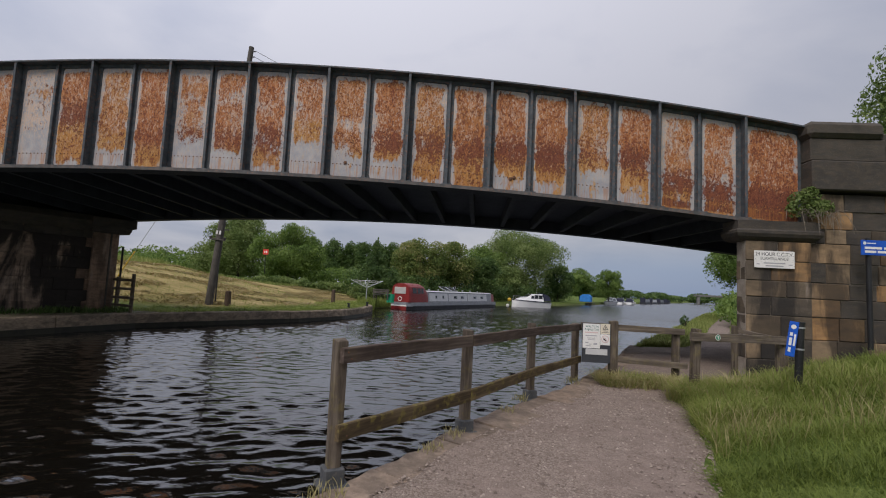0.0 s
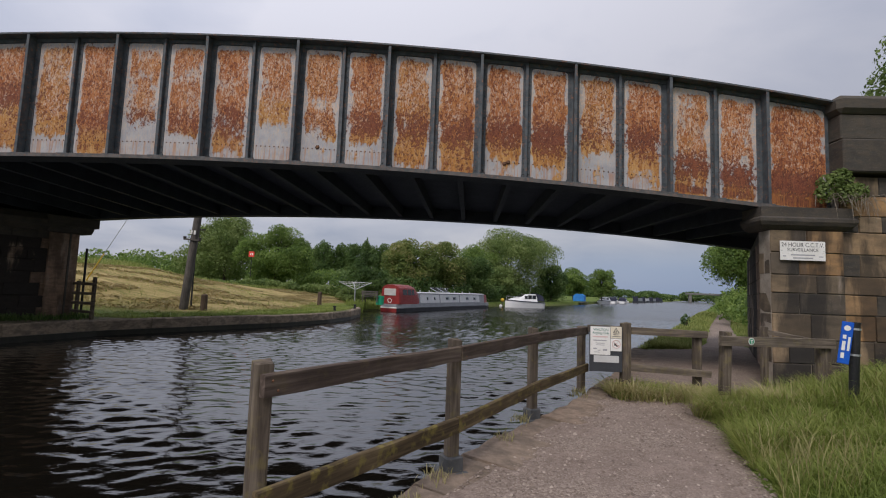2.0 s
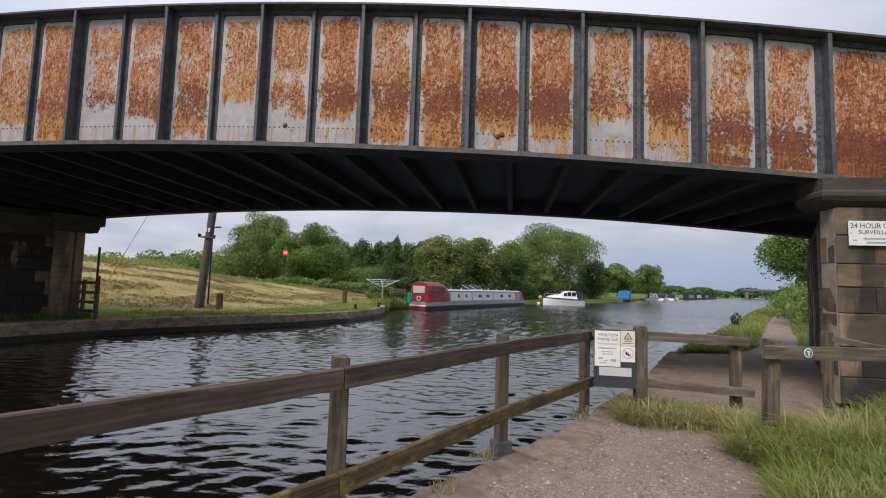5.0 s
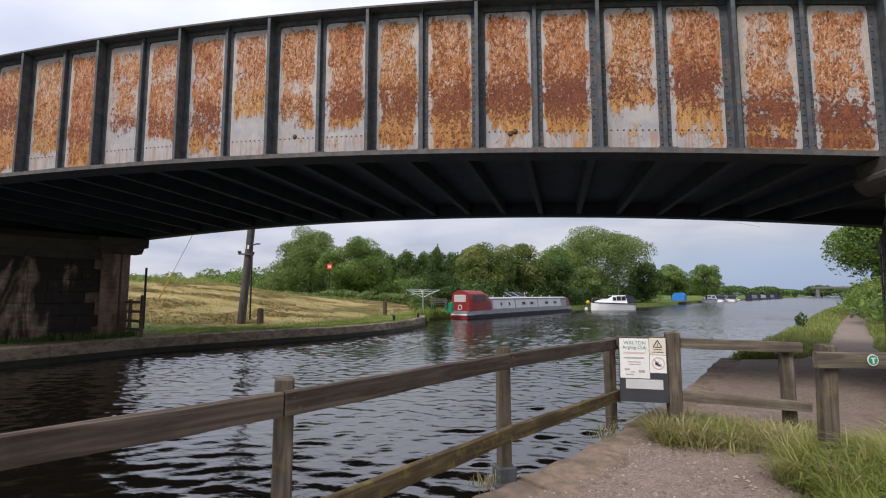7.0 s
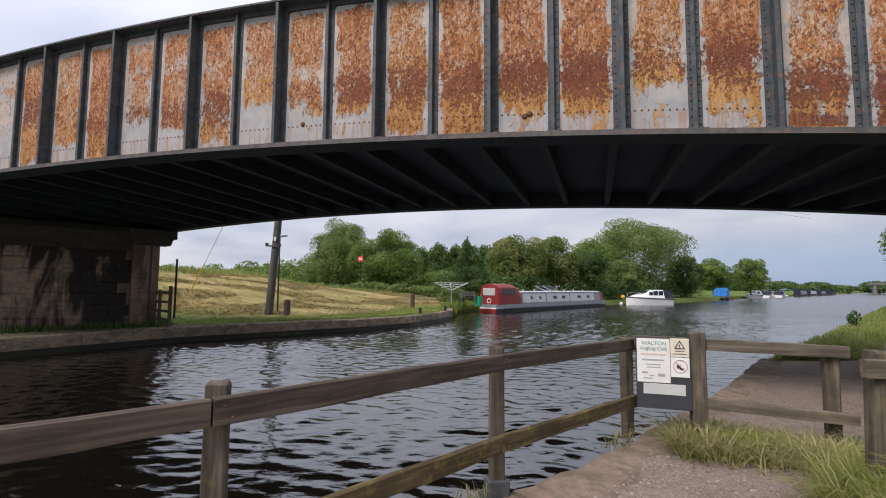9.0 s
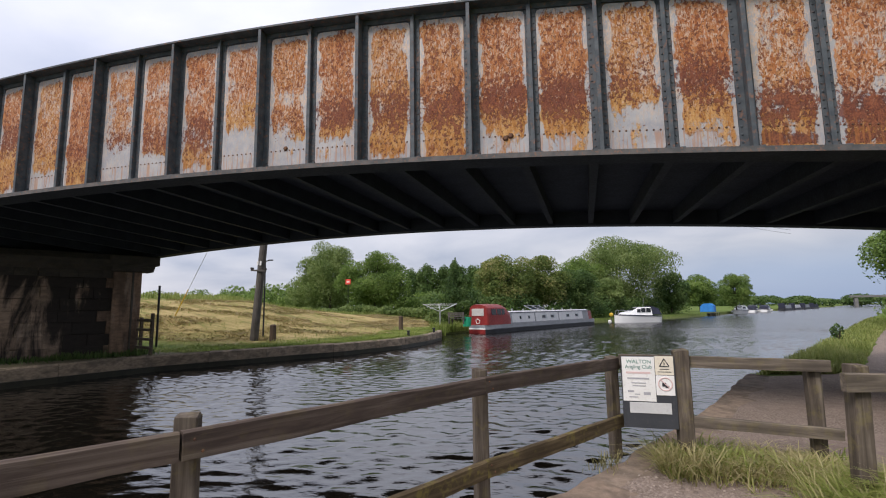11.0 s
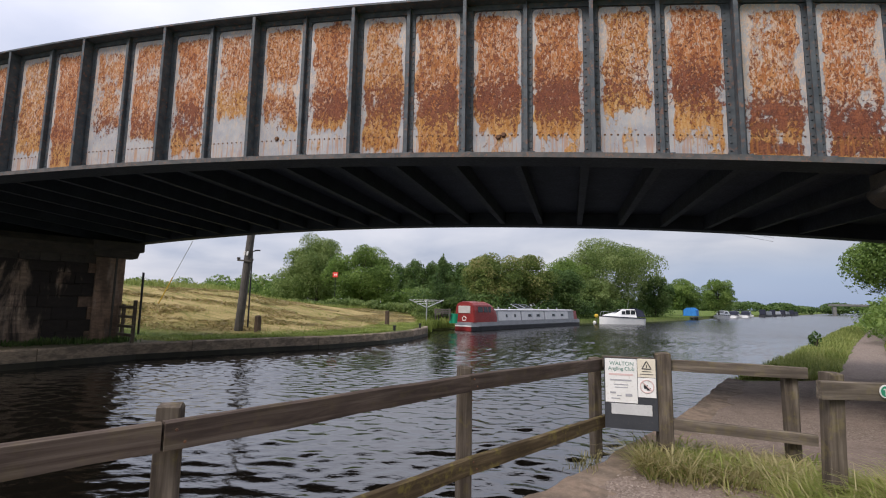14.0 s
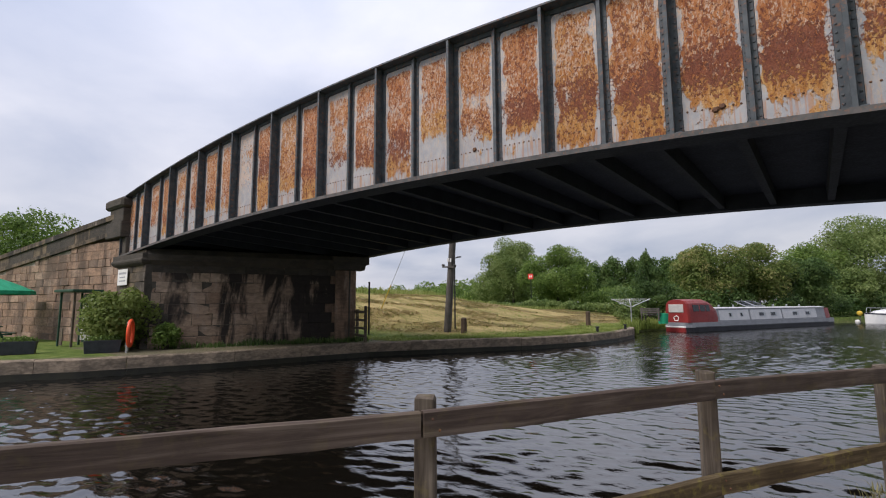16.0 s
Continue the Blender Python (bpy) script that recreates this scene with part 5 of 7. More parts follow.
def sheet(name, v, k, material, parent=None, label=""):
    """A mesh of separate k-sided faces."""
    n = len(v) // k
    me = bpy.data.meshes.new(name)
    me.vertices.add(len(v))
    me.vertices.foreach_set("co", np.asarray(v, dtype=np.float32).ravel())
    me.loops.add(n * k)
    me.loops.foreach_set("vertex_index", np.arange(n * k, dtype=np.int32))
    me.polygons.add(n)
    me.polygons.foreach_set("loop_start", np.arange(0, n * k, k, dtype=np.int32))
    me.update(calc_edges=True)
    me.materials.append(material)
    ob = new(name, me)
    if parent is not None:
        ob.parent = parent
    if label:
        ob["label"] = label
    return ob


def tree(name, x, y, z, h, r, material, label, seed, count=5000, size=0.32, bare=0.18, shape="round", group=""):
    rnd = random.Random(seed)
    root = thing(name, pose(x, y, z), label, "tree" if "bush" not in name else "bush", group)
    b = bmesh.new()
    tr = max(0.05, h * 0.022)
    pts = [Vector((0, 0, -0.3))]
    for i in range(4):
        pts.append(Vector((rnd.uniform(-1, 1) * 0.03 * h, rnd.uniform(-1, 1) * 0.03 * h, h * 0.18 * (i + 1))))
    for i in range(4):
        cyl(b, pts[i], pts[i + 1], tr * (1 - i * 0.2), tr * (0.8 - i * 0.2), 8)
    for i in range(7):
        a = rnd.uniform(0, 6.28)
        s = pts[rnd.randint(1, 3)]
        e = s + Vector((math.cos(a) * r * 0.6, math.sin(a) * r * 0.6, h * rnd.uniform(0.12, 0.3)))
        cyl(b, s, e, tr * 0.35, tr * 0.1, 6)
    part("trunk", b, M_BARK, root)
    cs, rs = [], []
    if shape == "cone":
        for i in range(26):
            f = rnd.random() ** 0.8
            zz = h * (bare + (1 - bare) * f)
            rr = r * (1 - f) ** 0.75 * (1 - 0.5 * max(0, 0.15 - f) / 0.15) + 0.15
            a = rnd.uniform(0, 6.28)
            q = rr * rnd.uniform(0.3, 0.7)
            cs.append((math.cos(a) * q, math.sin(a) * q, zz))
            rs.append((rr * 0.55, rr * 0.55, h * 0.10))
    else:
        m = 44 if shape == "round" else 64
        for i in range(m):
            d = Vector((rnd.gauss(0, 1), rnd.gauss(0, 1), rnd.gauss(0, 1))).normalized()
            q = rnd.uniform(0.45, 0.80)
            hc, hr = h * (bare + 1) / 2, h * (1 - bare) / 2
            k = rnd.uniform(0.24, 0.40)
            if shape == "wind":
                lean = 0.25 * max(d.z, 0)
            else:
                lean = 0.0
            cs.append((d.x * r * q + lean * r, d.y * r * q, hc + d.z * hr * q))
            rs.append((r * k, r * k, hr * k * rnd.uniform(0.75, 1.0)))
    leaf_cloud("crown", cs, rs, int(count * 1.5), size * 0.8, material, root, seed)
    return root


def hedge(name, pts, width, height, material, label, seed, count, size, base=lambda x, y: 0.0):
    """A run of scrub along a line."""
    rnd = random.Random(seed)
    cs, rs = [], []
    for (x0, y0), (x1, y1) in zip(pts, pts[1:]):
        n = max(3, int(math.hypot(x1 - x0, y1 - y0) / (width * 0.55)))
        for i in range(n):
            f = (i + rnd.random()) / n
            x, y = x0 + (x1 - x0) * f, y0 + (y1 - y0) * f
            hh = height * rnd.uniform(0.55, 1.15)
            cs.append((x + rnd.uniform(-1, 1) * width * 0.3, y + rnd.uniform(-1, 1) * width * 0.3, base(x, y) + hh * 0.45))
            rs.append((width * rnd.uniform(0.4, 0.65), width * rnd.uniform(0.4, 0.65), hh * 0.55))
    ob = leaf_cloud(name, cs, rs, count, size, material, None, seed)
    return tagged(ob, label, "hedge", kind="stuff")


def ground_z(x, y):
    l = float(along(L_EDGE, y))
    return left_height(l - x, y) if x < l else right_height(x, y)


def blades(name, spots, length, width, material, label, seed, spread=0.5, kind="grass", rise=1.0):
    """Bent grass blades, each a strip of three faces, at the given (x, y, z) spots."""
    rng = np.random.default_rng(seed)
    p = np.array(spots, float)
    n = len(p)
    a = rng.uniform(0, 2 * np.pi, n)
    d = np.stack([np.cos(a), np.sin(a), np.zeros(n)], 1)
    s = np.stack([-np.sin(a), np.cos(a), np.zeros(n)], 1)
    ln = length * rng.uniform(0.45, 1.25, n)[:, None]
    ln *= np.array([0.95 + 0.75 * noise.noise(Vector((q[0] * 1.6, q[1] * 1.6, seed))) for q in spots])[:, None]
    w = width * rng.uniform(0.6, 1.3, n)[:, None]
    bend = spread * rng.uniform(0.2, 1.3, n)[:, None]
    up = np.array([[0, 0, rise]])
    q0, q1 = p, p + up * ln * 0.45 + d * ln * bend * 0.18
    q2, q3 = p + up * ln * 0.8 + d * ln * bend * 0.5, p + up * ln * (1.0 - 0.12 * bend) + d * ln * bend * 0.95
    v = np.stack([q0 - s * w / 2, q0 + s * w / 2, q1 - s * w * 0.45, q1 + s * w * 0.45, q2 - s * w * 0.3, q2 + s * w * 0.3, q3], 1).reshape(-1, 3)
    base = np.arange(n)[:, None] * 7
    quads = np.concatenate([base + np.array([[0, 1, 3, 2]]), base + np.array([[2, 3, 5, 4]])], 1).reshape(-1, 4)
    tris = base + np.array([[4, 5, 6]])
    me = bpy.data.meshes.new(name)
    me.vertices.add(len(v))
    me.vertices.foreach_set("co", v.astype(np.float32).ravel())
    loops = np.concatenate([quads.ravel(), tris.ravel()]).astype(np.int32)
    me.loops.add(len(loops))
    me.loops.foreach_set("vertex_index", loops)
    starts = np.concatenate([np.arange(0, len(quads) * 4, 4), len(quads) * 4 + np.arange(0, n * 3, 3)]).astype(np.int32)
    me.polygons.add(len(starts))
    me.polygons.foreach_set("loop_start", starts)
    me.update(calc_edges=True)
    me.materials.append(material)
    return tagged(new(name, me), label, kind, kind="stuff")


rg = random.Random(7)


def verge_spots(n, y0, y1, dmax, pad=0.0, power=1.4):
    out = []
    while len(out) < n:
        y = rg.uniform(y0, y1)
        pr = float(along(P_RIGHT, y))
        if y > 8.0:
            pr = max(pr, 3.75 + (0.25 if y > 8.5 else 0))
        d = pad + dmax * rg.random() ** power
        x = pr + d + 0.14 * bump2(5, y, 1.1, 4.0)
        if y > 9.0 and x < 4.75 + (y - 9.0) * 1.3:
            continue
        if y > 10.7 or (x > 6.0 and y > 10.75):
            continue
        if noise.noise(Vector((x * 0.9, y * 0.9, 2.0))) < -0.35 and rg.random() < 0.5:
            continue
        out.append((x, y, ground_z(x, y) - 0.02))
    return out


blades("verge_grass", verge_spots(105000, -0.6, 10.7, 6.5), 0.16, 0.0085, M_GRASS, "soft green grass on the towpath verge", 3, 1.7)
blades("verge_grass", verge_spots(14000, -5.0, -0.6, 6.5), 0.14, 0.012, M_GRASS, "soft green grass on the towpath verge", 23, 1.7)
blades("verge_grass", verge_spots(17000, 6.4, 10.6, 3.2), 0.30, 0.011, M_GRASS, "rank green grass below the stone pier", 4, 1.3)
blades("seed_heads", verge_spots(2000, 5.2, 10.5, 2.6), 0.36, 0.008, M_DRY, "pale seeding grass stems on the verge", 5, 0.9)
sp = []
while len(sp) < 4600:
    x, y = rg.uniform(2.75, 4.45), 9.48 + rg.gauss(0, 0.18)
    if noise.noise(Vector((x * 2.6, y * 2.6, 9.0))) < -0.12 and rg.random() < 0.85 or x < 2.8 and rg.random() < 0.75:
        continue
    sp.append((x, y, PATH_Z))
blades("tall_grass", sp[:2300], 0.25, 0.015, M_GRASS, "arching green grass at the foot of the barrier", 6, 1.7)
blades("seed_heads", [(x, y + rg.uniform(-0.12, 0.12), z) for x, y, z in sp], 0.25, 0.012, M_DRY, "straw-coloured grass at the foot of the barrier", 7, 1.8)
sp = []
while len(sp) < 7800:
    a, q = rg.uniform(0, 6.28), abs(rg.gauss(0, 0.42))
    if q > 0.72:
        continue
    sp.append((4.35 + math.cos(a) * q * 1.1, 8.2 + math.sin(a) * q * 0.8, PATH_Z + 0.03))
blades("tall_grass", sp[:5600], 0.34, 0.014, M_GRASS, "arching grass clump round a gate post", 8, 1.8)
blades("seed_heads", sp[3600:], 0.33, 0.011, M_DRY, "pale seeding grass round a gate post", 9, 1.4)
# tufts along the coping and at the fence feet
sp = []
for px, py in [(-0.9, 3.75), (-0.2, 5.05), (0.05, 5.55), (0.75, 6.75), (1.05, 7.6), (2.2, 9.3), (2.3, 9.6), (-1.0, 3.4)]:
    for _ in range(60):
        sp.append((px + rg.gauss(0, 0.07), py + rg.gauss(0, 0.09), PATH_Z + 0.03))
blades("edge_tufts", sp, 0.10, 0.009, M_DRY, "short dry tufts on the stone coping", 10, 0.9)
# grass strip and verge beyond the bridge
sp = []
while len(sp) < 26000:
    y = 17.6 + 45 * rg.random() ** 1.6
    r, pl, pr = float(along(R_EDGE, y)), float(along(P_LEFT, y)), float(along(P_RIGHT, y))
    x = rg.uniform(r - 0.1, pl) if rg.random() < 0.6 else pr + 2.6 * rg.random()
    sp.append((x, y, ground_z(x, y) - 0.03))
blades("bank_grass", sp, 0.26, 0.024, M_BANK, "long grass between path and water", 11, 0.7)
# far bank: rough grass at the foot of the slope, hay on it
sp = []
while len(sp) < 30000:
    y = rg.uniform(18.6, 40)
    d = 0.4 + 3.2 * rg.random() ** 1.3 if rg.random() < 0.75 else rg.uniform(0.4, 18)
    x = float(along(L_EDGE, y)) - d
    sp.append((x, y, ground_z(x, y) - 0.02))
blades("bank_grass", sp, 0.13, 0.022, M_GRASS, "rough green grass along the far coping", 12, 1.3)
sp = []
while len(sp) < 30000:
    y = rg.uniform(21.5, 56)
    d = rg.uniform(2.5, 16.5)
    x = float(along(L_EDGE, y)) - d
    if noise.noise(Vector((y * 0.28, d * 0.5 + 0.1 * y, 4.0))) < 0.0:
        continue
    sp.append((x, y, ground_z(x, y)))
blades("mown_hay", sp, 0.36, 0.05, M_HAY, "swathes of mown hay drying on the slope", 13, 1.4, "hay", 0.22)
# the crest of the slope keeps its uncut grass
sp = []
while len(sp) < 18000:
    y = rg.uniform(20, 75)
    x = float(along(L_EDGE, y)) - rg.uniform(16.5, 27)
    sp.append((x, y, ground_z(x, y) - 0.05))
blades("uncut_grass", sp, 0.34, 0.06, M_BANK, "uncut grass along the top of the slope", 14, 0.5)
# reeds where the coping ends
sp = []
for _ in range(2600):
    y = rg.uniform(36.3, 44.5)
    x = float(along(L_EDGE, y)) - rg.uniform(-0.35, 0.8)
    sp.append((x, y, -0.3))
blades("reeds", sp, 0.75, 0.03, M_GRASS, "green reeds at the water's edge", 15, 0.4, "reeds")
# weeds under the far abutment
sp = []
for _ in range(1500):
    f = rg.random() ** 0.6
    p = Vector((-17.3, 11.2)).lerp(Vector((-13.7, 18.2)), f)
    sp.append((p.x + 0.15 + abs(rg.gauss(0, 0.35)), p.y - 0.1 + rg.gauss(0, 0.1), 0.08))
blades("weeds", sp, 0.22, 0.03, M_LEAF_D, "weeds at the foot of the abutment", 16, 0.7, "weeds")

# ---- trees and scrub ----
tree("willow_tree", -34.9, 70, 1.8, 10.0, 5.2, M_LEAF_B, "tall grey-green willow tree behind the field", 101, 22000, 0.34, -0.12)
tree("broadleaf_tree", -25.6, 66, 2.0, 7.8, 4.9, M_LEAF, "rounded green tree behind the field", 102, 20000, 0.34, -0.15)
tree("broadleaf_tree", -40.5, 74, 2.2, 5.6, 5.0, M_LEAF_B, "low pale green tree on the field edge", 103, 8000, 0.36, -0.15)
for i, (x, y, h) in enumerate([(-35, 120, 12.0), (-31, 122, 11.4), (-27, 120, 11.9), (-23, 119, 10.8), (-19.5, 121, 11.6), (-15.5, 120, 11.0), (-39, 121, 11.2)]):
    tree("poplar_tree", x, y, 1.5, h, 3.2, M_LEAF_D, "dark poplar tree in a distant row", 110 + i, 4200, 0.60, 0.0, group="distant poplar row")
tree("conifer_tree", -9.85, 50.2, 0.5, 5.7, 2.1, M_LEAF_D, "dark upright conifer behind the moorings", 121, 12000, 0.20, -0.05, "cone")
tree("hawthorn_tree", -6.3, 60, 0.9, 6.9, 4.1, M_LEAF_H, "spreading hawthorn tree tinged with brown", 122, 17000, 0.30, 0.04)
tree("hawthorn_tree", -2.2, 64, 0.9, 7.1, 3.6, M_LEAF_H, "dense hawthorn tree behind the narrowboat", 123, 15000, 0.30, 0.04)
tree("hawthorn_tree", 1.6, 69, 0.9, 6.2, 3.2, M_LEAF_D, "dark leafy tree behind the narrowboat", 124, 12000, 0.32, 0.02)
tree("willow_tree", 8.2, 90, 0.8, 12.6, 9.6, M_LEAF_B, "large wind-blown willow tree above the boats", 125, 34000, 0.36, -0.06, "wind")
tree("broadleaf_tree", 3.0, 86, 0.8, 9.0, 4.6, M_LEAF, "leafy tree beside the large willow", 126, 13000, 0.40, 0.02)
tree("broadleaf_tree", 5.6, 78, 0.7, 5.0, 3.2, M_LEAF_B, "low bright green tree above the moorings", 127, 9000, 0.34, 0.02)
tree("broadleaf_tree", 17.6, 96, 0.7, 6.6, 3.4, M_LEAF_D, "dark tree beside the large willow", 128, 8000, 0.40, 0.02)
tree("broadleaf_tree", 27.0, 118, 0.7, 7.4, 4.4, M_LEAF, "mid-green tree by the far moorings", 129, 9000, 0.45, 0.02)
tree("broadleaf_tree", 35.6, 124, 0.7, 7.8, 3.7, M_LEAF, "round green tree by the far moorings", 130, 9000, 0.42, 0.0)
tree("sycamore_tree", 26.1, 43.5, 0.3, 10.5, 4.2, M_LEAF, "leafy tree overhanging the towpath", 132, 28000, 0.28, 0.04)
tree("sycamore_tree", 31.8, 50, 0.3, 11.0, 4.6, M_LEAF, "tall leafy tree beside the towpath", 133, 16000, 0.34, 0.06)
tree("sycamore_tree", 23.7, 36.5, 0.3, 6.8, 2.6, M_LEAF_B, "young leafy tree beside the towpath", 134, 8000, 0.24, 0.10)
tree("roadside_tree", 20.6, 21.5, 0.8, 13.4, 3.2, M_LEAF_B, "tall tree rising behind the bridge parapet", 135, 12000, 0.26, 0.25)
tree("broadleaf_tree", -71, 18.5, 0.5, 13.0, 6.0, M_LEAF, "tree behind the far wing wall", 136, 7000, 0.45, 0.15)
tree("broadleaf_tree", -74, 30, 0.5, 12.5, 6.0, M_LEAF_D, "dark tree behind the far wing wall", 137, 6000, 0.45, 0.10)
hedge("hedge", [(-70, 72), (-44, 66), (-26, 58), (-15, 53.5), (-10.5, 51.5)], 1.8, 0.95, M_LEAF_B, "low green hedge along the field edge", 141, 20000, 0.28, ground_z)
hedge("scrub", [(-90, 86), (-60, 80), (-44, 78), (-20, 76)], 5.0, 4.2, M_LEAF, "green scrub on the skyline", 142, 16000, 0.5, ground_z)
hedge("scrub", [(-12.5, 52), (-9, 54), (-2, 62), (4, 74), (10, 84), (20, 104)], 3.4, 3.0, M_LEAF_D, "dark undergrowth behind the boats", 143, 26000, 0.28, ground_z)
hedge("scrub", [(-12, 47.5), (-9.8, 46.5)], 1.8, 1.4, M_LEAF_B, "green bushes by the drying rack", 147, 4500, 0.2, ground_z)
hedge("far_woods", [(60, 330), (110, 340), (170, 345), (230, 360), (330, 400)], 18, 6.0, M_LEAF_D, "distant woods on the horizon", 144, 34000, 1.3, lambda x, y: 0.5)
hedge("far_woods", [(-160, 150), (-100, 140), (-60, 130), (-20, 140), (20, 160)], 10, 8.0, M_LEAF, "distant trees behind the field", 145, 20000, 0.9, lambda x, y: 1.0)
hedge("scrub", [(14.5, 25.5), (18.5, 33), (24, 44), (36, 66), (62, 115)], 2.4, 2.0, M_LEAF, "green scrub beside the towpath", 146, 22000, 0.24, lambda x, y: 0.3)

# ---- boats ----
def hull_ring(s, length, beam, z0, z1, bow, flare=0.0):
    """Half-widths along a hull: fine at the bow, blunt at the stern."""
    f = s / length
    w = beam / 2
    if f > 1 - bow:
        k = (f - (1 - bow)) / bow
        w *= math.sqrt(max(1 - k ** 2.2, 0.004))
    if f < 0.05:
        w *= 0.72 + 0.28 * math.sqrt(f / 0.05)
    return w


def narrowboat(m):
    root = thing("narrowboat", m, "long pale grey narrowboat with a red wheelhouse moored at the bank", "boat")
    ln, beam = 23.4, 2.2
    ss = [ln * i / 40 for i in range(41)]
    b = bmesh.new()
    loft(b, [[(-hull_ring(s, ln, beam, 0, 0, 0.12) * 0.9, s, -0.4), (hull_ring(s, ln, beam, 0, 0, 0.12) * 0.9, s, -0.4), (hull_ring(s, ln, beam, 0, 0, 0.12), s, 0.32), (-hull_ring(s, ln, beam, 0, 0, 0.12), s, 0.32)] for s in ss])
    part("hull", b, M_BOAT_HULL, root, "black hull")
    b = bmesh.new()
    loft(b, [[(-hull_ring(s, ln, beam, 0, 0, 0.12) - 0.012, s, 0.325), (hull_ring(s, ln, beam, 0, 0, 0.12) + 0.012, s, 0.325), (hull_ring(s, ln, beam, 0, 0, 0.12) - 0.02, s, 0.68), (-hull_ring(s, ln, beam, 0, 0, 0.12) + 0.02, s, 0.68)] for s in ss])
    part("gunwale_band", b, M_BOAT_EDGE, root, "mid-grey topsides")
    b = bmesh.new()
    for s in (-1, 1):
        box(b, s * 1.105 - 0.02, s * 1.105 + 0.02, 0.8, ln - 2.8, 0.335, 0.375, 0.008)
    part("rubbing_strake", b, M_BOAT_HULL, root)
    b = bmesh.new()
    box(b, -0.80, 0.80, -0.022, 1.0, -0.3, 0.31, 0.03)
    part("stern_plate", b, M_BOAT_RED, root, "dull red stern plate")
    b = bmesh.new()
    box(b, -0.82, 0.82, -0.03, 0.28, 0.315, 0.42, 0.02)
    part("stern_fender", b, M_WHITE, root, "white stern band")
    # cabin
    b = bmesh.new()
    loft(b, [[(-1.0, s, 0.69), (1.0, s, 0.69), (0.86, s, 1.66), (0.6, s, 1.74), (-0.6, s, 1.74), (-0.86, s, 1.66)] for s in (3.7, ln - 2.9)])
    part("cabin", b, M_BOAT_EDGE, root, "grey cabin sides")
    b = bmesh.new()
    loft(b, [[(-0.92, s, 1.665), (0.92, s, 1.665), (0.92, s, 1.70), (0.6, s, 1.775), (-0.6, s, 1.775), (-0.92, s, 1.70)] for s in (3.72, ln - 2.85)])
    part("roof", b, M_BOAT_GREY, root)
    tilt = math.degrees(math.atan2(0.14, 0.97))
    spans = [(4.0, 8.0), (8.25, 12.9), (13.15, 18.9)]
    for s0, s1 in spans:
        for sd in (1, -1):
            b = bmesh.new()
            loft(b, [[(sd * 0.985, s, 0.78), (sd * 1.0, s, 0.78), (sd * 0.893, s, 1.58), (sd * 0.875, s, 1.58)] for s in (s0, s1)])
            p = part("cabin_panel", b, M_BOAT_GREY, root, "white-grey side panel")
            if sd == 1:
                for k in range(2):
                    c = s0 + (s1 - s0) * (0.36 + 0.38 * k)
                    w = 0.22 if s0 < 5 else 0.5
                    b = bmesh.new()
                    loft(b, [[(0.955, s, 1.02), (0.985, s, 1.02), (0.940, s, 1.36), (0.915, s, 1.36)] for s in (c - w, c + w)])
                    q = part("window_frame", b, M_STEEL, p)
                    b = bmesh.new()
                    loft(b, [[(0.962, s, 1.06), (0.9845, s, 1.06), (0.9495, s, 1.32), (0.92, s, 1.32)] for s in (c - w + 0.05, c + w * 0.45)])
                    part("pane", b, M_GLASS, q, "dark pane")
    # red end doors at the bow
    b = bmesh.new()
    loft(b, [[(-0.98, s, 0.70), (0.98, s, 0.70), (0.84, s, 1.63), (-0.84, s, 1.63)] for s in (ln - 2.89, ln - 2.0)])
    part("cratch_cover", b, M_BOAT_RED, root, "dark red bow cover")
    # wheelhouse, rounded on top
    b = bmesh.new()
    prof = [(1.02, 0.69), (0.98, 1.65), (0.90, 2.05), (0.70, 2.26), (0.35, 2.36), (-0.35, 2.36), (-0.70, 2.26), (-0.90, 2.05), (-0.98, 1.65), (-1.02, 0.69)]
    rings = []
    for s, k, dz in ((0.18, 0.90, 0.0), (0.35, 0.97, 0.02), (1.2, 1.0, 0.05), (2.6, 1.0, 0.03), (3.2, 0.99, -0.15), (3.75, 0.97, -0.55)):
        rings.append([(x * k, s, z if z < 1.0 else max(0.70, z + dz)) for x, z in prof])
    loft(b, rings)
    wh = part("wheelhouse", b, M_BOAT_RED, root, "red canvas and timber wheelhouse")
    for s0, s1 in ((0.75, 1.45), (1.6, 2.2), (2.3, 2.75)):
        b = bmesh.new()
        loft(b, [[(0.99, s, 1.50), (1.006, s, 1.50), (0.945, s, 1.98), (0.925, s, 1.98)] for s in (s0, s1)])
        part("pane", b, M_GLASS, wh, "dark side window")
    b = bmesh.new()
    box(b, -0.60, 0.60, 0.13, 0.20, 1.42, 2.02, 0.02)
    part("rear_pane", b, mottled("milky_pane", (0.42, 0.40, 0.38), (0.48, 0.46, 0.44), (0.36, 0.34, 0.33), 3.0, 0.35, 0.05, 0.002), wh, "milky rear window")
    b = bmesh.new()
    for i in range(5):
        a = math.radians(90 + 72 * i)
        c = math.radians(90 + 72 * (i + 1))
        cyl(b, (0.22 * math.cos(a), 0.155, 0.98 + 0.2 * math.sin(a)), (0.22 * math.cos(c), 0.155, 0.98 + 0.2 * math.sin(c)), 0.03, seg=6)
    part("crest", b, M_WHITE, wh, "white crest outline")
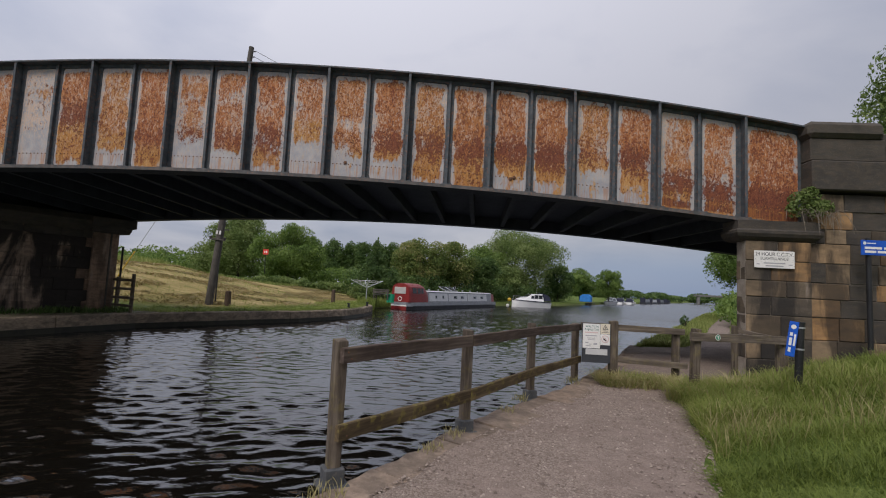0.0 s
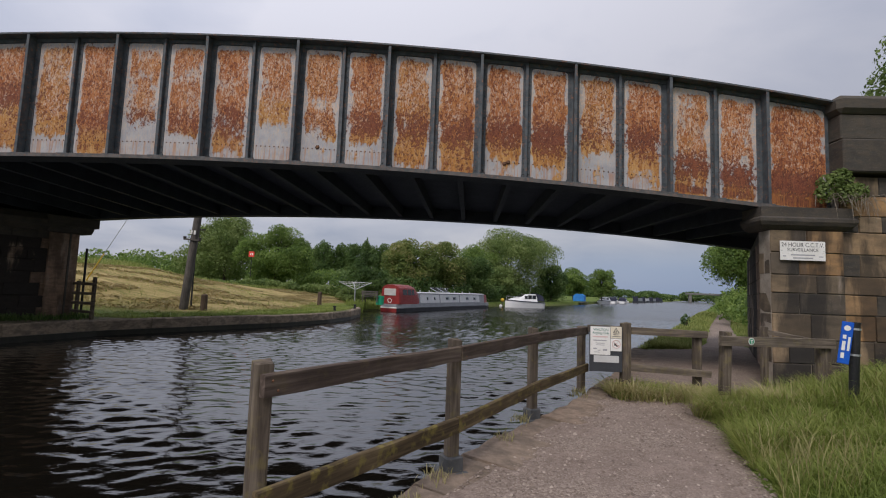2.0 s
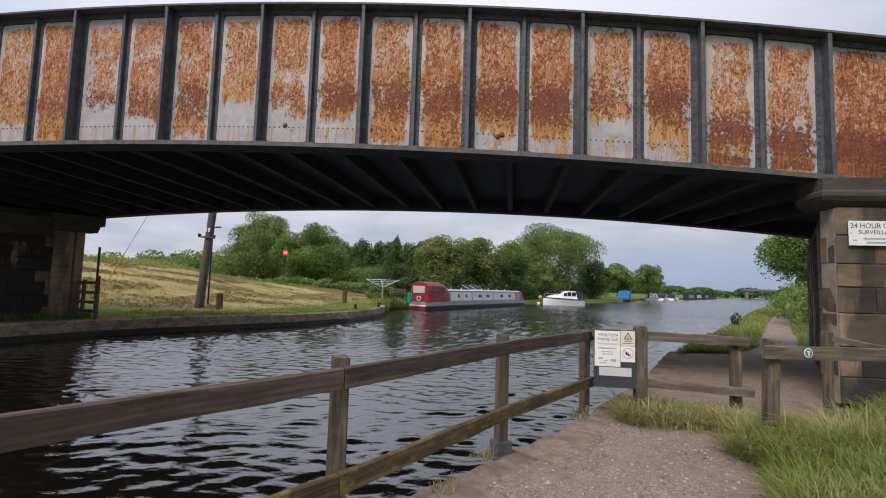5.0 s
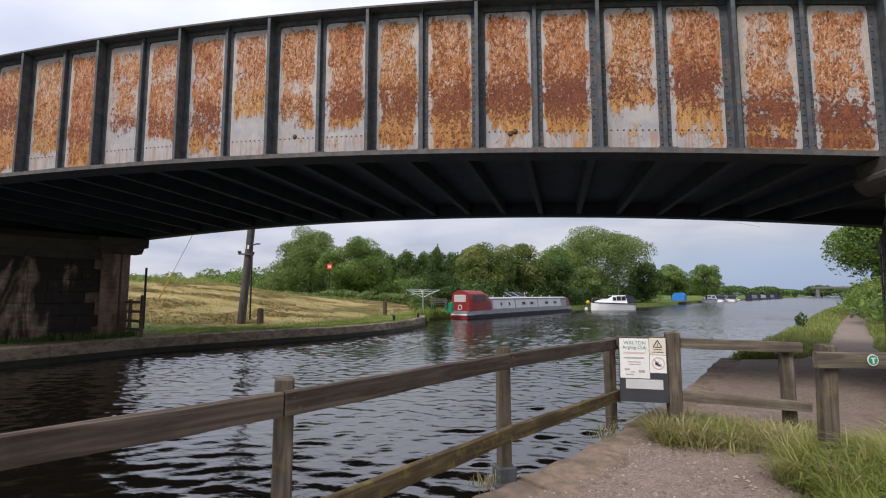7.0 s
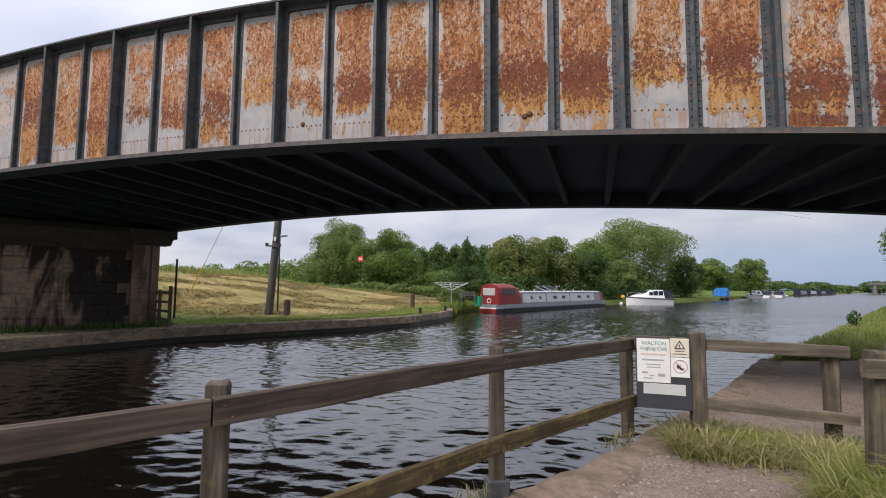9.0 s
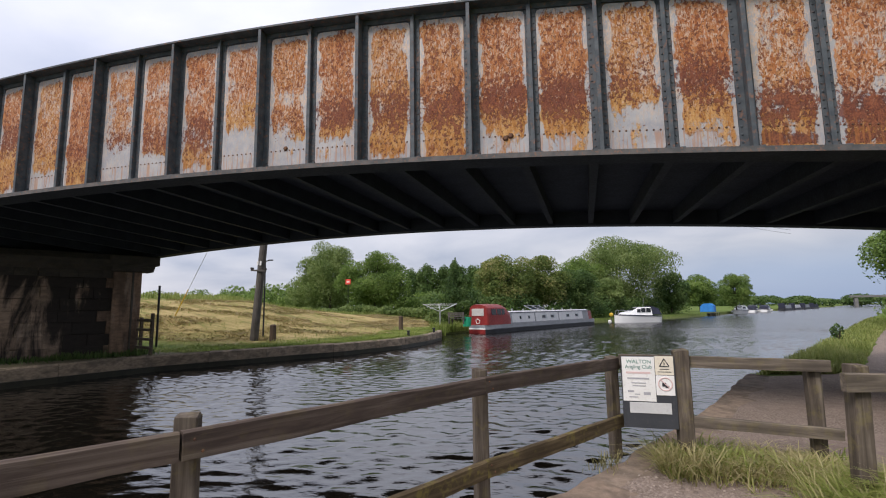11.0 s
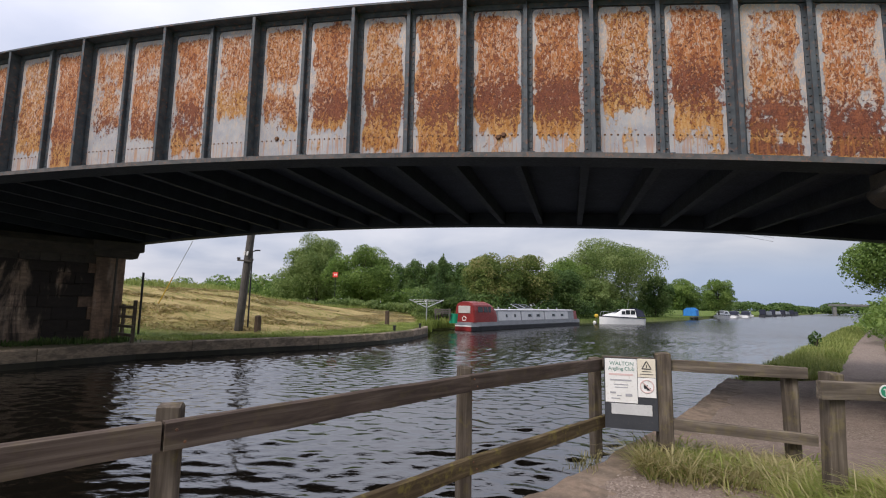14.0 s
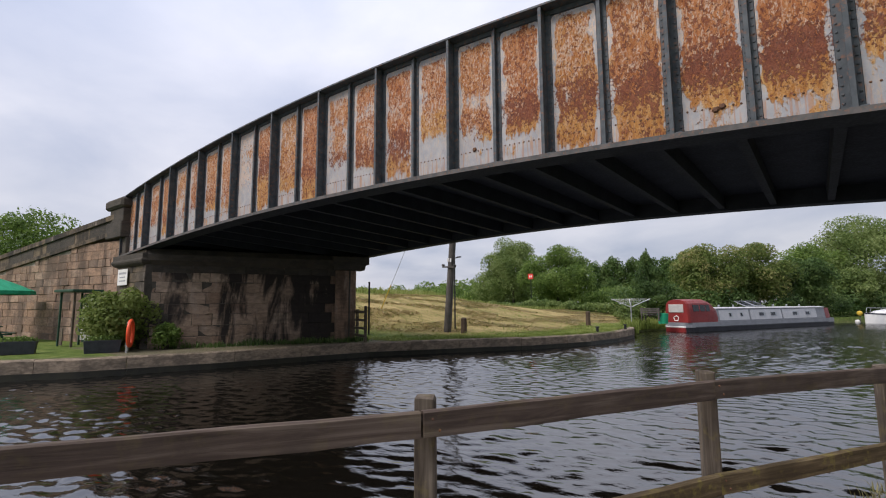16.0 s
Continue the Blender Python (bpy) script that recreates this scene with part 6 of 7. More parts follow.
    # roof gear
    for s in (9.0, 10.5):
        b = bmesh.new()
        box(b, -0.5, 0.5, -0.65, 0.65, 0, 0.04, 0.006)
        p = part("solar_panel", b, M_SOLAR, root, "tilted solar panel in a pale frame")
        p.matrix_local = pose(0.1, s, 2.02, 0, 24, 0)
        b = bmesh.new()
        for e in (-0.66, 0.62):
            box(b, -0.52, 0.52, e, e + 0.04, -0.01, 0.05)
        for e in (-0.52, 0.48):
            box(b, e, e + 0.04, -0.62, 0.62, -0.01, 0.05)
        part("panel_frame", b, M_STEEL, p)
        b = bmesh.new()
        for e in (-0.45, 0.45):
            cyl(b, (-0.3, e, -0.0), (-0.3, e, -0.30), 0.015, seg=6)
        part("strut", b, M_STEEL, p)
    for s in (5.2, 7.2, 13.2, 15.4, 17.6):
        b = bmesh.new()
        cyl(b, (0.2, s, 1.76), (0.2, s, 1.92), 0.07, 0.07, 10)
        cyl(b, (0.2, s, 1.92), (0.2, s, 1.96), 0.11, 0.05, 10)
        part("roof_vent", b, M_STEEL, root, "mushroom vent")
    b = bmesh.new()
    cyl(b, (-0.3, 12.2, 1.75), (-0.3, 12.2, 2.35), 0.06, seg=10)
    part("chimney", b, M_BOAT_HULL, root)
    return root


narrowboat(pose(-6.15, 42.6, WATER, 0, 0, -math.degrees(math.atan2(9.0, 20.5))))


def cruiser(m, label, cover, length=6.4):
    root = thing("cabin_cruiser", m, label, "boat", "moored cruisers")
    b = bmesh.new()
    ss = [length * i / 16 for i in range(17)]
    loft(b, [[(-hull_ring(s, length, 2.0, 0, 0, 0.45) * 0.8, s, -0.3), (hull_ring(s, length, 2.0, 0, 0, 0.45) * 0.8, s, -0.3), (hull_ring(s, length, 2.4, 0, 0, 0.45), s, 0.62 + 0.2 * s / length), (-hull_ring(s, length, 2.4, 0, 0, 0.45), s, 0.75 + 0.2 * s / length)] for s in ss])
    part("hull", b, M_GRP, root, "white glass-fibre hull")
    b = bmesh.new()
    loft(b, [[(-hull_ring(s, length, 2.42, 0, 0, 0.45), s, 0.63 + 0.2 * s / length), (hull_ring(s, length, 2.42, 0, 0, 0.45), s, 0.63 + 0.2 * s / length), (hull_ring(s, length, 2.42, 0, 0, 0.45), s, 0.74 + 0.2 * s / length), (-hull_ring(s, length, 2.42, 0, 0, 0.45), s, 0.74 + 0.2 * s / length)] for s in ss])
    part("rubbing_band", b, M_NAVY, root, "dark rubbing band")
    b = bmesh.new()
    loft(b, [[(-1.02, length * 0.22, 0.72), (1.02, length * 0.22, 0.72), (0.82, length * 0.25, 1.72), (-0.82, length * 0.25, 1.72)],
             [(-1.0, length * 0.58, 0.75), (1.0, length * 0.58, 0.75), (0.76, length * 0.52, 1.70), (-0.76, length * 0.52, 1.70)],
             [(-0.80, length * 0.74, 0.8), (0.80, length * 0.74, 0.8), (0.62, length * 0.66, 1.28), (-0.62, length * 0.66, 1.28)],
             [(-0.40, length * 0.92, 0.85), (0.40, length * 0.92, 0.85), (0.30, length * 0.84, 1.12), (-0.30, length * 0.84, 1.12)]])
    cab = part("cabin", b, M_GRP, root)
    for s in (1, -1):
        for f0, f1, top in ((0.26, 0.36, 1.60), (0.375, 0.47, 1.60), (0.485, 0.56, 1.50)):
            b = bmesh.new()
            loft(b, [[(s * 0.90, length * f, 1.12), (s * 0.972, length * f, 1.12), (s * 0.872, length * (f - 0.01), top), (s * 0.80, length * (f - 0.01), top)] for f in (f0, f1)])
            part("pane", b, M_GLASS, cab, "dark side window")
    b = bmesh.new()
    loft(b, [[(-0.66, length * 0.585, 1.40), (0.66, length * 0.585, 1.40), (0.68, length * 0.54, 1.66), (-0.68, length * 0.54, 1.66)],
             [(-0.62, length * 0.665, 1.31), (0.62, length * 0.665, 1.31), (0.66, length * 0.55, 1.68), (-0.66, length * 0.55, 1.68)]])
    part("windscreen", b, M_GLASS, cab, "raked dark windscreen")
    b = bmesh.new()
    loft(b, [[(-1.0, 0.12, 0.85), (1.0, 0.12, 0.85), (0.78, 0.40, 1.55), (-0.78, 0.40, 1.55)],
             [(-1.03, length * 0.215, 0.9), (1.03, length * 0.215, 0.9), (0.82, length * 0.24, 1.84), (-0.82, length * 0.24, 1.84)]])
    part("canopy", b, cover, root, "dark canvas canopy")
    b = bmesh.new()
    for s in (-1, 1):
        cyl(b, (s * 0.35, length * 0.95, 0.95), (s * 0.4, length * 0.93, 1.4), 0.02, seg=6)
        cyl(b, (s * 0.4, length * 0.93, 1.4), (s * 0.85, length * 0.66, 1.35), 0.02, seg=6)
    part("pulpit_rail", b, M_STEEL, root)
    b = bmesh.new()
    cyl(b, (0.2, length * 0.33, 1.8), (0.2, length * 0.30, 2.7), 0.02, seg=6)
    part("mast", b, M_STEEL, root)
    for s0 in (0.2, 0.45, 0.7):
        b = bmesh.new()
        bmesh.ops.create_uvsphere(b, u_segments=10, v_segments=8, radius=0.13, matrix=Matrix.Translation((1.28 - 0.2 * max(0, s0 - 0.5), length * s0, 0.45)) @ Matrix.Diagonal((1, 1, 1.7, 1)))
        part("fender", b, M_WHITE, root, smooth=True)
    return root


cruiser(pose(11.7, 70.2, WATER, 0, 0, 110) @ Matrix.Diagonal((1, 1, 1.12, 1)), "white cabin cruiser with a dark canopy at the moorings", M_NAVY, 5.8)
dinghy = thing("mooring_float", pose(5.9, 68.6, WATER), "yellow and white mooring float by the cruiser", "float")
b = bmesh.new()
bmesh.ops.create_uvsphere(b, u_segments=14, v_segments=10, radius=0.26, matrix=Matrix.Translation((0, 0, 1.0)))
part("yellow_ball", b, M_YELLOW, dinghy, smooth=True)
b = bmesh.new()
bmesh.ops.create_uvsphere(b, u_segments=14, v_segments=10, radius=0.22, matrix=Matrix.Translation((-0.25, -0.3, 0.15)))
part("white_ball", b, M_WHITE, dinghy, smooth=True)
b = bmesh.new()
cyl(b, (0, 0, -0.2), (0, 0, 0.8), 0.04)
part("stake", b, M_POLE, dinghy)
for i, (x, y, turn, l) in enumerate([(39.0, 131, 150, 7), (43.5, 141, -26, 7.5), (48.5, 148, -26, 8)]):
    cruiser(pose(x, y, WATER, 0, 0, turn), "distant white cabin cruiser at the far moorings", M_GRP if i == 0 else M_NAVY, l)


def barge(x, y, l, col, label):
    root = thing("moored_barge", pose(x, y, WATER, 0, 0, -27), label, "boat", "distant moored boats")
    b = bmesh.new()
    ss = [l * i / 14 for i in range(15)]
    loft(b, [[(-hull_ring(s, l, 2.2, 0, 0, 0.12), s, -0.3), (hull_ring(s, l, 2.2, 0, 0, 0.12), s, -0.3), (hull_ring(s, l, 2.2, 0, 0, 0.12), s, 0.7), (-hull_ring(s, l, 2.2, 0, 0, 0.12), s, 0.7)] for s in ss])
    part("hull", b, M_BOAT_HULL, root)
    b = bmesh.new()
    loft(b, [[(-1.0, s, 0.71), (1.0, s, 0.71), (0.85, s, 1.75), (-0.85, s, 1.75)] for s in (1.6, l - 2.6)])
    part("cabin", b, col, root)
    b = bmesh.new()
    box(b, -0.8, 0.8, 0.3, 1.55, 0.71, 2.3, 0.08)
    part("stern_canopy", b, M_NAVY, root)
    return root


for x, y, l, c in [(62.5, 176, 16, M_BOAT_EDGE), (71.5, 193, 17, M_BOAT_GREY), (81.5, 211, 16, M_BOAT_EDGE), (92, 230, 18, M_NAVY)]:
    barge(x, y, l, c, "distant narrowboat moored along the far bank")
shelter = thing("tarpaulin_shelter", pose(27.0, 112.5, 0.2, 0, 0, -26), "bright blue tarpaulin cover on the landing", "shelter")
b = bmesh.new()
loft(b, [[(-1.25, 0, 0), (1.25, 0, 0), (1.2, 0, 1.2), (0.6, 0, 1.65), (-0.6, 0, 1.65), (-1.2, 0, 1.2)], [(-1.25, 2.0, 0), (1.25, 2.0, 0), (1.2, 2.0, 1.25), (0.6, 2.0, 1.7), (-0.6, 2.0, 1.7), (-1.2, 2.0, 1.25)]])
part("cover", b, M_TARP, shelter)
landing = thing("wooden_landing", pose(24.6, 106.0, WATER, 0, 0, -26), "low timber landing stage on the far bank", "landing stage")
for i in range(8):
    b = bmesh.new()
    box(b, -1.2, 1.6, i * 0.9, i * 0.9 + 0.85, 0.45, 0.55, 0.01)
    part("deck_board", b, M_POLE, landing)
for i in range(5):
    b = bmesh.new()
    cyl(b, (1.5, i * 1.7 + 0.2, -0.6), (1.5, i * 1.7 + 0.2, 0.45), 0.08, seg=8)
    part("pile", b, M_POLE, landing)
far_bridge = thing("road_bridge", pose(148, 300, 0.0, 0, 0, -14), "distant flat concrete bridge across the canal", "bridge")
b = bmesh.new()
box(b, -9.5, 13, 0, 4, 4.4, 5.5, 0.1)
part("deck", b, M_DISTANT, far_bridge)
for x in (-8.0, 10.5):
    b = bmesh.new()
    box(b, x, x + 1.5, 0.4, 3.6, -1.0, 4.19, 0.05)
    part("pier", b, M_DISTANT, far_bridge)

# ---- far bank things ----
pole = thing("utility_pole", pose(-13.15, 23.7, 0.1, 0, 4.6, 0), "tall leaning timber utility pole on the field", "pole")
b = bmesh.new()
cyl(b, (0, 0, -0.5), (0, 0, 13.9), 0.20, 0.13, 14)
part("shaft", b, M_POLE, pole)
b = bmesh.new()
box(b, -0.42, 0.42, -0.24, -0.16, 3.42, 3.50, 0.01)
box(b, -0.40, -0.34, -0.3, -0.1, 3.50, 3.60, 0.01)
box(b, 0.34, 0.40, -0.3, -0.1, 3.50, 3.60, 0.01)
part("crossarm", b, M_POLE, pole)
for x in (-0.08, 0.08):
    b = bmesh.new()
    box(b, x - 0.045, x + 0.045, -0.215, -0.185, 3.72, 3.92, 0.003)
    part("number_plate", b, M_WHITE, pole, "small white number plate")
for z in (13.0, 13.35, 13.65):
    b = bmesh.new()
    cyl(b, (0.10, -0.02, z), (0.26, -0.02, z + 0.02), 0.035, seg=8)
    part("insulator", b, M_BLACK, pole)


def wire(name, a, c, sag, r, material, label):
    cu = bpy.data.curves.new(name, "CURVE")
    cu.dimensions, cu.bevel_depth, cu.bevel_resolution = "3D", r, 1
    sp = cu.splines.new("POLY")
    sp.points.add(24)
    a, c = Vector(a), Vector(c)
    for i in range(25):
        f = i / 24
        p = a.lerp(c, f)
        sp.points[i].co = (p.x, p.y, p.z - sag * 4 * f * (1 - f), 1)
    cu.materials.append(material)
    return tagged(new(name, cu), label, "cable")


wire("overhead_cable", (-11.8, 23.7, 13.4), (24, 62, 9.0), 1.2, 0.012, M_BLACK, "thin overhead cable from the pole")
wire("overhead_cable", (-11.8, 23.7, 13.75), (24, 62, 9.4), 1.2, 0.012, M_BLACK, "thin overhead cable from the pole")
wire("guy_wire", (-12.2, 23.7, 11.6), (-19.4, 24.7, 0.55), 0.0, 0.014, M_STEEL, "taut steel guy wire of the pole")
wire("guy_wire_guard", (-17.95, 24.50, 2.79), (-18.85, 24.62, 1.40), 0.0, 0.03, M_YELLOW, "yellow plastic guard on a guy wire")
lamp = thing("slim_lamp_post", pose(-13.30, 24.6, 0.2), "slim black post with a short arm at its head", "post")
b = bmesh.new()
cyl(b, (0, 0, -0.3), (0, 0, 3.95), 0.045, 0.035, 10)
part("shaft", b, M_BLACK, lamp)
b = bmesh.new()
cyl(b, (0, 0, 3.92), (0.25, 0, 3.97), 0.03, seg=8)
box(b, 0.18, 0.42, -0.06, 0.06, 3.94, 4.0, 0.01)
part("arm", b, M_BLACK, lamp)
stump = thing("timber_stump", pose(-12.31, 24.0, 0.24), "short dark timber bollard on the grass", "bollard", "bollards")
b = bmesh.new()
cyl(b, (0, 0, -0.3), (0, 0, 0.66), 0.165, 0.145, 12)
cyl(b, (0, 0, 0.66), (0, 0, 0.71), 0.145, 0.08, 12)
part("shaft", b, make_wood("dark_bollard_wood", (0.05, 0.035, 0.025), (0.10, 0.07, 0.05), (0.16, 0.12, 0.09), 0.0, 2), stump)
copy_thing(stump, pose(-10.1, 35.5, 0.42))
for x, y in ((-7.35, 29.5), (-6.98, 33.2)):
    bol = thing("mooring_bollard", pose(x, y, 0.12), "small dark mooring bollard on the coping", "bollard", "mooring bollards")
    b = bmesh.new()
    cyl(b, (0, 0, 0), (0, 0, 0.22), 0.08, 0.07, 12)
    cyl(b, (0, 0, 0.22), (0, 0, 0.28), 0.11, 0.10, 12)
    part("casting", b, M_BLACK, bol)
mark = thing("red_marker", pose(-24.2, 55, 2.3), "square red and white marker board on a thin post", "sign")
b = bmesh.new()
cyl(b, (0, 0, 0), (0, 0, 2.3), 0.04, seg=8)
part("post", b, M_BLACK, mark)
b = bmesh.new()
box(b, -0.33, 0.33, -0.06, -0.042, 2.3, 2.92, 0.01)
p = part("board", b, M_REDSIGN, mark)
marks("marking", [(-0.17, -0.04, 2.50, 2.72), (0.04, 0.18, 2.50, 2.72)], -0.061, M_WHITE, p)
airer = thing("rotary_airer", pose(-8.6, 40.2, 0.12), "rotary clothes drying rack with raised metal arms", "clothes airer")
b = bmesh.new()
cyl(b, (0, 0, 0), (0, 0, 1.45), 0.045, seg=10)
part("mast", b, M_STEEL, airer)
for i in range(4):
    a = math.radians(20 + 90 * i)
    b = bmesh.new()
    cyl(b, (0, 0, 1.25), (1.35 * math.cos(a), 1.35 * math.sin(a), 1.85), 0.035, seg=8)
    part("arm", b, M_STEEL, airer)
    b = bmesh.new()
    a2 = math.radians(110 + 90 * i)
    for k in (0.5, 0.75, 0.97):
        cyl(b, (1.35 * k * math.cos(a), 1.35 * k * math.sin(a), 1.25 + 0.6 * k), (1.35 * k * math.cos(a2), 1.35 * k * math.sin(a2), 1.25 + 0.6 * k), 0.012, seg=5)
    part("line", b, M_WHITE, airer)
bench = thing("garden_bench", pose(-7.4, 41.8, 0.35, 0, 0, 160), "grey slatted garden bench beside the rack", "bench")
b = bmesh.new()
for i in range(4):
    box(b, -0.8, 0.8, i * 0.13, i * 0.13 + 0.1, 0.42, 0.45)
part("seat", b, M_POLE, bench)
b = bmesh.new()
for i in range(3):
    box(b, -0.8, 0.8, 0.52, 0.55, 0.55 + i * 0.14, 0.65 + i * 0.14)
part("backrest", b, M_POLE, bench)
for x in (-0.7, 0.7):
    for y in (0.05, 0.5):
        b = bmesh.new()
        box(b, x - 0.04, x + 0.04, y - 0.04, y + 0.04, 0, 0.42 if y < 0.3 else 0.95)
        part("leg", b, M_POLE, bench)
drum = thing("green_tub", pose(-6.75, 41.6, 0.15), "green plastic tub on the bank by the boat", "tub")
b = bmesh.new()
cyl(b, (0, 0, 0), (0, 0, 0.75), 0.32, 0.38, 14)
part("body", b, M_PARASOL, drum)

stile = thing("stile", pose(-12.80, 17.60, 0.08, 0, 0, 158), "weathered timber rail fence closing the coping at the abutment corner", "fence")
for x, h in ((0.0, 1.5), (0.95, 1.35)):
    b = bmesh.new()
    box(b, x - 0.055, x + 0.055, -0.05, 0.05, -0.05, h, 0.012)
    part("post", b, M_POST, stile)
for z in (0.22, 0.52, 0.86, 1.20):
    b = bmesh.new()
    box(b, -0.22, 1.25, 0.053, 0.095, z, z + 0.10, 0.01)
    part("rail", b, M_POST_RAIL, stile)
rod = thing("black_pole", pose(-15.42, 20.3, 0.12), "thin upright black pole at the field corner", "pole")
b = bmesh.new()
cyl(b, (0, 0, -0.3), (0, 0, 2.6), 0.045, seg=10)
cyl(b, (0, 0, 2.6), (0, 0, 2.63), 0.055, seg=10)
part("shaft", b, M_BLACK, rod)

# ---- garden by the far wing wall ----
def box_bush(x, y, z, r, h, n, seed, label, mat, size=0.10):
    root = thing("bush", pose(x, y, z), label, "bush")
    rnd = random.Random(seed)
    b = bmesh.new()
    for i in range(6):
        a = rnd.uniform(0, 6.28)
        cyl(b, (0, 0, -0.1), (math.cos(a) * r * 0.5, math.sin(a) * r * 0.5, h * 0.6), 0.03, 0.012, 6)
    part("stems", b, M_BARK, root)
    cs, rs = [], []
    for i in range(22):
        d = Vector((rnd.gauss(0, 1), rnd.gauss(0, 1), rnd.gauss(0, 1))).normalized()
        cs.append((d.x * r * 0.6, d.y * r * 0.6, h * 0.48 + d.z * h * 0.30))
        rs.append((r * 0.42, r * 0.42, h * 0.26))
    leaf_cloud("leaves", cs, rs, n, size, mat, root, seed)
    return root


box_bush(-17.6, 10.3, 0.1, 1.25, 2.25, 9000, 201, "dense rounded green bush in front of the abutment", M_BUSH, 0.15)
box_bush(12.3, 27.6, 0.0, 0.26, 0.8, 200, 203, "small dark shrub on the grassy bank", M_LEAF_D, 0.12)
box_bush(-16.4, 11.4, 0.1, 0.5, 0.9, 1800, 202, "low dark green shrub at the abutment foot", M_LEAF, 0.11)
buoy = thing("lifebuoy", pose(-16.15, 10.15, 0.1, 0, 0, 149), "orange lifebuoy hung on a post at the water's edge", "lifebuoy")
b = bmesh.new()
cyl(b, (0, 0.07, -0.1), (0, 0.07, 1.0), 0.045, seg=8)
part("post", b, M_STEEL, buoy)
b = bmesh.new()
rings = []
for i in range(28):
    a = 2 * math.pi * i / 28
    rings.append([((0.31 + 0.062 * math.cos(q)) * math.cos(a), 0.062 * math.sin(q), 0.62 + (0.41 + 0.062 * math.cos(q)) * math.sin(a)) for q in [2 * math.pi * k / 10 for k in range(10)]])
loft(b, rings + [rings[0]], caps=False)
part("ring", b, M_BUOY, buoy, smooth=True)
wall_sign = thing("wall_notice", pose(-19.75, 10.86, 2.42), "small white notice on the stone pier", "sign")
b = bmesh.new()
box(b, 0, 0.95, -0.02, 0, 0, 0.62, 0.004)
p = part("plate", b, M_WHITE, wall_sign)
marks("line", [(0.12, 0.83, 0.42, 0.50), (0.2, 0.75, 0.28, 0.33), (0.15, 0.8, 0.14, 0.19)], -0.0205, M_GREYINK, p)
arbour = thing("garden_arbour", pose(-20.75, 9.9, 0.1, 0, 0, 8) @ Matrix.Diagonal((0.56, 0.7, 1, 1)), "dark green timber arbour with lattice sides", "arbour")
for x in (-0.95, 0.95):
    for y in (-0.5, 0.5):
        b = bmesh.new()
        box(b, x - 0.05, x + 0.05, y - 0.05, y + 0.05, 0, 2.05, 0.006)
        part("post", b, M_GREENWOOD if x < 0 else M_POST, arbour)
b = bmesh.new()
box(b, -1.35, 1.35, -0.75, 0.75, 2.06, 2.16, 0.02)
part("roof", b, M_GREENWOOD, arbour)
b = bmesh.new()
for i in range(9):
    for sgn in (1, -1):
        x0 = -0.9 + i * 0.2
        cyl(b, (max(-0.9, x0 - 0.5), 0.55, 0.2 if sgn > 0 else 1.95), (min(0.9, x0 + 0.5), 0.55, 1.95 if sgn > 0 else 0.2), 0.03, seg=5)
part("lattice", b, M_WHITE, arbour, "white diagonal lattice")
# added dark sheet behind the lattice stands in for the arbour's shaded inside
b = bmesh.new()
box(b, -0.92, 0.92, 0.60, 0.64, 0.1, 2.02, 0.006)
part("back_panel", b, M_GREENWOOD, arbour, "dark sheet added for the shaded interior")
b = bmesh.new()
box(b, -0.55, -0.15, -0.58, -0.54, 0.05, 0.7, 0.01)
part("low_gate", b, M_POST, arbour)


def picnic(m):
    root = thing("picnic_table", m, "timber picnic table with fixed benches on the lawn", "table")
    b = bmesh.new()
    for i in range(5):
        box(b, -0.9, 0.9, -0.38 + i * 0.155, -0.38 + i * 0.155 + 0.14, 0.70, 0.74, 0.005)
    part("tabletop", b, M_GREENWOOD, root)
    for y in (-0.78, 0.62):
        b = bmesh.new()
        box(b, -0.9, 0.9, y, y + 0.2, 0.42, 0.46, 0.005)
        part("bench", b, M_GREENWOOD, root)
    for x in (-0.65, 0.65):
        for s in (-1, 1):
            b = bmesh.new()
            cyl(b, (x, s * 0.62, 0), (x, s * 0.22, 0.70), 0.045, seg=6)
            part("leg", b, M_GREENWOOD, root)
        b = bmesh.new()
        box(b, x - 0.03, x + 0.03, -0.75, 0.75, 0.36, 0.42)
        part("crossbar", b, M_GREENWOOD, root)
    return root


picnic(pose(-24.9, 7.9, 0.1, 0, 0, 6))


def parasol(m, cloth, label, shut):
    root = thing("parasol", m, label, "parasol")
    b = bmesh.new()
    cyl(b, (0, 0, 0), (0, 0, 2.7), 0.03, seg=8)
    part("pole", b, M_POLE, root)
    b = bmesh.new()
    rings = []
    if shut:
        for r, z in ((0.05, 2.75), (0.13, 2.4), (0.17, 1.7), (0.24, 1.15)):
            rings.append([((r + 0.03 * (k % 2)) * math.cos(k * math.pi / 8), (r + 0.03 * (k % 2)) * math.sin(k * math.pi / 8), z) for k in range(16)])
    else:
        for r, z in ((0.03, 2.80), (0.7, 2.55), (1.45, 2.20), (1.46, 2.05), (1.42, 2.06), (1.40, 2.17), (0.68, 2.50), (0.03, 2.74)):
            rings.append([(r * math.cos(k * math.pi / 8) * (1 - 0.03 * (k % 2)), r * math.sin(k * math.pi / 8) * (1 - 0.03 * (k % 2)), z) for k in range(16)])
    loft(b, rings)
    part("canopy", b, cloth, root)
    return root


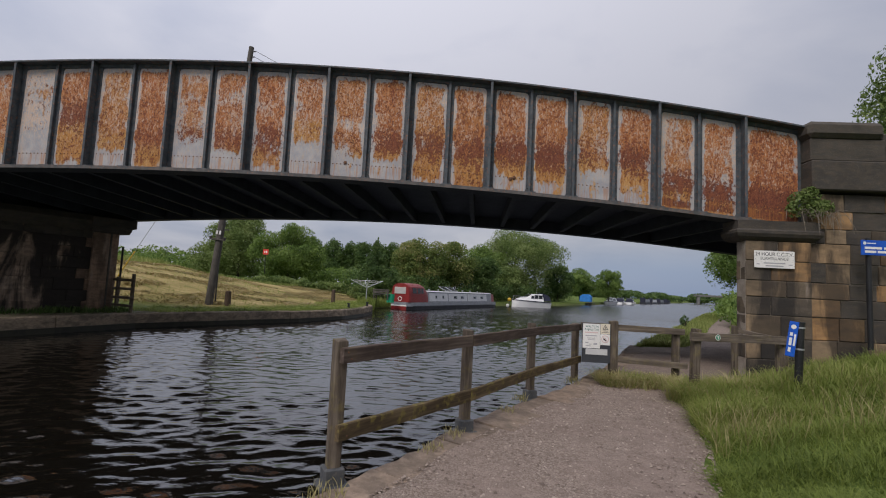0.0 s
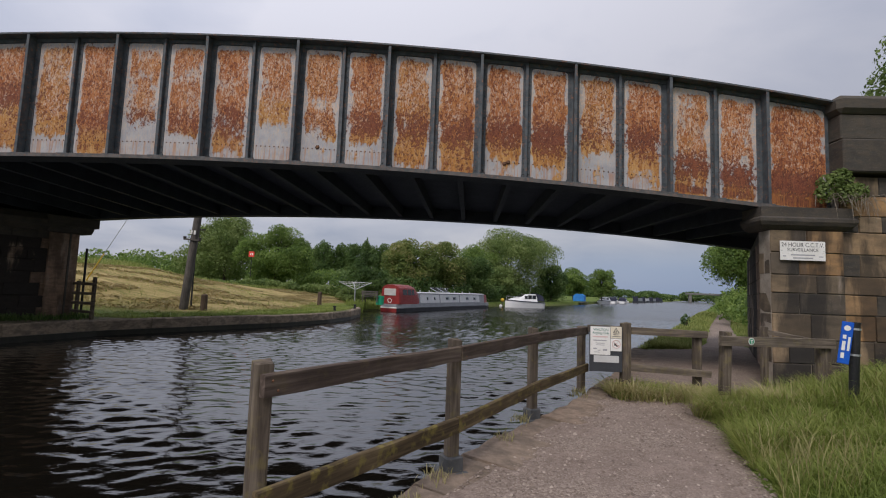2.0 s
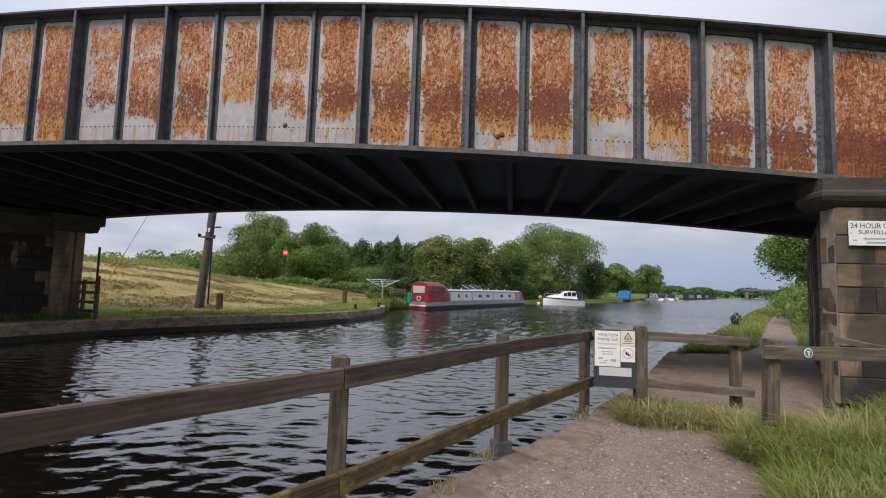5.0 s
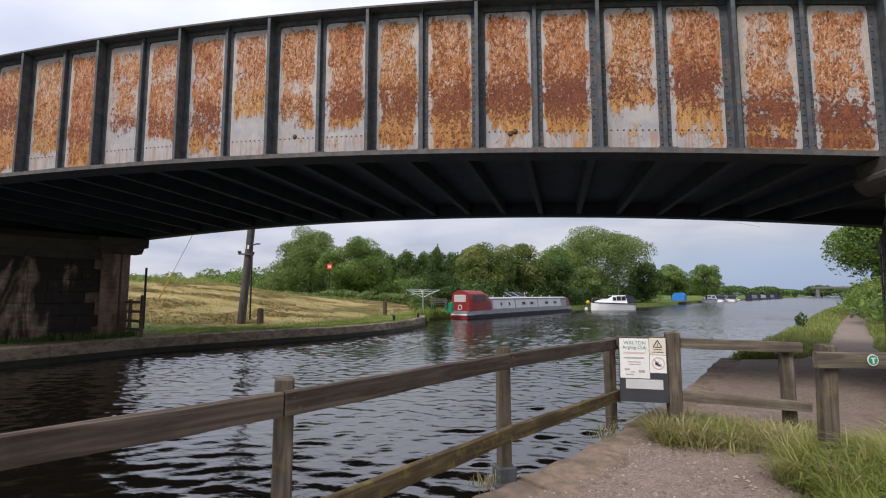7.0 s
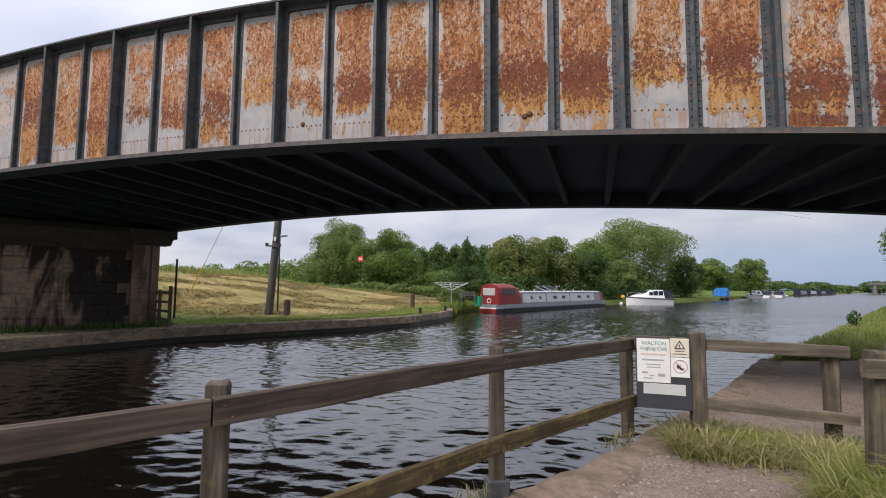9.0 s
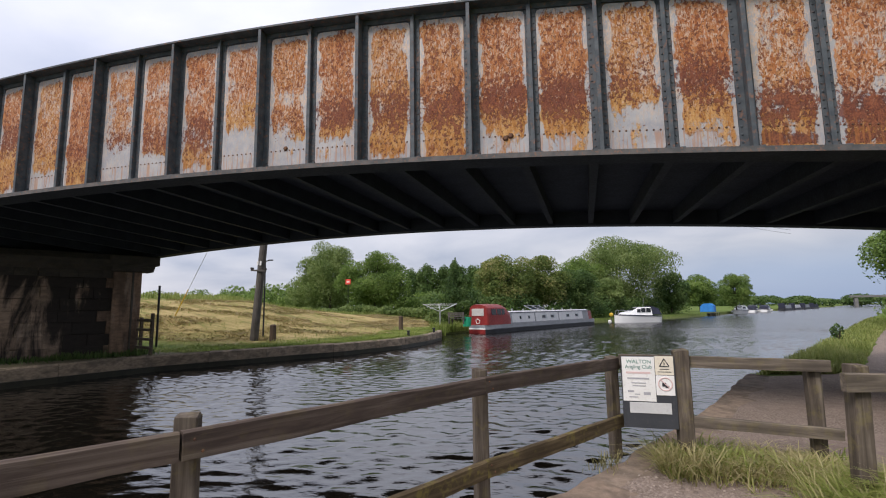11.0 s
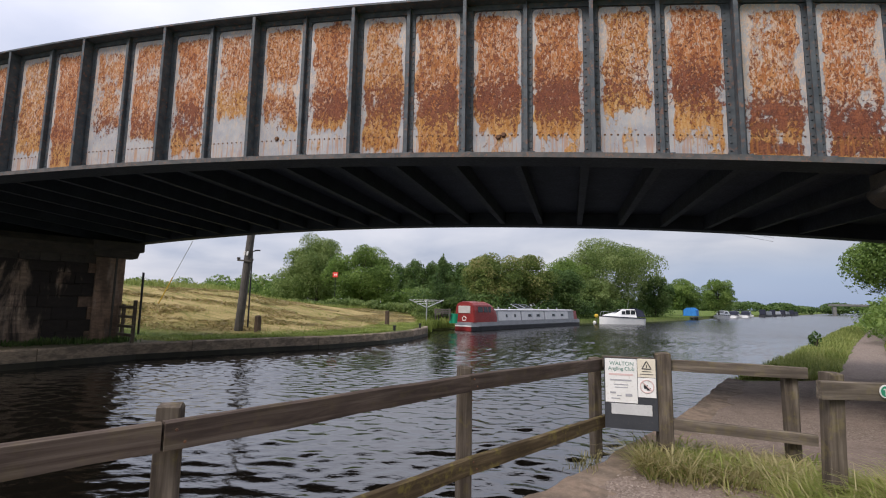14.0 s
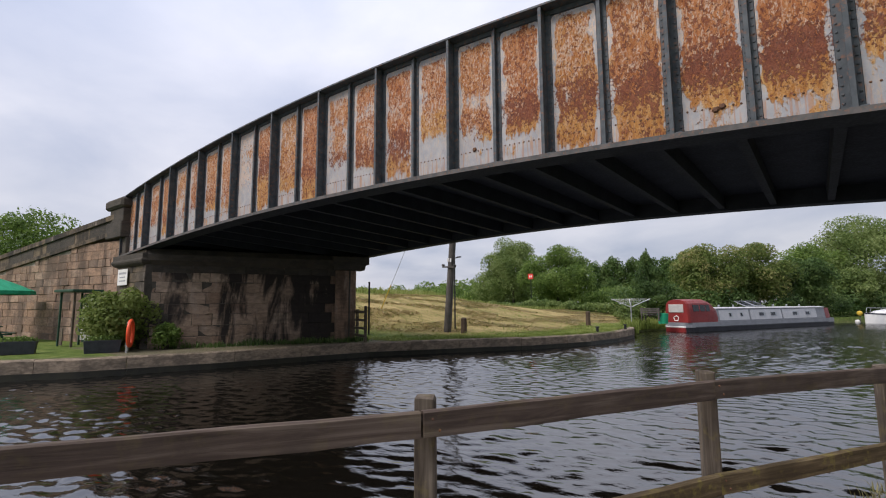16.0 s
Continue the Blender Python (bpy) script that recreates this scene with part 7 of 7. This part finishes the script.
parasol(pose(-26.1, 8.3, 0.1), M_PARASOL, "open green parasol over the garden table", False)
parasol(pose(-26.3, 7.5, 0.1), M_PURPLE, "closed purple parasol beside the garden table", True)
for x, y, t in ((-16.72, 9.55, 20), (-18.5, 7.75, 15)):
    pl = thing("planter", pose(x, y, 0.1, 0, 0, t + 55) @ Matrix.Diagonal((0.75, 1, 1, 1)), "dark plastic trough planter on the coping", "planter", "planters")
    b = bmesh.new()
    loft(b, [[(-0.62, -0.18, 0), (0.62, -0.18, 0), (0.62, 0.18, 0), (-0.62, 0.18, 0)], [(-0.68, -0.22, 0.40), (0.68, -0.22, 0.40), (0.68, 0.22, 0.40), (-0.68, 0.22, 0.40)]])
    part("trough", b, M_PLANTER, pl)
    leaf_cloud("foliage", [(-0.35, 0, 0.42), (0.1, 0, 0.45), (0.4, 0, 0.42)], [(0.3, 0.16, 0.12)] * 3, 500, 0.08, M_LEAF, pl, 300)

# ---- ivy and dry stems on the pier ledge ----
ivy = thing("ledge_plant", pose(7.55, 10.72, 3.47), "leafy shrub with dry stems growing on the pier ledge", "plant")
leaf_cloud("leaves", [(-0.15, 0.02, 0.42), (0.05, -0.02, 0.55), (0.15, 0, 0.28), (-0.30, 0.0, 0.22), (0.30, -0.02, 0.30)], [(0.24, 0.14, 0.22), (0.2, 0.12, 0.2), (0.22, 0.14, 0.2), (0.18, 0.1, 0.16), (0.22, 0.1, 0.18)], 1500, 0.075, M_LEAF_B, ivy, 401)
rs_ = random.Random(402)
b = bmesh.new()
for i in range(26):
    x0 = rs_.uniform(-0.45, 0.7)
    p0 = Vector((x0, rs_.uniform(-0.05, 0.05), rs_.uniform(0.0, 0.12)))
    pr_ = p0
    dx = rs_.uniform(-0.25, 0.45)
    for k in range(5):
        f = (k + 1) / 5
        q = p0 + Vector((dx * f, -0.14 * f - 0.05, 0.35 * f * (1 - f) * 2.2 - 0.38 * f * f * rs_.uniform(0.2, 1.0)))
        cyl(b, pr_, q, 0.0045, 0.0035, 4, False)
        pr_ = q
tagged(part("stem_tangle", b, mottled("dry_stem", (0.17, 0.14, 0.105), (0.25, 0.215, 0.17), (0.10, 0.08, 0.06), 9.0, 0.9, 0.2, 0.003), ivy), "pale dry stems", kind="stuff")

# ---- loose stones on the path ----
def pebbles(n, seed):
    rng = random.Random(seed)
    verts, faces = [], []
    base = [(1, 0, 0), (0, 1, 0), (-1, 0, 0), (0, -1, 0), (0, 0, 0.7)]
    for _ in range(n):
        y = -0.5 + 10.3 * rng.random()
        a, c = float(along(R_EDGE, y)) + 0.35, float(along(P_RIGHT, y))
        u = rng.random()
        if rng.random() < 0.55:
            u = u ** 3 if rng.random() < 0.5 else 1 - u ** 3
        x = a + (c - a) * u
        if y > 8.6 and x > 4.0:
            continue
        s = rng.uniform(0.006, 0.02) * (1.6 if rng.random() < 0.06 else 1)
        t, k = rng.uniform(0, 6.28), len(verts)
        for bx, by, bz in base:
            sx, sy = bx * s * rng.uniform(0.7, 1.3), by * s * rng.uniform(0.7, 1.3)
            verts.append((x + sx * math.cos(t) - sy * math.sin(t), y + sx * math.sin(t) + sy * math.cos(t), PATH_Z + 0.036 + 0.014 * math.sin(math.pi * u) + bz * s))
        faces += [(k, k + 1, k + 4), (k + 1, k + 2, k + 4), (k + 2, k + 3, k + 4), (k + 3, k, k + 4)]
    return verts, faces


m = Mat("loose_stone", 0.9, 0.0, 0.3)
m.colour(m.ramp(m.island(), (0.0, (0.12, 0.092, 0.076)), (0.6, (0.23, 0.18, 0.15)), (1.0, (0.36, 0.30, 0.255))))
v_, f_ = pebbles(7000, 55)
tagged(raw("loose_gravel", v_, f_, m.m), "small loose stones scattered on the towpath", "gravel", kind="stuff")
